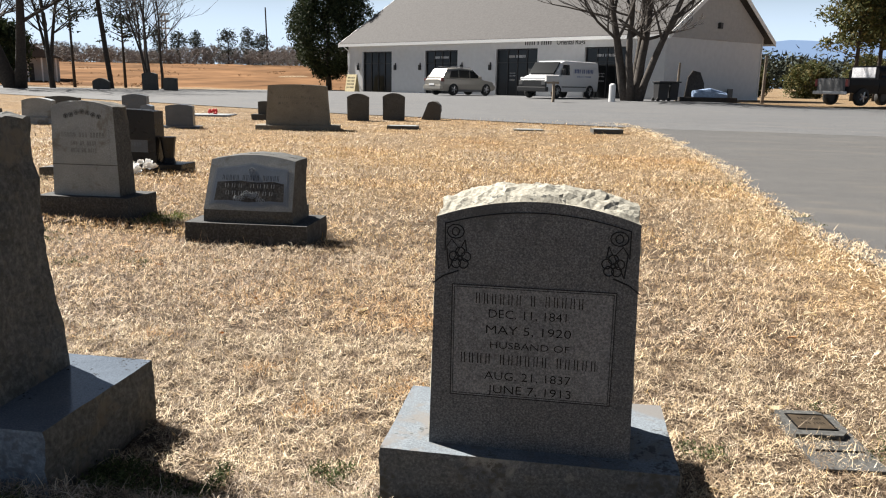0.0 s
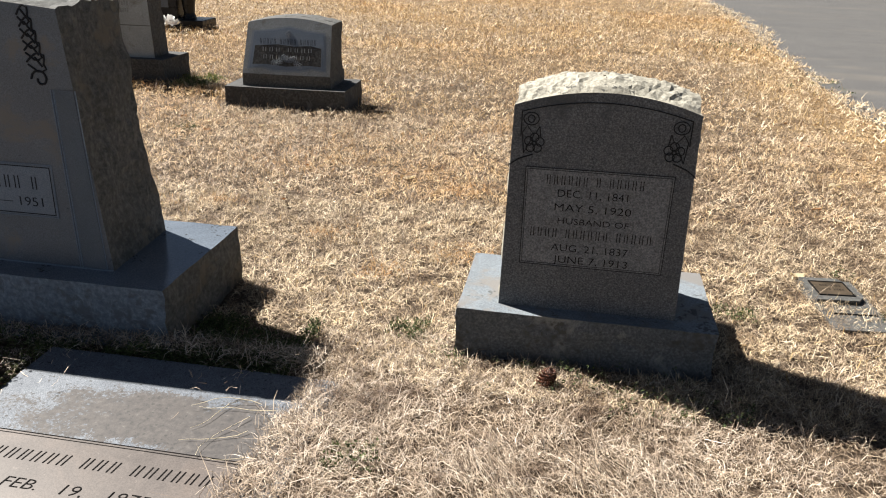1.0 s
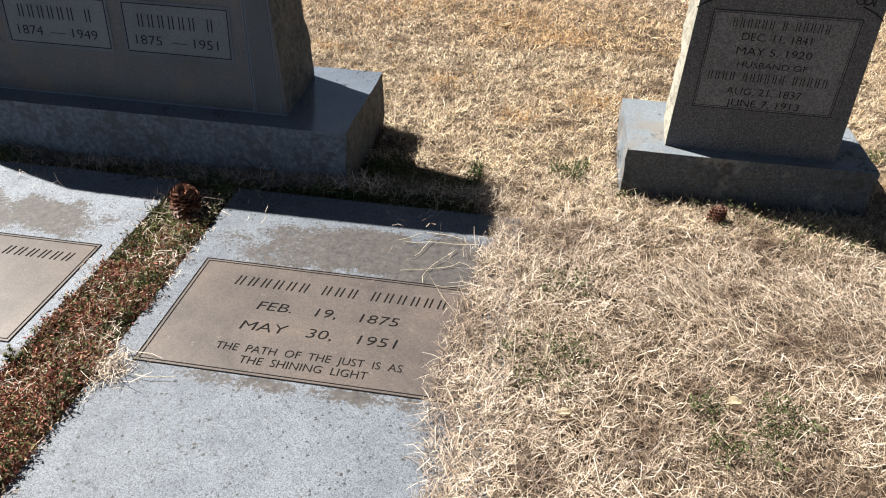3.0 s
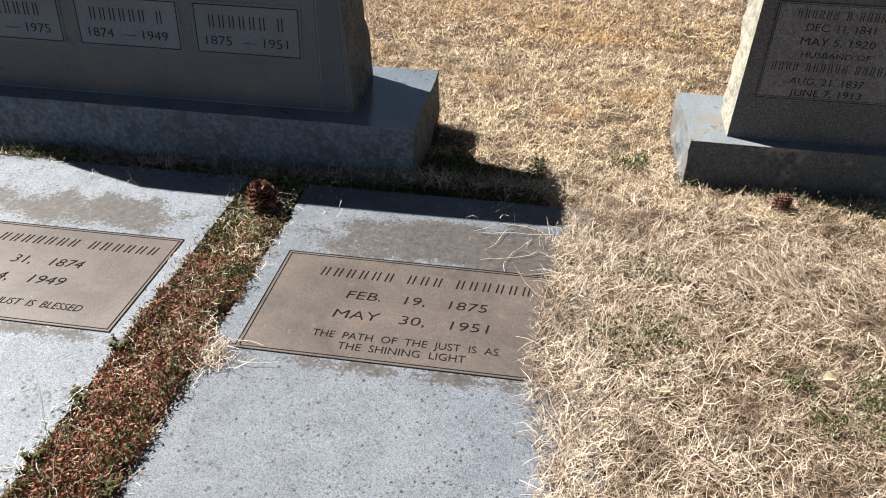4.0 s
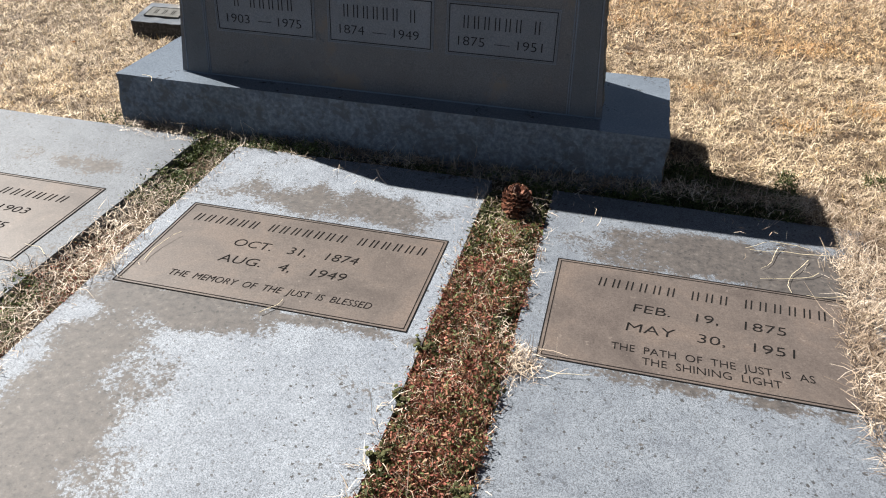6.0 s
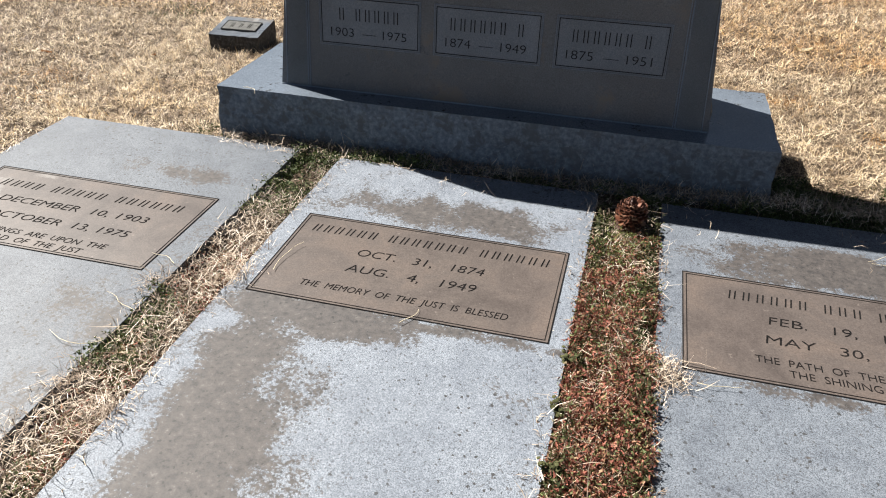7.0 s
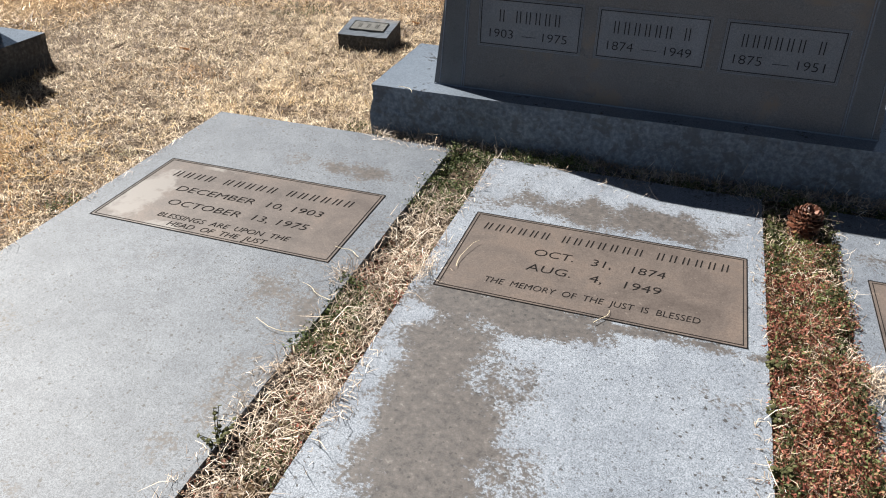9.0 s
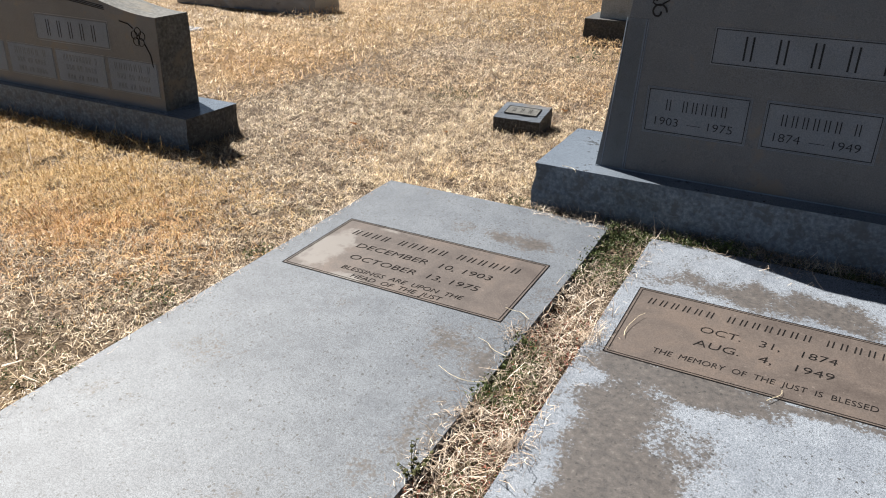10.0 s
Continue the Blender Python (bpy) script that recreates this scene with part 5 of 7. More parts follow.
def clumps(centres, size, per, rng, stretch=1.0):
    """Sprays of small pointed leaves round the given centres."""
    n = len(centres) * per
    c = np.repeat(np.asarray(centres), per, 0) + rng.normal(0, size * 0.55, (n, 3))
    a = rng.normal(0, 1, (n, 3))
    a /= np.linalg.norm(a, axis=1)[:, None]
    b = np.cross(a, rng.normal(0, 1, (n, 3)))
    b /= np.linalg.norm(b, axis=1)[:, None]
    s = size * rng.uniform(0.35, 0.9, (n, 1))
    v = np.stack([c - b * s * 0.28, c + b * s * 0.28, c + a * s * stretch], 1).reshape(-1, 3)
    return v, np.arange(n * 3).reshape(-1, 3)


def crown_tree(name, x, y, height, width, seed, label, material, bottom=0.12, shape="cone", n=900, size=0.35, per=10, lean=(0, 0), bark=None, tr=0.25, bottom_gap=False):
    rng = np.random.default_rng(seed)
    t = thing(name, pose(x, y, gz(x, y) - 0.05), label, "tree", "trees")
    bm = bmesh.new()
    tube(bm, [(lean[0] * f * height, lean[1] * f * height, f * height * 0.95) for f in (0, 0.2, 0.5, 0.8, 1)], [tr, tr * 0.85, tr * 0.6, tr * 0.35, 0.03], 8)
    part("trunk", bm, bark or M_DARKBARK, t, smooth=True)
    f = rng.uniform(0, 1, n) ** 0.8
    ang = rng.uniform(0, 2 * math.pi, n)
    if shape == "cone":
        rad = (1 - f) ** 0.6 * np.minimum(1, (f + 0.05) * 5)
    elif shape == "round":
        rad = np.sqrt(np.clip(1 - (2 * f - 1) ** 2, 0, 1))
    else:
        rad = 0.35 + 0.65 * np.abs(np.sin(f * 9 + seed)) * (1 - 0.5 * f)
        if bottom_gap:
            f = 0.25 + 0.75 * f
    lob = np.array([0.72 + 0.5 * noise.noise((math.cos(a) * 1.7 + seed, math.sin(a) * 1.7, ff * 4.0)) for a, ff in zip(ang, f)])
    r = rad * lob * width / 2 * np.sqrt(rng.uniform(0.25, 1, n))
    z = height * (bottom + (1 - bottom) * f)
    c = np.stack([r * np.cos(ang) + lean[0] * z, r * np.sin(ang) + lean[1] * z, z], -1)
    bm = bmesh.new()
    for k in range(0, n, max(1, n // 60)):
        tube(bm, [(lean[0] * z[k], lean[1] * z[k], max(0.3, z[k] - 0.25 * r[k])), c[k]], [0.05, 0.012], 4, False)
    part("branches", bm, bark or M_DARKBARK, t)
    v, fc = clumps(c, size, per, rng, 1.1)
    raw_mesh("crown", v, fc, material, t)
    return t


def shade_tree():
    x, y = out(10.05, 41.5)
    bare_tree("bare_tree", x, y, 10.0, 0.24, 11, ((-1.0, 0.1, 1.0), (-0.35, -0.3, 0.85), (0.5, 0.2, 1.05), (1.2, -0.1, 0.85), (0.1, 0.6, 0.7)), "bare grey many-stemmed tree before the white shop", None, 4, 3, 0.26)


shade_tree()
x, y = out(-10.5, 69)
crown_tree("cedar_tree", x, y, 12.5, 12.5, 3, "dark green cedar tree standing in dry field", M_CEDAR, 0.10, "cone", 4200, 0.36, 12, tr=0.28)
for u, v, h, w, s in ((29.6, 56, 9.5, 7.5, 4), (31.8, 57, 10.5, 8.0, 5), (35, 60, 12, 8.5, 6), (38, 57, 11, 9, 7), (44, 66, 13, 10, 9)):
    x, y = out(u, v)
    crown_tree("pine_tree", x, y, h, w, s, "olive-green pine with thin ragged crown by the road", M_PINE, 0.18, "ragged", 620, 0.42, 12, tr=0.2, bottom_gap=True)
for u, v, h, w, s in ((28.5, 72, 2.6, 4.0, 21), (32, 68, 3.0, 5, 22), (36, 66, 3.6, 6, 23), (41, 64, 3.5, 6, 24)):
    x, y = out(u, v)
    crown_tree("shrub", x, y, h, w, s, "dull olive-brown roadside shrub", M_PINE, 0.02, "round", 520, 0.35, 10, tr=0.06)
x, y = out(-26.5, 47.5)
bare_tree("bare_tree", x, y, 12, 0.42, 31, ((-0.6, 0.0, 1.0), (0.35, 0.1, 0.75)), "large dark leaning tree with spreading bare limbs", M_DARKBARK, 4, 3, 0.45)
for u, v, h, r, s in ((-25.6, 50, 11, 0.15, 32), (-27.2, 53, 11, 0.14, 33)):
    x, y = out(u, v)
    bare_tree("bare_tree", x, y, h, r, s, ((0.2, 0, 1.0), (-0.25, 0.2, 0.7)), "dark bare tree at the roadside", M_DARKBARK, 3, 3, 0.2, 0.015)
for u, v, h, r, s in ((-21.7, 56, 10.5, 0.11, 41), (-21.0, 57, 9.5, 0.10, 42), (-19.6, 51, 9.8, 0.09, 43)):
    x, y = out(u, v)
    bare_tree("bare_tree", x, y, h, r, s, ((0.15, 0, 1.0), (-0.3, 0.2, 0.8)), "slender bare grey sapling against the sky", None, 3, 4, 0.22, 0.010)
for u, v, h, w, s in ((-36.5, 64, 5, 5, 51), (-40, 64, 7, 7, 52)):
    x, y = out(u, v)
    crown_tree("shrub", x, y, h, w, s, "dark evergreen shrub at the wood's edge", M_CEDAR, 0.05, "round", 600, 0.5, 10, tr=0.1)
for u, v, h, w, s in ((-28, 58, 11, 6, 53), (-25, 60, 9, 6, 54)):
    x, y = out(u, v)
    crown_tree("pine_tree", x, y, h, w, s, "dark ragged evergreen behind bare trees", M_CEDAR, 0.4, "ragged", 170, 0.34, 10, tr=0.12)


def far_wood():
    """The bare hedgerow far across the field."""
    rng = np.random.default_rng(77)
    cs, hs = [], []
    for i in range(340):
        u = rng.uniform(-170, -14)
        v = 185 + rng.normal(0, 6) + 0.05 * u
        x, y = out(u, v)
        h = (3.4 + 2.0 * noise.noise((u * 0.06, 0.3, 0)) + rng.normal(0, 0.5))
        g = gz(x, y)
        k = 26
        z = g + h * rng.uniform(0.02, 1.0, k) ** 0.8
        cs.append(np.stack([x + rng.normal(0, 1.4, k), y + rng.normal(0, 1.4, k), z], -1))
    v, f = clumps(np.concatenate(cs), 0.36, 24, rng, 1.6)
    ob = raw_mesh("far_wood", v, f, M_TWIG)
    tagged(ob, "grey-brown bare hedgerow trees along the far field", "trees", kind="stuff")
    rng = np.random.default_rng(78)
    cs = []
    for i in range(420):
        u = rng.uniform(-20, 330)
        v = 330 + rng.normal(0, 12)
        x, y = out(u, v)
        h = 13 + 4 * noise.noise((u * 0.03, 1.3, 0))
        k = 22
        cs.append(np.stack([x + rng.normal(0, 3, k), y + rng.normal(0, 3, k), gz(x, y) + h * rng.uniform(0, 1, k)], -1))
    v, f = clumps(np.concatenate(cs), 2.6, 4, rng, 1.2)
    tagged(raw_mesh("far_wood", v, f, M_FARPINE), "distant grey-green woodland below the hills", "trees", kind="stuff")


far_wood()
for u, v, h, w, s in ((-66, 178, 9.0, 7, 61), (-62, 180, 8.5, 7, 62), (-58.5, 181, 8.5, 6, 63), (-50, 178, 9, 8, 64), (-46, 180, 9.5, 7, 65), (-43, 181, 8, 6, 66)):
    x, y = out(u, v)
    crown_tree("pine_tree", x, y, h * 0.85, w * 0.7, s, "dark pine in the far hedgerow", M_FARPINE, 0.35, "round", 90, 0.7, 8, tr=0.2)


def hills():
    n = 160
    v, f = [], []
    for i in range(n + 1):
        a = radians(-100 + 200 * i / n)
        d = 1400
        u, w = d * math.sin(a), d * math.cos(a)
        x, y = out(u, w)
        h = 66 + 26 * noise.noise((i * 0.11, 0.7, 0)) + 12 * noise.noise((i * 0.4, 2.7, 0))
        h *= 0.25 + 0.75 * float(smooth01(-60, 260, u))
        v += [(x, y, -5), (x, y, h)]
        if i:
            f.append((2 * i - 2, 2 * i, 2 * i + 1, 2 * i - 1))
    m = plain("glowing_hazy_blue_hills", (0.10, 0.14, 0.20), 1.0, 0, 0.06, 0.01, 0, 0.0)
    # blue emission paints the bright haze over the ridge; nothing there gives light
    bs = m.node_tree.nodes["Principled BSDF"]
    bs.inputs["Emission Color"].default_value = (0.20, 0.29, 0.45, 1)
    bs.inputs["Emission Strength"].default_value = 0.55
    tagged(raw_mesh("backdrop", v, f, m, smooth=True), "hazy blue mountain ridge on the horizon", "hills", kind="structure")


hills()


def field():
    us = np.linspace(-150, -8, 60)
    vs = np.linspace(66, 186, 40)
    U, V = np.meshgrid(us, vs)
    X = O_XY.x + R_AX.x * U + F_AX.x * V
    Y = O_XY.y + R_AX.y * U + F_AX.y * V
    Z = ground_z(X, Y) - 0.02 + smooth01(66, 84, V) * 0.25 * np.array([[noise.noise((a * 0.15, b * 0.15, 0)) + 0.6 for a, b in zip(r, s)] for r, s in zip(U, V)])
    i = (np.arange(39)[:, None] * 60 + np.arange(59)[None]).ravel()
    ob = raw_mesh("field", np.stack([X, Y, Z], -1).reshape(-1, 3), np.stack([i, i + 1, i + 61, i + 60], -1), M_FIELD, smooth=True)
    tagged(ob, "russet field of tall dry grass", "field", kind="structure")


field()


def scrub():
    rng = np.random.default_rng(5)
    cs = []
    for i in range(320):
        u, v = rng.uniform(-140, -8), rng.uniform(68, 184)
        if noise.noise((u * 0.05, v * 0.09, 2.0)) < rng.uniform(-0.3, 0.4):
            continue
        x, y = out(u, v)
        cs.append(np.stack([x + rng.normal(0, 1.2, 7), y + rng.normal(0, 0.6, 7), gz(x, y) + rng.uniform(0, 0.3, 7)], -1))
    v, f = clumps(np.concatenate(cs), 0.16, 24, rng, 1.0)
    tagged(raw_mesh("scrub", v, f, M_SCRUB), "brown scrub and tall weeds in the field", "scrub", kind="stuff")


scrub()


# ---- poles, posts and odds and ends by the shop ----
def pole(u, v, h, r, lean, label, name="utility_pole", material=None):
    x, y = out(u, v)
    t = thing(name, pose(x, y, gz(x, y) - 0.1), label, "pole", "poles")
    part("shaft", tube(bmesh.new(), [(0, 0, 0), (lean * h * 0.5, 0, h * 0.5), (lean * h, 0, h)], [r, r * 0.9, r * 0.75], 8), material or M_DARKBARK, t)
    return t


pole(-22.6, 52, 9.5, 0.17, -0.10, "dark leaning timber utility pole")
pole(-18.6, 49.0, 5.0, 0.07, -0.32, "thin leaning timber post", "post")
pole(-41, 178, 13, 0.2, -0.02, "far timber utility pole above the trees")
pole(16.9, 41.0, 2.6, 0.09, 0.0, "weathered timber post by the lane", "post", M_POST)
pole(12.9, 43.0, 2.2, 0.08, 0.03, "weathered timber post by the shop", "post", M_POST)


def tower():
    x, y = out(-86, 238)
    t = thing("lattice_mast", pose(x, y, gz(x, y)), "thin steel lattice mast on the far skyline", "mast")
    bm = bmesh.new()
    for sx, sy in ((-1, -1), (1, -1), (0, 1)):
        tube(bm, [(sx * 0.7, sy * 0.7, 0), (sx * 0.6, sy * 0.6, 16)], [0.2, 0.18], 4)
    for k in range(16):
        s = 1 if k % 2 else -1
        tube(bm, [(-0.65 * s, -0.65, k), (0.65 * s, -0.65, k + 1)], [0.1, 0.1], 4)
    part("frame", bm, M_SIDING, t)
    for z in (16, 14, 11.8):
        part("antenna_arm", box(bmesh.new(), -1.7, 1.7, -0.3, 0.3, z - 0.35, z + 0.1), M_SIDING, t)


tower()


def mailbox():
    x, y = out(5.25, 37.5)
    t = thing("mailbox", pose(x, y, gz(x, y) - 0.03, 0, 0, 20), "grey mailbox on a timber post beside the road", "mailbox")
    part("post", box(bmesh.new(), -0.06, 0.06, -0.06, 0.06, 0, 1.15, 0.01), M_POST, t)
    part("arm", box(bmesh.new(), -0.35, 0.25, -0.05, 0.05, 0.92, 1.02), M_POST, t)
    pts = [(-0.10, 0.0), (0.10, 0.0), (0.10, 0.14)] + [(0.10 * math.cos(a), 0.14 + 0.10 * math.sin(a)) for a in (math.pi * k / 8 for k in range(1, 8))] + [(-0.10, 0.14)]
    bm = prism(bmesh.new(), pts, -0.25, 0.25)
    part("box", moved(bm, Matrix.Translation((-0.1, 0, 1.03)) @ Matrix.Rotation(math.pi / 2, 4, "Z") @ Matrix.Diagonal((1.3, 1.3, 1.3, 1))), M_SIDING, t, "pale grey metal box")


mailbox()


def bollard():
    x, y = out(8.55, 39.5)
    t = thing("bollard", pose(x, y, gz(x, y) - 0.05), "squat white concrete bollard beside the tree", "bollard")
    part("shaft", tube(bmesh.new(), [(0, 0, 0), (0, 0, 0.9), (0, 0, 0.95)], [0.17, 0.165, 0.13], 14), M_WALL, t)
    part("cap", tube(bmesh.new(), [(0, 0, 0.94), (0, 0, 0.98)], [0.13, 0.06], 14), M_TRIM, t)


bollard()


def bin_and_clutter():
    for u, v, s in ((11.8, 42.2, 1.0), (12.5, 42.6, 0.9)):
        x, y = out(u, v)
        t = thing("wheelie_bin", pose(x, y, gz(x, y), 0, 0, 25), "dark plastic refuse bin beside the shop wall", "bin", "bins")
        part("body", shell(bmesh.new(), [(-0.3 * s, 0.28, 0.34, 0.08, 1.0), (0.3 * s, 0.28, 0.34, 0.08, 1.0)]), M_BLACK, t)
        part("lid", box(bmesh.new(), -0.36, 0.36, -0.38, 0.38, 1.0, 1.08, 0.03), M_BLACK, t)
        for k in (-0.25, 0.25):
            part("wheel", tube(bmesh.new(), [(-0.3, k - 0.04, 0.1), (-0.3, k + 0.04, 0.1)], [0.1, 0.1], 10), M_TYRE, t)
    x, y = out(13.9, 43.2)
    t = thing("leaning_board", pose(x, y, gz(x, y)), "dark rounded board leaning by shop wall", "board")
    pts = [(-0.5, 0), (0.6, 0), (0.55, 1.0), (0.3, 1.6), (-0.1, 1.7), (-0.35, 1.3)]
    part("panel", prism(bmesh.new(), pts, 0, 0.18, 0.02), M_DARKBARK, t)
    x, y = out(14.6, 42.6)
    t = thing("tarpaulin_pile", pose(x, y, gz(x, y)), "low stack under pale blue tarpaulin", "pile")
    part("cover", shell(bmesh.new(), [(-0.9, 0.45, 0.35, 0.25, 0.6), (0, 0.5, 0.4, 0.25, 0.75), (0.9, 0.45, 0.3, 0.25, 0.5)]), plain("blue_tarpaulin", (0.24, 0.32, 0.46), 0.5), t)
    part("timber", box(bmesh.new(), -1.6, 1.4, -0.5, 0.5, 0, 0.25, 0.02), M_DARKBARK, t)
    x, y = out(-7.4, 60.8)
    t = thing("sandwich_board", pose(x, y, gz(x, y), 0, 0, -30), "yellowed folding board sign standing by the shop", "sign")
    for s in (-1, 1):
        bm = box(bmesh.new(), -0.55, 0.55, -0.02, 0.02, 0, 1.35)
        p = part("board", moved(bm, Matrix.Translation((0, s * 0.28, 0)) @ Matrix.Rotation(s * 0.20, 4, "X")), M_BOARD, t)
    for z in (0.35, 0.6, 0.85, 1.1):
        bars("sign_line", (4, 5), 0.8, 0.12, (0, z), Matrix.Translation((0, -0.305, 0)) @ Matrix.Rotation(-0.20, 4, "X") @ Matrix.Rotation(math.pi / 2, 4, "X"), p, M_BARK, 0.5)


bin_and_clutter()


def far_house():
    x, y = out(-46.5, 86)
    t = thing("house", pose(x, y, gz(x, y), 0, 0, 35), "small weathered house with a pillared porch behind trees", "house")
    part("wall", box(bmesh.new(), -3, 3, 0, 5, -0.3, 2.6), M_SIDING, t)
    part("roof", prism(bmesh.new(), [(-3.4, 2.6), (3.4, 2.6), (0, 4.2)], -1.8, 5.4), M_SHINGLE, t)
    for k in range(5):
        part("porch_post", box(bmesh.new(), -2.9 + 1.4 * k, -2.75 + 1.4 * k, -1.6, -1.45, -0.3, 2.6), M_TRIM, t)
    part("door", box(bmesh.new(), -0.5, 0.5, -0.04, -0.005, -0.2, 2.0), M_BLACK, t)


far_house()


# ---- stones further off ----
def simple_stone(u, v, w, h, d, label, face, base=None, crown=0.0, taper=0.0, turn=0.0, side=None, rough=0.008, lines=0, lean=0.0, base_h=0.16, ground=0.0, tilt=0.0):
    x, y = out(u, v)
    t = thing("gravestone", pose(x, y, gz(x, y) + ground, lean, tilt, 9.2 + turn), label, "gravestone", "gravestones")
    z0 = -0.05
    if base:
        bw, bd = base
        part("base", rough_box(bmesh.new(), -bw / 2, bw / 2, -bd / 2, bd / 2, -0.06, base_h, 0.07, 0.008, seed=u), side or face, t)
        z0 = base_h
    pts = stone_outline(w, w - taper, z0, h - crown, h, 16, 7)
    part("die", die(bmesh.new(), pts, -d / 2, d / 2, 0.0, z0, rough, 4, 0.0, u * 2), [face, side or face], t)
    m = on_face(-d / 2, 0, z0, 0.0015)
    for k in range(lines):
        bars("inscription_line", ((5, 4), (3, 2, 4), (4, 4))[k % 3], w * 0.6, 0.05, (0, (h - z0) * (0.68 - 0.14 * k)), m, t, side or M_OLD)
    return t


def slant_marker():
    t = thing("slant_marker", pose(-1.68, 5.74, 0.0, 0, 0, 2.0), "grey granite slant marker with dark carved panel on wide base", "gravestone", "gravestones")
    part("base", rough_box(bmesh.new(), -0.46, 0.46, 0.0, 0.50, -0.06, 0.155, 0.05, 0.014, seed=8), M_DARKBASE, t)
    part("nose", rough_box(bmesh.new(), -0.335, 0.335, 0.06, 0.46, 0.155, 0.245, 0.04, 0.010, False, 6.0), M_OLD, t, "rough vertical nose under the slanted face")
    pts = stone_outline(0.67, 0.64, 0.245, 0.595, 0.635, 18, 9)
    bm = die(bmesh.new(), pts, 0.06, 0.42, 0.42, 0.245, 0.008, 5, 0.0, 2.2, 0.0, 0.59)
    # the sides take a darker stone that paints in their shade
    part("die", bm, [M_PALEFACE, M_OLD], t)
    m = on_face(0.06, 0.42, 0.245, 0.002)
    def plate(bm, pts, depth):
        vs = [bm.verts.new((a, b, 0.0)) for a, b in pts]
        ws = [bm.verts.new((a, b, -depth)) for a, b in pts]
        bm.faces.new(vs)
        for i in range(len(pts)):
            bm.faces.new((vs[i], ws[i], ws[(i + 1) % len(pts)], vs[(i + 1) % len(pts)]))
        return bm
    pts = [(-0.285, 0.045), (-0.18, 0.055), (-0.10, 0.035), (0.10, 0.035), (0.18, 0.055), (0.285, 0.045), (0.265, 0.31), (0.12, 0.325), (0, 0.35), (-0.12, 0.325), (-0.265, 0.31)]
    part("scroll_rim", moved(plate(bmesh.new(), [(a * 1.06, (b - 0.19) * 1.08 + 0.19) for a, b in pts], 0.004), m), M_HBAND, t, "pale carved scroll rim")
    m = m @ Matrix.Translation((0, 0, 0.003))
    p = part("inscription_panel", moved(plate(bmesh.new(), pts, 0.004), m), M_HPANEL, t, "weathered inscription panel, darkened below")
    part("dark_crust", moved(plate(bmesh.new(), [(-0.262, 0.070), (-0.16, 0.075), (0.0, 0.062), (0.16, 0.075), (0.262, 0.070), (0.255, 0.205), (0.17, 0.222), (0.05, 0.212), (-0.08, 0.224), (-0.252, 0.21)], 0.001), m @ Matrix.Translation((0, 0, 0.0006))), M_DARKBASE, p)
    mm = m @ Matrix.Translation((0, 0, 0.001))
    bars("name_line", (5, 5, 5), 0.44, 0.040, (0, 0.245), mm, p, M_INK)
    bars("date_line", (3, 4), 0.40, 0.030, (0, 0.185), mm, p, M_PALEFACE)
    bars("date_line", (3, 4), 0.38, 0.030, (0, 0.130), mm, p, M_PALEFACE)
    bm = bmesh.new()
    for k in range(9):
        rose(bm, -0.10 + 0.025 * k, 0.075 + 0.045 * math.sin(math.pi * k / 8) + 0.012 * math.cos(k * 2.1), 0.022, mm)
    rose(bm, 0.0, 0.30, 0.028, mm)
    part("carved_spray", bm, M_HBAND, t, "carved flower spray")


slant_marker()


def pale_headstone():
    t = thing("headstone", pose(-3.44, 6.42, -0.05, 0, 0, 1.0), "pale grey headstone with serpentine top on a dark rough base", "gravestone", "gravestones")
    part("base", rough_box(bmesh.new(), -0.42, 0.42, 0.0, 0.46, -0.06, 0.235, 0.05, 0.02, seed=4), M_DARKBASE, t)
    pts = stone_outline(0.61, 0.56, 0.235, 0.985, 1.03, 22, 12)
    part("die", die(bmesh.new(), pts, 0.08, 0.36, 0.03, 0.235, 0.016, 6, 0.02, 6.2, 0.0, 0.98), [M_PALEFACE, M_HROUGH], t)
    m = on_face(0.08, 0.03, 0.235, 0.0015)
    p = part("inscription_panel", moved(box(bmesh.new(), -0.235, 0.235, 0.28, 0.565, -0.002, 0.0005), m), M_PALEFACE, t)
    mm = m @ Matrix.Translation((0, 0, 0.001))
    bars("name_line", (5, 3, 5), 0.40, 0.042, (0, 0.515), mm, p, M_OLD)
    bars("date_line", (3, 2, 4), 0.24, 0.036, (0, 0.445), mm, p, M_OLD)
    bars("date_line", (4, 2, 4), 0.24, 0.036, (0, 0.385), mm, p, M_OLD)
    bm = bmesh.new()
    for k in range(7):
        rose(bm, -0.15 + 0.05 * k, 0.69 + 0.02 * math.cos(k - 3), 0.022, m)
    part("carved_spray", bm, M_OLD, t)
    part("rule", moved(box(bmesh.new(), -0.30, 0.30, 0.262, 0.268, 0, 0.001), m), M_OLD, t)


pale_headstone()


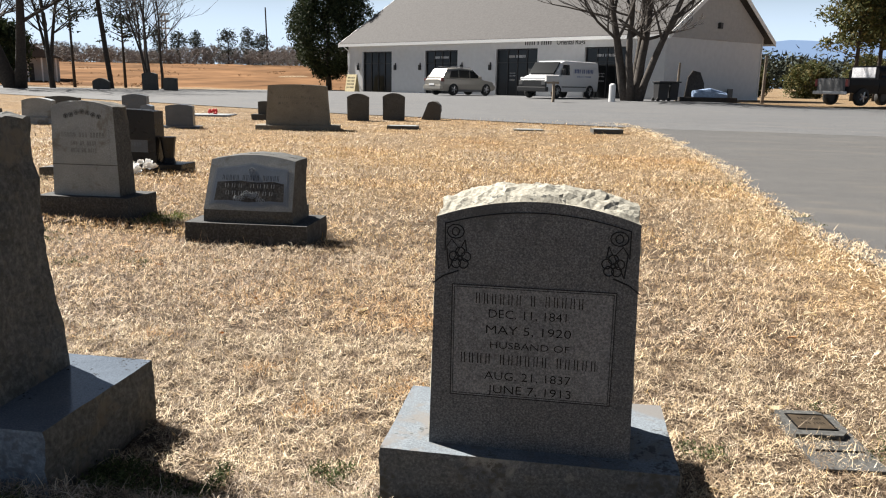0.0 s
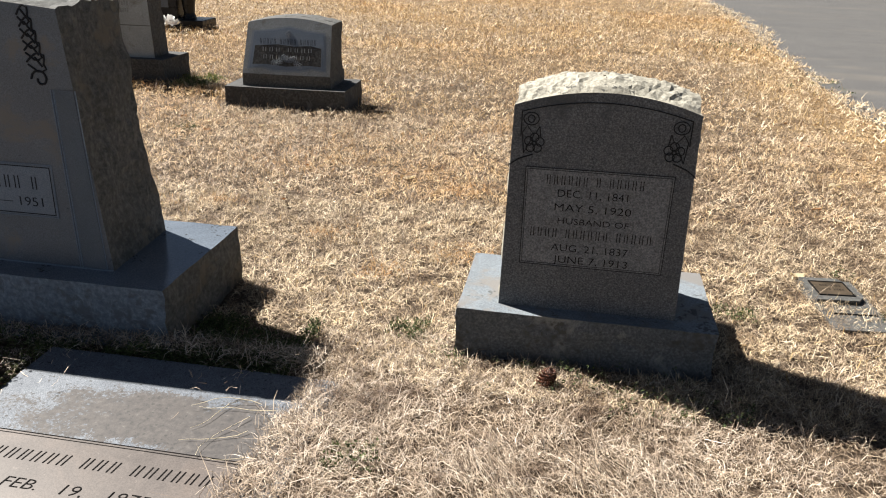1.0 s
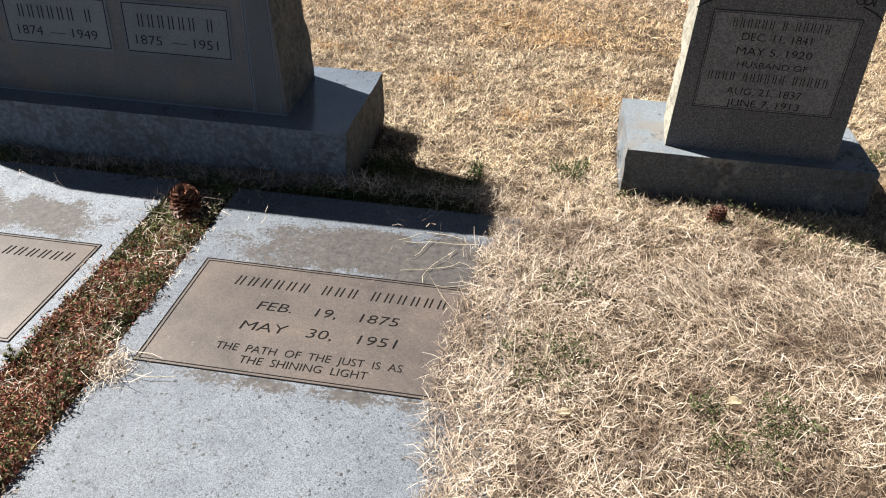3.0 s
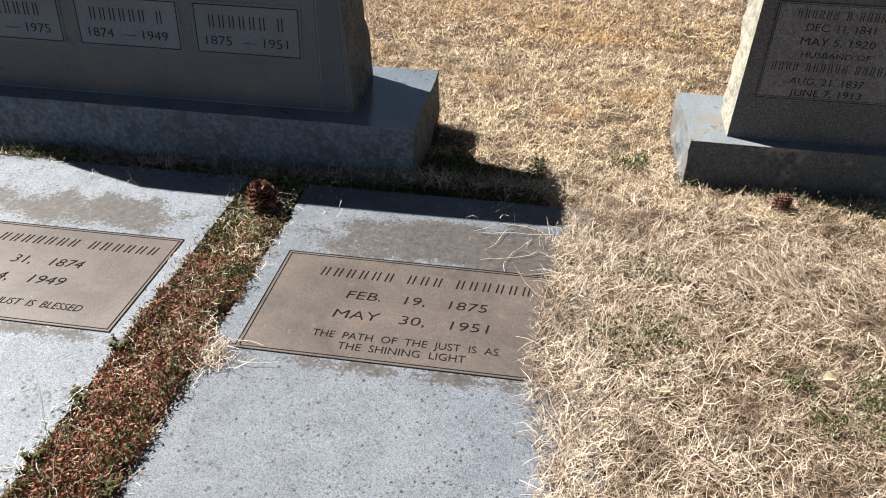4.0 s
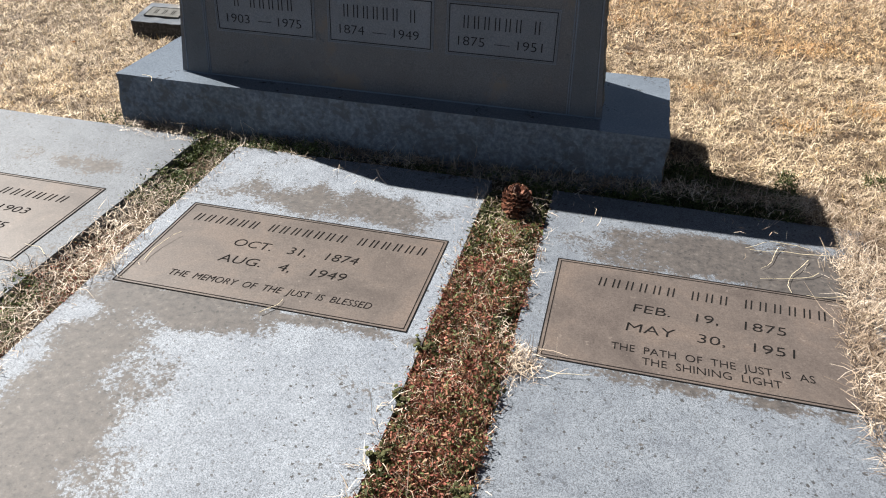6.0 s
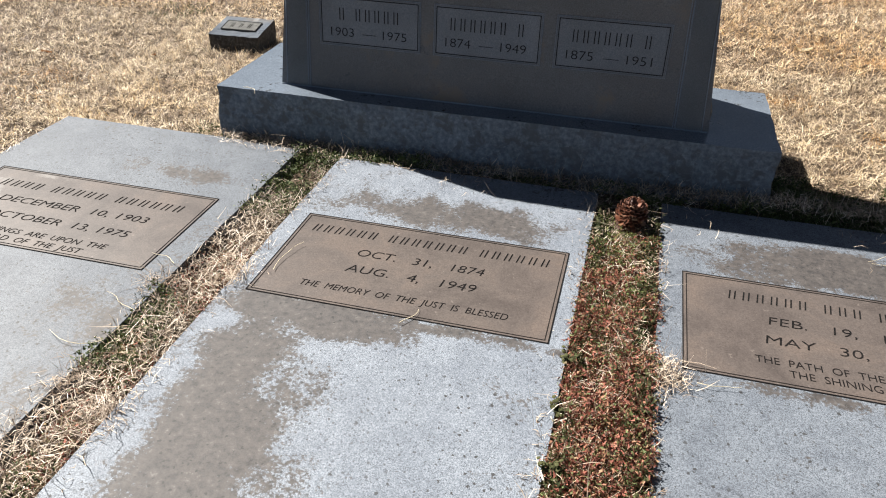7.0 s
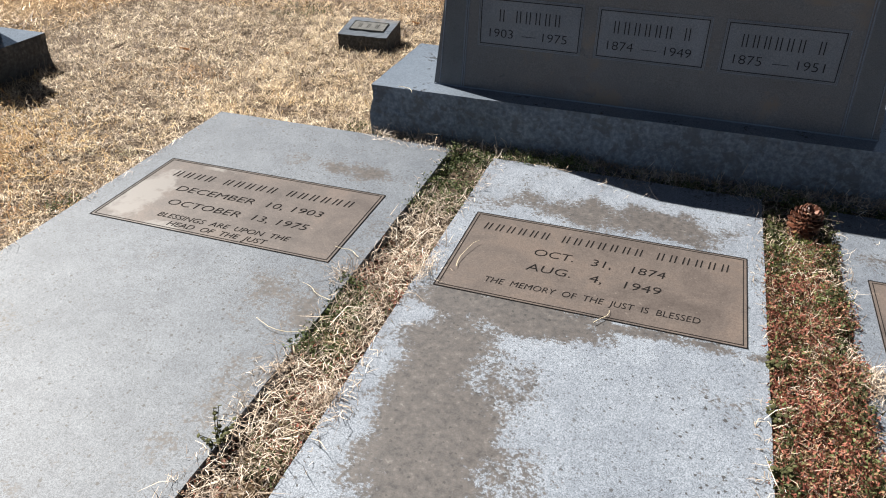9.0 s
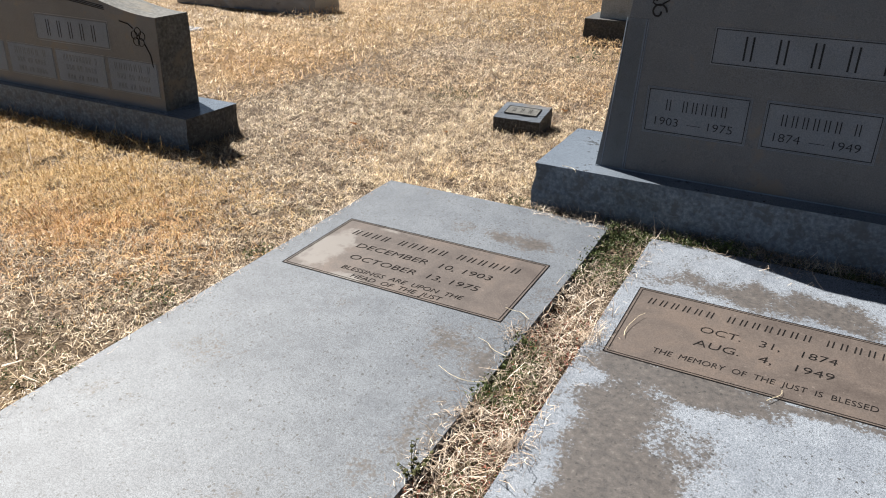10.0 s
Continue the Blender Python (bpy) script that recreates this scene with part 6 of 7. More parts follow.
def black_monument():
    x, y = out(-4.0, 10.0)
    t = thing("monument", pose(x, y, gz(x, y), 0, 0, 2), "polished black granite monument with a vase block at its end", "gravestone", "gravestones")
    part("base", box(bmesh.new(), -0.75, 0.62, -0.20, 0.22, -0.05, 0.13, 0.012), M_POLISHED, t)
    pts = stone_outline(0.86, 0.86, 0.13, 0.80, 0.82, 12, 5)
    part("die", moved(die(bmesh.new(), pts, -0.12, 0.12, 0, 0.13, 0.0, 2), Matrix.Translation((-0.18, 0, 0))), [M_POLISHED, M_POLISHED], t)
    v = part("vase", tube(bmesh.new(), [(0.36, 0, 0.13), (0.36, 0, 0.20), (0.36, 0, 0.44), (0.36, 0, 0.47)], [0.09, 0.07, 0.10, 0.11], 12), M_POLISHED, t)
    m = on_face(-0.12, 0, 0.13, 0.0015)
    p = part("inscription_panel", moved(box(bmesh.new(), -0.42, 0.14, 0.14, 0.30, -0.001, 0.0005), m), M_HDIE, t)
    bars("name_line", (5, 5), 0.4, 0.05, (-0.14, 0.24), m @ Matrix.Translation((0, 0, 0.001)), p, M_HPANEL)


black_monument()


def flower_bunch():
    x, y = out(-3.75, 9.35)
    t = thing("flower_bunch", pose(x, y, gz(x, y)) @ Matrix.Diagonal((1.35, 1.35, 1.35, 1)), "bunch of white silk flowers lying on the grass", "flowers")
    rng = random.Random(5)
    for k in range(11):
        bm = bmesh.new()
        cx, cy, cz = rng.uniform(-0.12, 0.12), rng.uniform(-0.08, 0.08), 0.05 + rng.uniform(0, 0.11)
        for j in range(9):
            a, e = rng.uniform(0, 6.3), rng.uniform(-0.2, 1.3)
            d = Vector((math.cos(a) * math.cos(e), math.sin(a) * math.cos(e), math.sin(e)))
            s = d.orthogonal().normalized() * 0.022
            c = Vector((cx, cy, cz))
            vs = [bm.verts.new(p) for p in (c, c + d * 0.028 + s, c + d * 0.05, c + d * 0.028 - s)]
            bm.faces.new(vs)
        part("bloom", bm, M_PETAL, t)


flower_bunch()

simple_stone(-3.52, 18.3, 1.50, 1.05, 0.40, "large tan rough-textured family stone tapering on a low base", M_TAN, (1.95, 0.7), 0.03, 0.14, 4, None, 0.012, 2, base_h=0.10)
simple_stone(-5.07, 21.5, 0.36, 0.52, 0.2, "small dark stone on a base", M_OLD, (0.7, 0.4), 0.02)
simple_stone(-2.50, 21.9, 0.60, 0.76, 0.16, "old dark round-topped headstone", M_OLD, None, 0.10, -0.02, 0)
simple_stone(-1.50, 22.2, 0.62, 0.78, 0.16, "old dark round-topped headstone", M_OLD, None, 0.10, -0.02, 0)
simple_stone(-0.42, 22.8, 0.55, 0.56, 0.2, "tilted broken dark headstone", M_OLD, None, 0.09, 0.16, -12, None, 0.03, 0, 4, tilt=14)
simple_stone(-9.9, 18.6, 0.72, 0.62, 0.3, "grey rounded headstone on a base", M_PALEFACE, (1.0, 0.45), 0.06, 0.05, 8)
simple_stone(-11.0, 22.0, 0.9, 0.55, 0.3, "dark low monument on wide base", M_OLD, (1.2, 0.5), 0.05, 0.0, 8)
simple_stone(-10.3, 21.0, 0.62, 0.45, 0.3, "grey headstone on base", M_PALEFACE, (0.8, 0.45), 0.05, 0.0, 8)
simple_stone(-7.9, 19.5, 0.60, 0.72, 0.25, "grey granite headstone with shallow arched top", M_HDIE, None, 0.05, 0.0, 6)
simple_stone(-7.3, 15.3, 0.62, 0.50, 0.25, "mid-grey granite headstone seen edge on", M_HDIE, (0.8, 0.5), 0.04, 0.0, -14)
simple_stone(-6.26, 18.0, 0.62, 0.55, 0.25, "grey granite headstone on a thin base", M_HDIE, (0.95, 0.45), 0.04, 0.0, 8, base_h=0.05)
simple_stone(-7.1, 18.2, 0.26, 0.52, 0.2, "narrow pale marble stone", M_HPANEL, None, 0.03, 0.0, 0)
simple_stone(-13.3, 22.0, 0.5, 0.5, 0.25, "grey headstone at the lawn's edge", M_OLD, (0.8, 0.4), 0.03, 0.0, 0)
simple_stone(-18.3, 47.6, 0.9, 1.1, 0.3, "dark headstone beyond the road", M_OLD, None, 0.1, 0.0, 0)
simple_stone(-16.9, 47.2, 0.8, 0.8, 0.3, "dark square headstone beyond the road", M_OLD, None, 0.03, 0.0, 0)
simple_stone(-21.6, 48.2, 1.0, 0.7, 0.3, "dark low headstone beyond the road", M_OLD, None, 0.2, 0.0, 0)
simple_stone(-4.72, 9.2, 0.34, 0.16, 0.3, "small low dark footstone", M_OLD, None, 0.01, 0.0, 0)


def flat_stone(u, v, w, d, h, label, material, turn=0.0):
    x, y = out(u, v)
    t = thing("flat_marker", pose(x, y, gz(x, y), 0, 0, 9.2 + turn), label, "grave marker", "gravestones")
    part("stone", rough_box(bmesh.new(), -w / 2, w / 2, -d / 2, d / 2, -0.05, h, 0.07, 0.01, seed=u), material, t)
    part("face", box(bmesh.new(), -w / 2 + 0.06, w / 2 - 0.06, -d / 2 + 0.05, d / 2 - 0.05, h - 0.005, h + 0.003), M_PALEFACE, t)


flat_stone(-1.05, 19.0, 0.78, 0.5, 0.08, "low flat stone with dark rim in grass", M_OLD)
flat_stone(2.1, 19.2, 0.75, 0.45, 0.03, "flush pale stone marker in the grass", M_TAN)
flat_stone(3.95, 18.6, 0.72, 0.45, 0.11, "low dark stone marker near the lane", M_OLD)
flat_stone(-2.6, 22.5, 0.3, 0.3, 0.06, "small pale footstone in the lawn", M_TAN)
flat_stone(-7.07, 23.0, 1.3, 1.1, 0.04, "pale flush grave slab", M_HPANEL)
x, y = out(-7.0, 23.0)
t = thing("flower_spray", pose(x, y, gz(x, y) + 0.04), "small spray of red silk flowers on a slab", "flowers")
bm = bmesh.new()
rr = random.Random(3)
for k in range(14):
    c = Vector((rr.uniform(-0.16, 0.16), rr.uniform(-0.08, 0.08), rr.uniform(0.02, 0.14)))
    bmesh.ops.create_icosphere(bm, subdivisions=1, radius=0.045, matrix=Matrix.Translation(c))
part("bloom_cluster", bm, plain("red_petals", (0.5, 0.03, 0.03), 0.7), t)
# a pair of stones left of the path's end
t = thing("monument", pose(-7.75, 6.35, -0.03, 0, 0, 1), "wide dark granite monument base on the lawn", "gravestone", "gravestones")
part("base", rough_box(bmesh.new(), -1.0, 0.95, 0.0, 0.45, -0.05, 0.17, 0.07, 0.01, seed=12), M_HBASE, t)
part("die", die(bmesh.new(), stone_outline(1.5, 1.45, 0.17, 0.75, 0.82, 16, 7), 0.08, 0.36, 0.02, 0.17, 0.01, 4), [M_HDIE, M_HROUGH], t)
flat_stone(-7.25, 5.4, 0.62, 0.35, 0.015, "flush pale stone marker in dry grass", M_HPANEL, -9)


# ---- small things on the lawn ----
def pine_cone(x, y, z, size, turn, label):
    t = thing("pine_cone", pose(x, y, z, 24, 0, turn), label, "pine cone", "pine cones")
    bm = bmesh.new()
    tube(bm, [(0, 0, -0.5 * size), (0, 0, -0.25 * size), (0, 0, 0.25 * size), (0, 0, 0.55 * size)], [0.08 * size, 0.24 * size, 0.2 * size, 0.04 * size], 9)
    part("core", bm, M_CONE, t)
    bm = bmesh.new()
    n = 120
    rr = random.Random(int(size * 1000))
    for k in range(n):
        f = k / n
        a = k * 2.39996
        o = Vector((0, 0, (-0.48 + 0.98 * f) * size))
        r = size * (0.10 + 0.42 * math.sin(math.pi * (0.16 + 0.78 * f)) ** 0.75) * rr.uniform(0.92, 1.06)
        rise = -0.35 + 1.35 * f
        d = Vector((math.cos(a), math.sin(a), rise)).normalized()
        s = Vector((-math.sin(a), math.cos(a), 0))
        up = s.cross(d) * -1
        w = size * 0.085
        tip = o + d * r
        back = o + d * r * 0.35
        vs = [bm.verts.new(p) for p in (back - s * w * 0.35, back + s * w * 0.35, tip - d * w * 0.5 + s * w, tip + s * w * 0.5 + up * w * 0.35, tip - s * w * 0.5 + up * w * 0.35, tip - d * w * 0.5 - s * w)]
        lo = [bm.verts.new(v.co - up * size * 0.035) for v in vs]
        bm.faces.new(vs)
        bm.faces.new(lo[::-1])
        for i in range(6):
            bm.faces.new((vs[i], lo[i], lo[(i + 1) % 6], vs[(i + 1) % 6]))
    bmesh.ops.recalc_face_normals(bm, faces=bm.faces[:])
    ob = part("cone_body", bm, M_CONE, t, "open woody scales")
    ob["kind"] = "stuff"


pine_cone(-1.213, 2.105, 0.082, 0.098, 20, "open brown pine cone standing between the slabs")
pine_cone(0.425, 2.385, 0.072, 0.056, 80, "small open brown pine cone on the grass")


def dead_leaf(x, y, size, turn, material, z=0.035):
    bm = bmesh.new()
    n = 5
    rows = []
    for i in range(n + 1):
        f = i / n
        w = 0.32 * math.sin(math.pi * (0.08 + 0.88 * f)) * size
        zz = 0.18 * size * math.sin(3 * f + turn)
        rows.append([bm.verts.new(((f - 0.5) * size, s * w, zz + abs(s) * 0.12 * size)) for s in (-1, 0, 1)])
    for a, b in zip(rows, rows[1:]):
        for j in range(2):
            bm.faces.new((a[j], a[j + 1], b[j + 1], b[j]))
    bmesh.ops.solidify(bm, geom=bm.faces[:], thickness=0.0008)
    ob = link("dead_leaf", bm, material, None)
    ob.matrix_basis = pose(x, y, gz(x, y) + z, 0, 0, turn * 57)
    tagged(ob, "curled dry fallen leaf lying on the dead grass", "leaf", "fallen leaves")


rl = random.Random(17)
for k in range(46):
    lx, ly = rl.uniform(-4.6, 2.2), rl.uniform(2.6, 7.5)
    if -2.9 < lx < -0.7 and ly < 3.0 or 0.05 < lx < 1.0 and ly < 3.0:
        continue
    dead_leaf(lx, ly, rl.uniform(0.03, 0.075), rl.uniform(0, 6), M_LEAF if rl.random() < 0.6 else M_PALELEAF, 0.03)
for lx, ly, s, a in ((0.78, 2.39, 0.045, 1.2), (-0.03, 1.45, 0.035, 0.4), (-0.42, 4.3, 0.085, 2.9), (0.30, 3.3, 0.05, 2.0), (0.9, 1.7, 0.035, 1.0), (-2.36, 1.15, 0.045, 0.7), (-1.25, 1.93, 0.03, 2.2), (0.35, 1.55, 0.04, 0.3)):
    dead_leaf(lx, ly, s, a, M_PALELEAF, 0.024)


def runner(points, r, material):
    bm = bmesh.new()
    tube(bm, points, [r * (1 - 0.6 * i / len(points)) for i in range(len(points))], 5)
    ob = link("grass_runner", bm, material, None)
    tagged(ob, "pale dry grass runner lying over the slab", "grass runner", "grass runners")


rn = random.Random(23)
for x0, y0, a, L in ((-0.42, 2.12, 3.6, 0.16), (-0.36, 2.06, 4.0, 0.2), (-0.30, 2.10, 3.3, 0.22), (-0.34, 2.0, 4.3, 0.18), (-0.28, 1.9, 3.0, 0.12), (-0.35, 2.12, 2.8, 0.2), (-1.30, 1.2, 0.4, 0.14), (-1.02, 1.40, 5.8, 0.1), (-2.44, 1.5, 2.9, 0.1), (-2.42, 1.15, 3.5, 0.16), (-2.42, 1.28, 2.7, 0.12), (-2.16, 1.55, 1.9, 0.16), (-1.75, 1.42, 1.2, 0.08), (-2.66, 2.36, 0.4, 0.1)):
    pts, p, aa = [], Vector((x0, y0, 0.05)), a
    for k in range(7):
        pts.append(p.copy())
        aa += rn.uniform(-0.45, 0.45)
        p = p + Vector((math.cos(aa), math.sin(aa), rn.uniform(-0.1, 0.12))) * L / 6
        p.z = max(0.0455, p.z)
    if x0 == -2.66:
        pts = [q + Vector((0, 0.02, 0.185)) for q in pts]
    runner(pts, 0.0010, M_PALELEAF)


# ---- turf ----
def blades(name, x, y, z, rng, length, width, material, flat=0.35, label="", lie=None, segs=2, curl=0.7):
    """Bent strips: roots at x, y, z; mean length and width in metres; flat: how low they lie; curl: how crooked they run."""
    n = len(x)
    L = length * rng.lognormal(0, 0.42, n)
    az = rng.uniform(0, 2 * math.pi, n) if lie is None else lie + rng.normal(0, 0.45, n)
    e0 = np.abs(rng.normal(flat, 0.4, n)) + 0.05
    w = width * rng.uniform(0.55, 1.35, n)
    P = np.stack([x, y, z], -1)
    rows = []
    for k in range(segs + 1):
        ww = w * (1.0, 0.85, 0.3)[k] if segs == 2 else w * (1.0, 0.35)[k]
        d = np.stack([-np.sin(az), np.cos(az), rng.normal(0, 0.3, n)], -1)
        rows.append(np.stack([P - d * ww[:, None] / 2, P + d * ww[:, None] / 2], 1))
        step = L / segs
        P = P + np.stack([np.cos(az) * np.cos(e0) * step, np.sin(az) * np.cos(e0) * step, np.sin(e0) * step], -1)
        az = az + rng.normal(0, curl, n)
        e0 = np.clip(e0 + rng.normal(-0.45, 0.5, n), -0.7, 1.2)
        P[:, 2] = np.maximum(P[:, 2], z - 0.004)
    q = 2 * segs + 2
    V = np.stack(rows, 1).reshape(-1, 3)
    i = np.arange(n)[:, None] * q
    F = np.concatenate([i + np.array([[2 * k, 2 * k + 1, 2 * k + 3, 2 * k + 2]]) for k in range(segs)], 0)
    ob = raw_mesh(name, V, F, material)
    return tagged(ob, label, "grass", kind="stuff")


def patchy(x, y, scale, seed):
    """Soft value noise on a lattice, for thick and thin places in the turf."""
    rng = np.random.default_rng(seed)
    g = rng.uniform(0, 1, (64, 64))
    u, v = (x * scale) % 63, (y * scale) % 63
    i, j = u.astype(int), v.astype(int)
    a, b = u - i, v - j
    a, b = a * a * (3 - 2 * a), b * b * (3 - 2 * b)
    return g[i, j] * (1 - a) * (1 - b) + g[i + 1, j] * a * (1 - b) + g[i, j + 1] * (1 - a) * b + g[i + 1, j + 1] * a * b


BLOCKS = ((-2.79, -0.76, 2.36, 2.96), (0.12, 0.925, 2.49, 2.97), (-3.405, -3.125, 3.38, 3.61), (-6.67, -4.57, 2.25, 2.65), (-2.16, -1.2, 5.72, 6.26), (-3.92, -2.96, 6.40, 6.90))
SLABS = ((-3.435, -2.425, 0.22, 2.335), (-2.255, -1.325, 0.22, 2.275), (-1.115, -0.285, 0.22, 2.285))
GAPS = ((-2.425, -2.255, 0.22, 2.36), (-1.325, -1.120, 0.22, 2.36))
SHADY = ((-2.8, -0.32, 2.27, 2.42), (-0.80, -0.36, 2.30, 2.62))      # weedy ground; straw is thinned here to deepen the monument's shadow


def inside(x, y, rects, grow=0.0):
    k = np.zeros(len(x), bool)
    for a, b, c, d in rects:
        k |= (x > a - grow) & (x < b + grow) & (y > c - grow) & (y < d + grow)
    return k


def lane_edge(y):
    return np.interp(y, [-12, 6, 9.5, 11, 12.7, 15, 18, 20, 23], [2.5, 2.72, 2.75, 2.78, 2.82, 2.86, 2.78, 2.6, 2.2])


def turf(name, n, x0, x1, y0, y1, length, width, seed, flat, label, material, power=1.0, thin=0.0, clump=0.0, segs=2, relief=0.02):
    """Grass over a stretch of lawn. thin: broad thick and thin places; clump: how far it stands in small tufts with gaps between."""
    rng = np.random.default_rng(seed)
    x = rng.uniform(x0, x1, n)
    y = y0 + (y1 - y0) * rng.uniform(0, 1, n) ** power
    wob = 0.05 * (patchy(x, y, 9.0, 1) - 0.5)
    keep = ~inside(x, y, BLOCKS) & ~inside(x + wob, y + wob, SLABS) & (x < lane_edge(y) - 0.05 + 0.35 * (patchy(x, y, 3.0, 9) - 0.3))
    keep &= ~inside(x, y, GAPS[:1]) | (rng.uniform(0, 1, n) < 0.7)
    keep &= ~inside(x, y, GAPS[1:]) | (rng.uniform(0, 1, n) < 0.22)
    keep &= ~inside(x, y, SHADY) | (rng.uniform(0, 1, n) < 0.45)
    if thin:
        keep &= patchy(x, y, 5.0 if thin < 0.5 else 1.3, seed + 5) > thin * rng.uniform(0, 1, n)
    # thin out towards the open sides, so that no stretch ends in a line
    for room in ((x1 - x) if x1 > 1.5 else None, (x - x0) if x0 < -5 else None, (y - y0) if y0 < 0.6 else None):
        if room is not None:
            keep &= room > 0.6 * rng.uniform(0, 1, n)
    tuft = 0.55 * patchy(x, y, 21.0, 3) + 0.45 * patchy(x + 0.4 * y, y - 0.3 * x, 38.0, 4)
    if clump:
        keep &= tuft > clump * rng.uniform(0.35, 1.0, n)
    x, y, tuft = x[keep], y[keep], tuft[keep]
    z = ground_z(x, y)
    z = np.where((x > -0.40) & (x < 0.1) & (y < 2.30), np.maximum(z, 0.045), z)
    z = np.maximum(z, np.where(inside(x, y, GAPS), 0.022, 0.0)) + relief * tuft * rng.uniform(0.3, 1.0, len(x))
    return blades(name, x, y, z, rng, length, width, material, flat, label, segs=segs)


STRAW_LABEL = "matted pale straw-coloured dead grass"
GOLD_LABEL = "short golden-brown dry grass among the dead turf"
turf("dead_grass", 120000, -0.42, 2.0, 0.3, 2.6, 0.024, 0.0017, 71, 0.15, "flat brown thatch under the dead grass", M_THATCH, 1.0, 0, 0.45, 1, 0.012)
turf("dead_grass", 130000, -3.7, 2.0, 2.3, 3.9, 0.027, 0.0021, 72, 0.15, "flat brown thatch under the dead grass", M_THATCH, 1.0, 0, 0.45, 1, 0.012)
turf("dead_grass", 60000, -5.2, -3.42, 0.35, 3.9, 0.028, 0.0021, 73, 0.15, "flat brown thatch under the dead grass", M_THATCH, 1.0, 0, 0.45, 1, 0.012)
turf("dead_grass", 80000, -5.2, 2.5, 3.9, 5.8, 0.034, 0.0030, 74, 0.15, "flat brown thatch under the dead grass", M_THATCH, 1.0, 0, 0.4, 1, 0.012)
turf("dead_grass", 160000, -0.42, 2.0, 0.3, 2.6, 0.025, 0.0012, 1, 0.34, STRAW_LABEL, M_STRAWN, 1.0, 0.2, 0.62, 2, 0.026)
turf("dead_grass", 165000, -3.7, 2.0, 2.3, 3.9, 0.027, 0.0016, 62, 0.36, STRAW_LABEL, M_PALESTRAW, 1.0, 0.2, 0.60, 2, 0.024)
turf("dead_grass", 70000, -5.2, -3.42, 0.35, 3.9, 0.028, 0.0017, 63, 0.36, STRAW_LABEL, M_PALESTRAW, 1.0, 0.2, 0.60, 2, 0.024)
turf("dead_grass", 5000, -2.46, -1.1, 0.35, 2.3, 0.040, 0.0014, 64, 0.28, STRAW_LABEL, M_STRAWN, 1.0, 0.3)
turf("dead_grass", 105000, -5.2, 2.5, 3.9, 5.8, 0.032, 0.0025, 65, 0.36, STRAW_LABEL, M_STRAW, 1.0, 0.2, 0.55, 2, 0.026)
turf("golden_grass", 26000, -5.0, 2.3, 2.4, 5.8, 0.034, 0.0022, 2, 0.45, GOLD_LABEL, M_GOLD, 1.1, 1.0, 0.7)
turf("dead_grass", 110000, -7.0, 2.8, 5.8, 9.0, 0.032, 0.0042, 3, 0.36, STRAW_LABEL, M_STRAW, 1.1, 0.3, 0.6, 1, 0.03)
turf("golden_grass", 52000, -7.0, 2.8, 5.8, 9.0, 0.032, 0.0038, 4, 0.45, GOLD_LABEL, M_GOLD, 1.1, 1.1, 0.5, 1, 0.03)
turf("dead_grass", 70000, -10.0, 3.5, 9.0, 14.0, 0.036, 0.0068, 13, 0.35, STRAW_LABEL, M_STRAW, 1.2, 0.35, 0, 1)
turf("golden_grass", 50000, -10.0, 3.5, 9.0, 14.0, 0.036, 0.0060, 14, 0.4, GOLD_LABEL, M_GOLD, 1.2, 1.1, 0, 1)
turf("dead_grass", 46000, -16.0, 3.4, 13.0, 24.0, 0.034, 0.011, 5, 0.25, "dry lawn grass further off", M_STRAW, 1.3, 0.4, 0, 1)
turf("golden_grass", 30000, -16.0, 3.4, 12.0, 24.0, 0.034, 0.011, 6, 0.3, "golden-brown lawn grass further off", M_GOLD, 1.3, 1.0, 0, 1)
turf("dead_grass", 80000, -10.0, -5.0, 0.8, 5.8, 0.04, 0.0038, 7, 0.35, STRAW_LABEL, M_STRAW, 1.0, 0.35, 0.6, 1, 0.026)
turf("golden_grass", 12000, -10.0, -5.0, 1.5, 5.8, 0.045, 0.0034, 8, 0.45, GOLD_LABEL, M_GOLD, 1.1, 0.7, 0, 1)


def grass_patch(cx, cy, rx, ry, n, length, width, seed, material, label, lie=None, flat=0.4):
    """A loose patch that thins out towards its edge."""
    rng = np.random.default_rng(seed)
    x, y = cx + rng.normal(0, rx * 0.5, n), cy + rng.normal(0, ry * 0.5, n)
    keep = ~inside(x, y, BLOCKS) & ~inside(x, y, SLABS) & (patchy(x, y, 9.0, seed) > rng.uniform(0.05, 0.6, n))
    x, y = x[keep], y[keep]
    blades("golden_grass", x, y, ground_z(x, y) + 0.012 + 0.016 * patchy(x, y, 21.0, 3), rng, length, width, material, flat, label, lie)


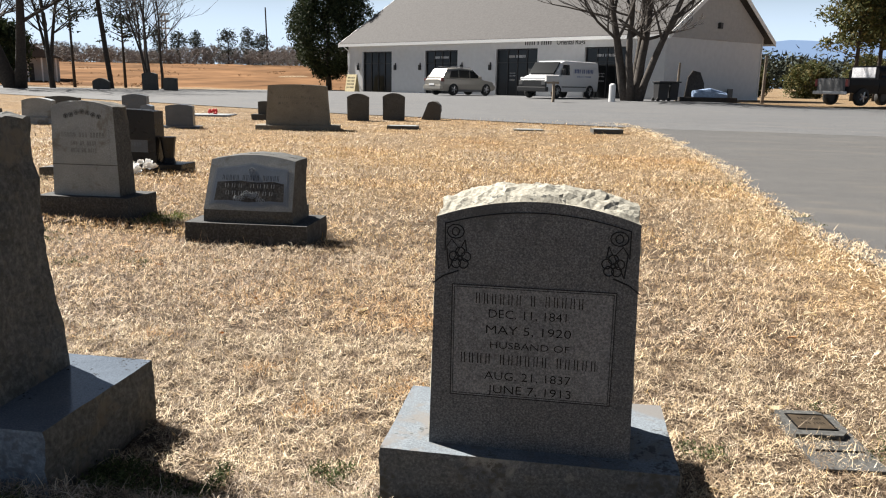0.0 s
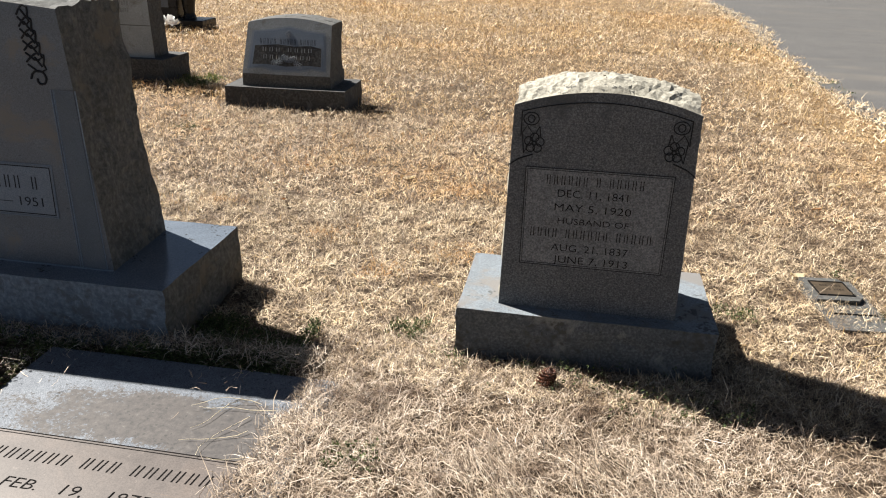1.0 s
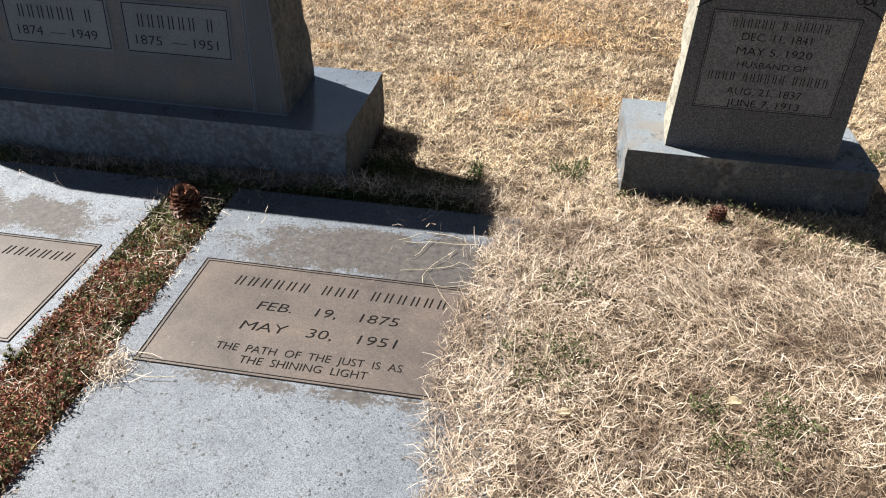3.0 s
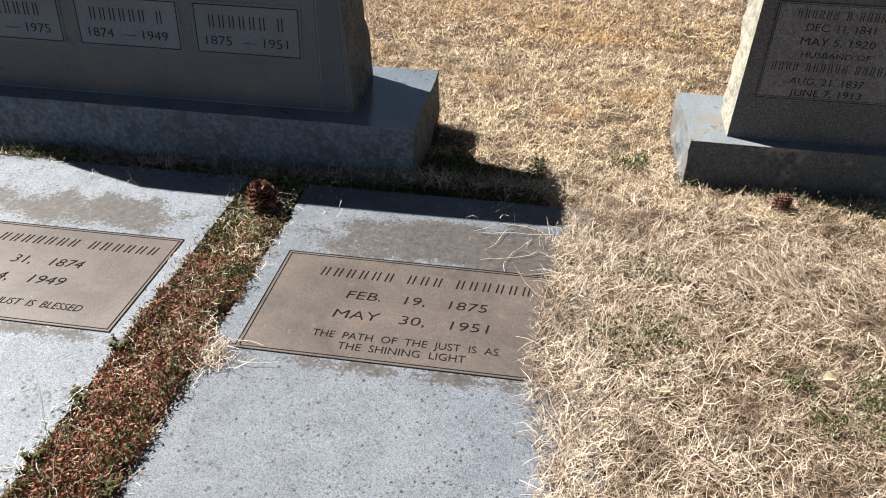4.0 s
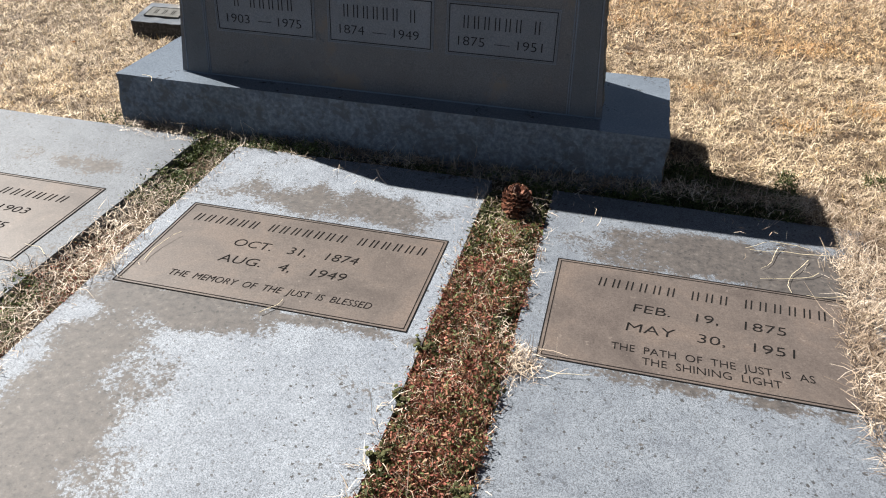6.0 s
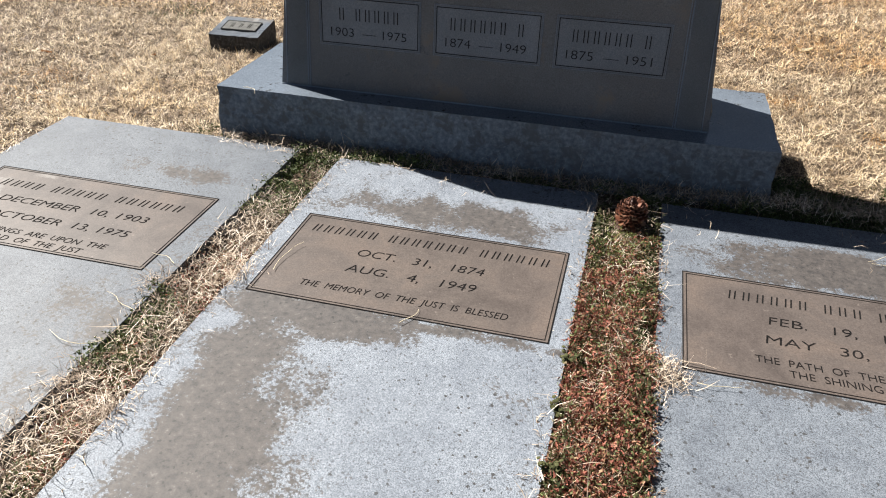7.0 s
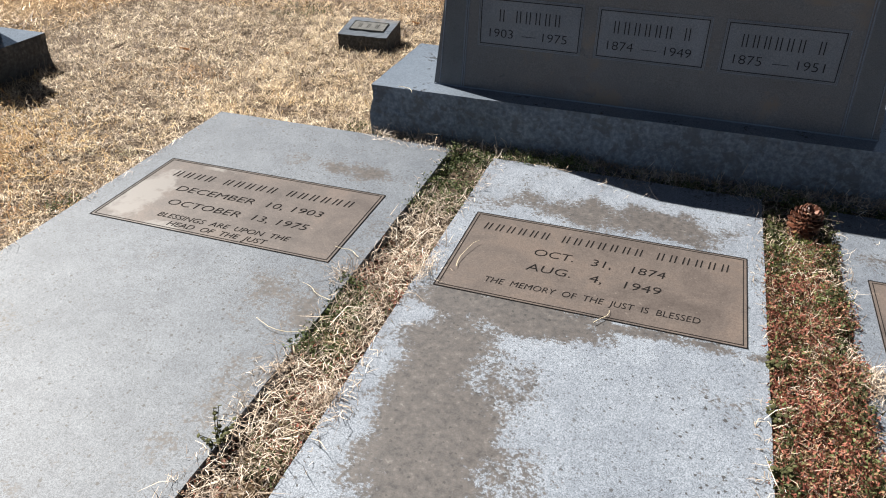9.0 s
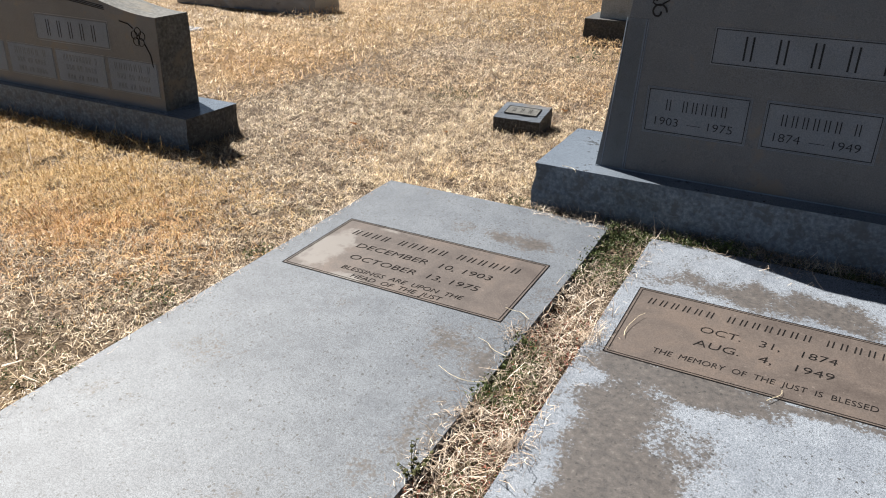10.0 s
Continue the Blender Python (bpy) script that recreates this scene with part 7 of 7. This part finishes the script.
# the golden stretch before the low monument, and scattered orange tufts
grass_patch(-4.8, 1.70, 1.0, 0.50, 26000, 0.034, 0.0022, 201, M_GOLD, "golden-brown patch of dry grass")
grass_patch(-4.25, 1.40, 0.65, 0.50, 10000, 0.034, 0.0020, 202, M_ORANGE, "rusty orange patch of dry grass")
grass_patch(-5.6, 1.95, 0.8, 0.35, 9000, 0.036, 0.0026, 203, M_GOLD, "golden-brown patch of dry grass")
for k, (px, py, r, n) in enumerate(((-1.59, 3.65, 0.10, 260), (-0.07, 4.07, 0.13, 420), (-1.03, 4.98, 0.55, 2400), (-1.24, 3.73, 0.08, 180), (-0.35, 4.4, 0.22, 500), (-1.1, 4.4, 0.3, 700),
                                    (-0.6, 3.45, 0.09, 260), (0.05, 3.25, 0.12, 320), (-0.25, 3.05, 0.08, 200), (-2.4, 5.2, 0.5, 1800), (0.2, 5.4, 0.5, 1500), (1.1, 1.45, 0.07, 130), (-3.9, 2.7, 0.25, 500), (-3.2, 4.4, 0.35, 900))):
    grass_patch(px, py, r * 1.5, r * 1.1, int(n * 0.75), 0.032, 0.0020, 210 + k, M_ORANGE, "rusty orange tuft of dry grass")
# a combed fluffy patch, and longer pale stems over the mat
grass_patch(0.50, 1.96, 0.40, 0.20, 2600, 0.055, 0.0015, 231, M_STRAWN, "long pale combed dead grass", 2.6, 0.35)
grass_patch(0.55, 1.75, 0.95, 0.75, 2200, 0.050, 0.0015, 232, M_STRAWN, "long pale dead stems lying over the mat", None, 0.3)
grass_patch(0.0, 1.5, 0.25, 0.9, 1500, 0.050, 0.0015, 233, M_STRAWN, "long pale dead stems lying over the mat", None, 0.3)


def monument_foot():
    """Dark weedy grass in the narrow strip between the slabs and the long base, with stems straying over the slabs."""
    rng = np.random.default_rng(88)
    n = 6500
    x, y = rng.uniform(-2.75, -0.25, n), 2.395 - np.abs(rng.normal(0, 0.045, n))
    stray = rng.uniform(0, 1, n) < 0.13
    y = np.where(stray, 2.36 - np.abs(rng.normal(0, 0.11, n)), y)
    keep = (y > 2.27) | (x > -1.9) & (patchy(x, y * 0 + 1, 6.0, 18) > 0.45)
    x, y = x[keep], y[keep]
    z = np.where(y < 2.30, 0.046, 0.032 + 0.02 * rng.uniform(0, 1, len(x))) + 0.025 * smooth01(-1.3, -0.7, x)
    blades("dead_grass", x, y, z, rng, 0.034, 0.0014, M_STRAWN, 0.3, "thin dead grass along the foot of the long base")


monument_foot()


def verge():
    """Ragged dry grass creeping over the edge of the lane and the road."""
    rng = np.random.default_rng(77)
    n = 16000
    y = 4.0 + 19.5 * rng.uniform(0, 1, n) ** 1.2
    x = lane_edge(y) + 0.42 * (patchy(y, y * 0 + 2, 2.2, 19) - 0.45) + 0.25 * (patchy(y, y * 0 + 5, 7.0, 20) - 0.5) - np.abs(rng.normal(0, 0.22, n)) + 0.12
    blades("verge_grass", x, y, ground_z(x, y) + 0.014, rng, 0.045, 0.006, M_PALESTRAW, 0.3, "ragged dry grass along the edge of the lane")


verge()
turf("dead_grass", 30000, -7.0, 2.6, -4.0, 0.7, 0.05, 0.005, 21, 0.3, STRAW_LABEL, M_STRAWN, 1.0, 0.3, 0, 1)


def strand_edge():
    """Thick pale runners spilling over the slab's edge."""
    rng = np.random.default_rng(9)
    n = 6000
    y = rng.uniform(0.5, 2.25, n)
    x = -0.27 + 0.14 * (patchy(y * 1.0, y * 0 + 3.0, 5.0, 8) - 0.5) + rng.uniform(0.0, 1.0, n) ** 1.5 * 0.3
    blades("dead_grass", x, y, np.full(n, 0.046) + rng.uniform(0, 0.012, n), rng, 0.046, 0.0014, M_STRAWN, 0.3, "pale dead grass spilling over the slab's edge")
    for gx, s, m in ((-2.43, 1, 11), (-2.25, -1, 12), (-1.12, 1, 14), (-3.44, -1, 13), (-1.325, 1, 15)):
        n = 1100 if m in (14, 15) else 1900 if m != 13 else 900
        y = rng.uniform(0.35, 2.3, n)
        keep = patchy(y, y * 0 + m, 5.0, m) > rng.uniform(0.15, 0.75, n)
        y = y[keep]
        x = gx + s * rng.uniform(-0.035, 0.03, len(y))
        blades("dead_grass", x, y, np.full(len(y), 0.02) + rng.uniform(0, 0.03, len(y)), rng, 0.027, 0.0016, M_STRAWN, 0.4, "dead grass along a slab's edge")


strand_edge()
rng_t = np.random.default_rng(41)
for tx, ty, tr, n in ((-1.085, 1.41, 0.048, 380), (-1.20, 1.45, 0.05, 120), (-2.40, 1.02, 0.05, 160), (-2.27, 0.95, 0.05, 160), (-2.25, 1.5, 0.05, 220), (-2.46, 1.42, 0.04, 120), (-0.25, 2.05, 0.08, 300)):
    blades("dead_grass", tx + rng_t.normal(0, tr * 0.5, n), ty + rng_t.normal(0, tr * 0.6, n), np.full(n, 0.03) + rng_t.uniform(0, 0.02, n), rng_t, 0.042, 0.0014, M_STRAWN, 0.4, "pale tuft of dead grass by a slab")


def mat_plants(name, n, x0, x1, y0, y1, size, per, seed, material, label, thick=0.04, thin=0.3, scale=7.0):
    """Low creeping plants: many tiny fleshy leaves in tufts."""
    rng = np.random.default_rng(seed)
    x, y = rng.uniform(x0, x1, n), rng.uniform(y0, y1, n)
    keep = patchy(x, y, scale, seed) > thin * rng.uniform(0.3, 1.2, n)
    keep &= ~inside(x, y, BLOCKS) & ~inside(x, y, SLABS, -0.012) & (np.hypot(x + 1.213, y - 2.105) > 0.055)
    x, y = x[keep], y[keep]
    z = ground_z(x, y) + 0.01 + thick * rng.uniform(0.1, 1, len(x)) * (0.5 + patchy(x, y, 12.0, seed + 1))
    v, f = clumps(np.stack([x, y, z], -1), size, per, rng, 1.2)
    v[:, 2] = np.maximum(v[:, 2], 0.002)
    ob = raw_mesh(name, v, f, material)
    return tagged(ob, label, "ground cover", kind="stuff")


mat_plants("stonecrop", 9500, -1.325, -1.11, 0.4, 1.80, 0.012, 7, 31, M_SEDUM, "low red-brown stonecrop filling the gap between slabs", 0.045, 0.2)
mat_plants("stonecrop", 1200, -1.325, -1.11, 1.75, 2.05, 0.012, 7, 36, M_SEDUM, "low red-brown stonecrop filling the gap between slabs", 0.035, 0.6)
mat_plants("green_sprigs", 1500, -1.30, -1.12, 0.4, 1.9, 0.011, 7, 32, M_WEED, "small green sprigs between the slabs", 0.048, 0.85)
mat_plants("green_sprigs", 1900, -1.31, -1.12, 1.65, 2.30, 0.010, 7, 37, M_MOSS, "yellow-green sprigs between the slabs", 0.040, 0.6)
mat_plants("green_sprigs", 600, -2.46, -2.25, 1.85, 2.38, 0.013, 7, 33, M_WEED, "low green plants in the gap between slabs", 0.045, 0.5)
mat_plants("green_sprigs", 500, -2.44, -2.30, 1.05, 1.40, 0.013, 7, 38, M_WEED, "low green plants in the gap between slabs", 0.045, 0.4)
mat_plants("stonecrop", 1300, -2.44, -2.245, 0.4, 1.7, 0.012, 7, 34, M_SEDUM, "brown stonecrop in the gap between slabs", 0.030, 0.8)
mat_plants("green_sprigs", 4200, -2.75, -0.75, 2.29, 2.40, 0.012, 7, 35, M_WEED, "dark green sprigs along the monument's base", 0.045, 0.6)
# dark weeds added where the monument's shadow falls, to make it darker
mat_plants("green_sprigs", 2400, -0.80, -0.34, 2.28, 2.62, 0.013, 6, 39, M_WEED, "dark weeds deepening the shadow beside the long base", 0.03, 0.5)
mat_plants("green_sprigs", 900, -3.0, -2.6, 6.35, 6.75, 0.02, 6, 40, M_MOSS, "green grass tuft beside a headstone", 0.06, 0.5)
for k, (gx, gy, r, n) in enumerate(((-0.08, 1.61, 0.09, 300), (-0.04, 1.94, 0.05, 90), (0.46, 1.52, 0.05, 120), (-0.04, 2.62, 0.05, 110), (0.07, 2.50, 0.08, 150), (0.80, 2.42, 0.16, 300), (0.45, 2.45, 0.15, 160), (0.28, 1.53, 0.03, 40), (0.35, 1.41, 0.06, 90),
                                   (1.66, 3.08, 0.08, 160), (1.50, 3.42, 0.05, 90), (1.05, 2.95, 0.05, 90), (-2.83, 2.40, 0.05, 110), (-3.3, 5.6, 0.25, 160), (-2.5, 4.9, 0.08, 90), (-2.1, 5.0, 0.07, 90), (-3.9, 3.9, 0.12, 140), (-3.55, 1.05, 0.12, 160), (-3.52, 1.5, 0.06, 90), (-3.6, 0.7, 0.15, 160), (2.35, 10.5, 0.3, 160), (2.5, 8.0, 0.3, 160), (-2.30, 0.75, 0.05, 60))):
    mat_plants("green_sprigs", int(n * 0.8), gx - r * 1.3, gx + r * 1.3, gy - r, gy + r, 0.012 if r < 0.2 else 0.03, 6, 50 + k, M_WEED, "small tuft of green weeds in dead grass", 0.04, 0.5, 9.0)
mat_plants("green_sprigs", 900, -1.31, -1.285, 0.5, 2.2, 0.017, 6, 91, M_SHRUB, "dark green leaves along a slab's edge", 0.05, 0.6)
mat_plants("green_sprigs", 700, -1.16, -1.125, 0.5, 2.2, 0.017, 6, 92, M_SHRUB, "dark green leaves along a slab's edge", 0.05, 0.6)
n_gap = 3200
blades("dead_grass", rng_t.uniform(-2.41, -2.27, n_gap), 0.4 + 1.6 * rng_t.uniform(0, 1, n_gap), rng_t.uniform(0.02, 0.05, n_gap), rng_t, 0.036, 0.0014, M_STRAWN, 0.3, "loose straw in the gap between slabs")
n_gap = 2400
blades("dead_grass", rng_t.uniform(-1.31, -1.13, n_gap), 0.5 + 1.75 * rng_t.uniform(0, 1, n_gap), rng_t.uniform(0.03, 0.055, n_gap), rng_t, 0.03, 0.0013, M_STRAWN, 0.3, "loose straw over the stonecrop between slabs")


def weed(x, y, size, seed, label):
    """A sprig of thin stems with small round dark leaves."""
    t = thing("weed", pose(x, y, 0.03), label, "plant", "weeds")
    rng = random.Random(seed)
    for k in range(8):
        bm = bmesh.new()
        a = rng.uniform(0, 6.3)
        h = rng.uniform(0.4, 1.0) * size
        p = Vector((math.cos(a) * h * 0.5, math.sin(a) * h * 0.5, h))
        tube(bm, [(0, 0, 0), p * 0.5 + Vector((0, 0, 0.01)), p], [0.0012, 0.001, 0.0008], 4)
        stem = part("stem", bm, M_SHRUB, t)
        for j in range(5):
            c = p * (1 - 0.15 * j) + Vector((rng.uniform(-1, 1), rng.uniform(-1, 1), rng.uniform(-0.3, 0.3))) * 0.007
            bm = bmesh.new()
            m = Matrix.Translation(c) @ Matrix.Rotation(rng.uniform(0, 6), 4, "Z") @ Matrix.Rotation(rng.uniform(-0.9, 0.9), 4, "X") @ Matrix.Diagonal((1, 1, 0.3, 1))
            bmesh.ops.create_icosphere(bm, subdivisions=1, radius=0.0055, matrix=m)
            part("leaf", bm, M_SHRUB, stem)


weed(-2.425, 0.75, 0.085, 4, "dark weed sprig with small round leaves beside a slab")
for k, (wx, wy, ws) in enumerate(((-1.318, 1.40, 0.05), (-1.318, 1.22, 0.04), (-1.318, 1.05, 0.045), (-1.135, 1.08, 0.045), (-1.13, 1.0, 0.04), (-1.14, 1.90, 0.03))):
    weed(wx, wy, ws, 10 + k, "low dark weed sprig growing along a slab's edge")
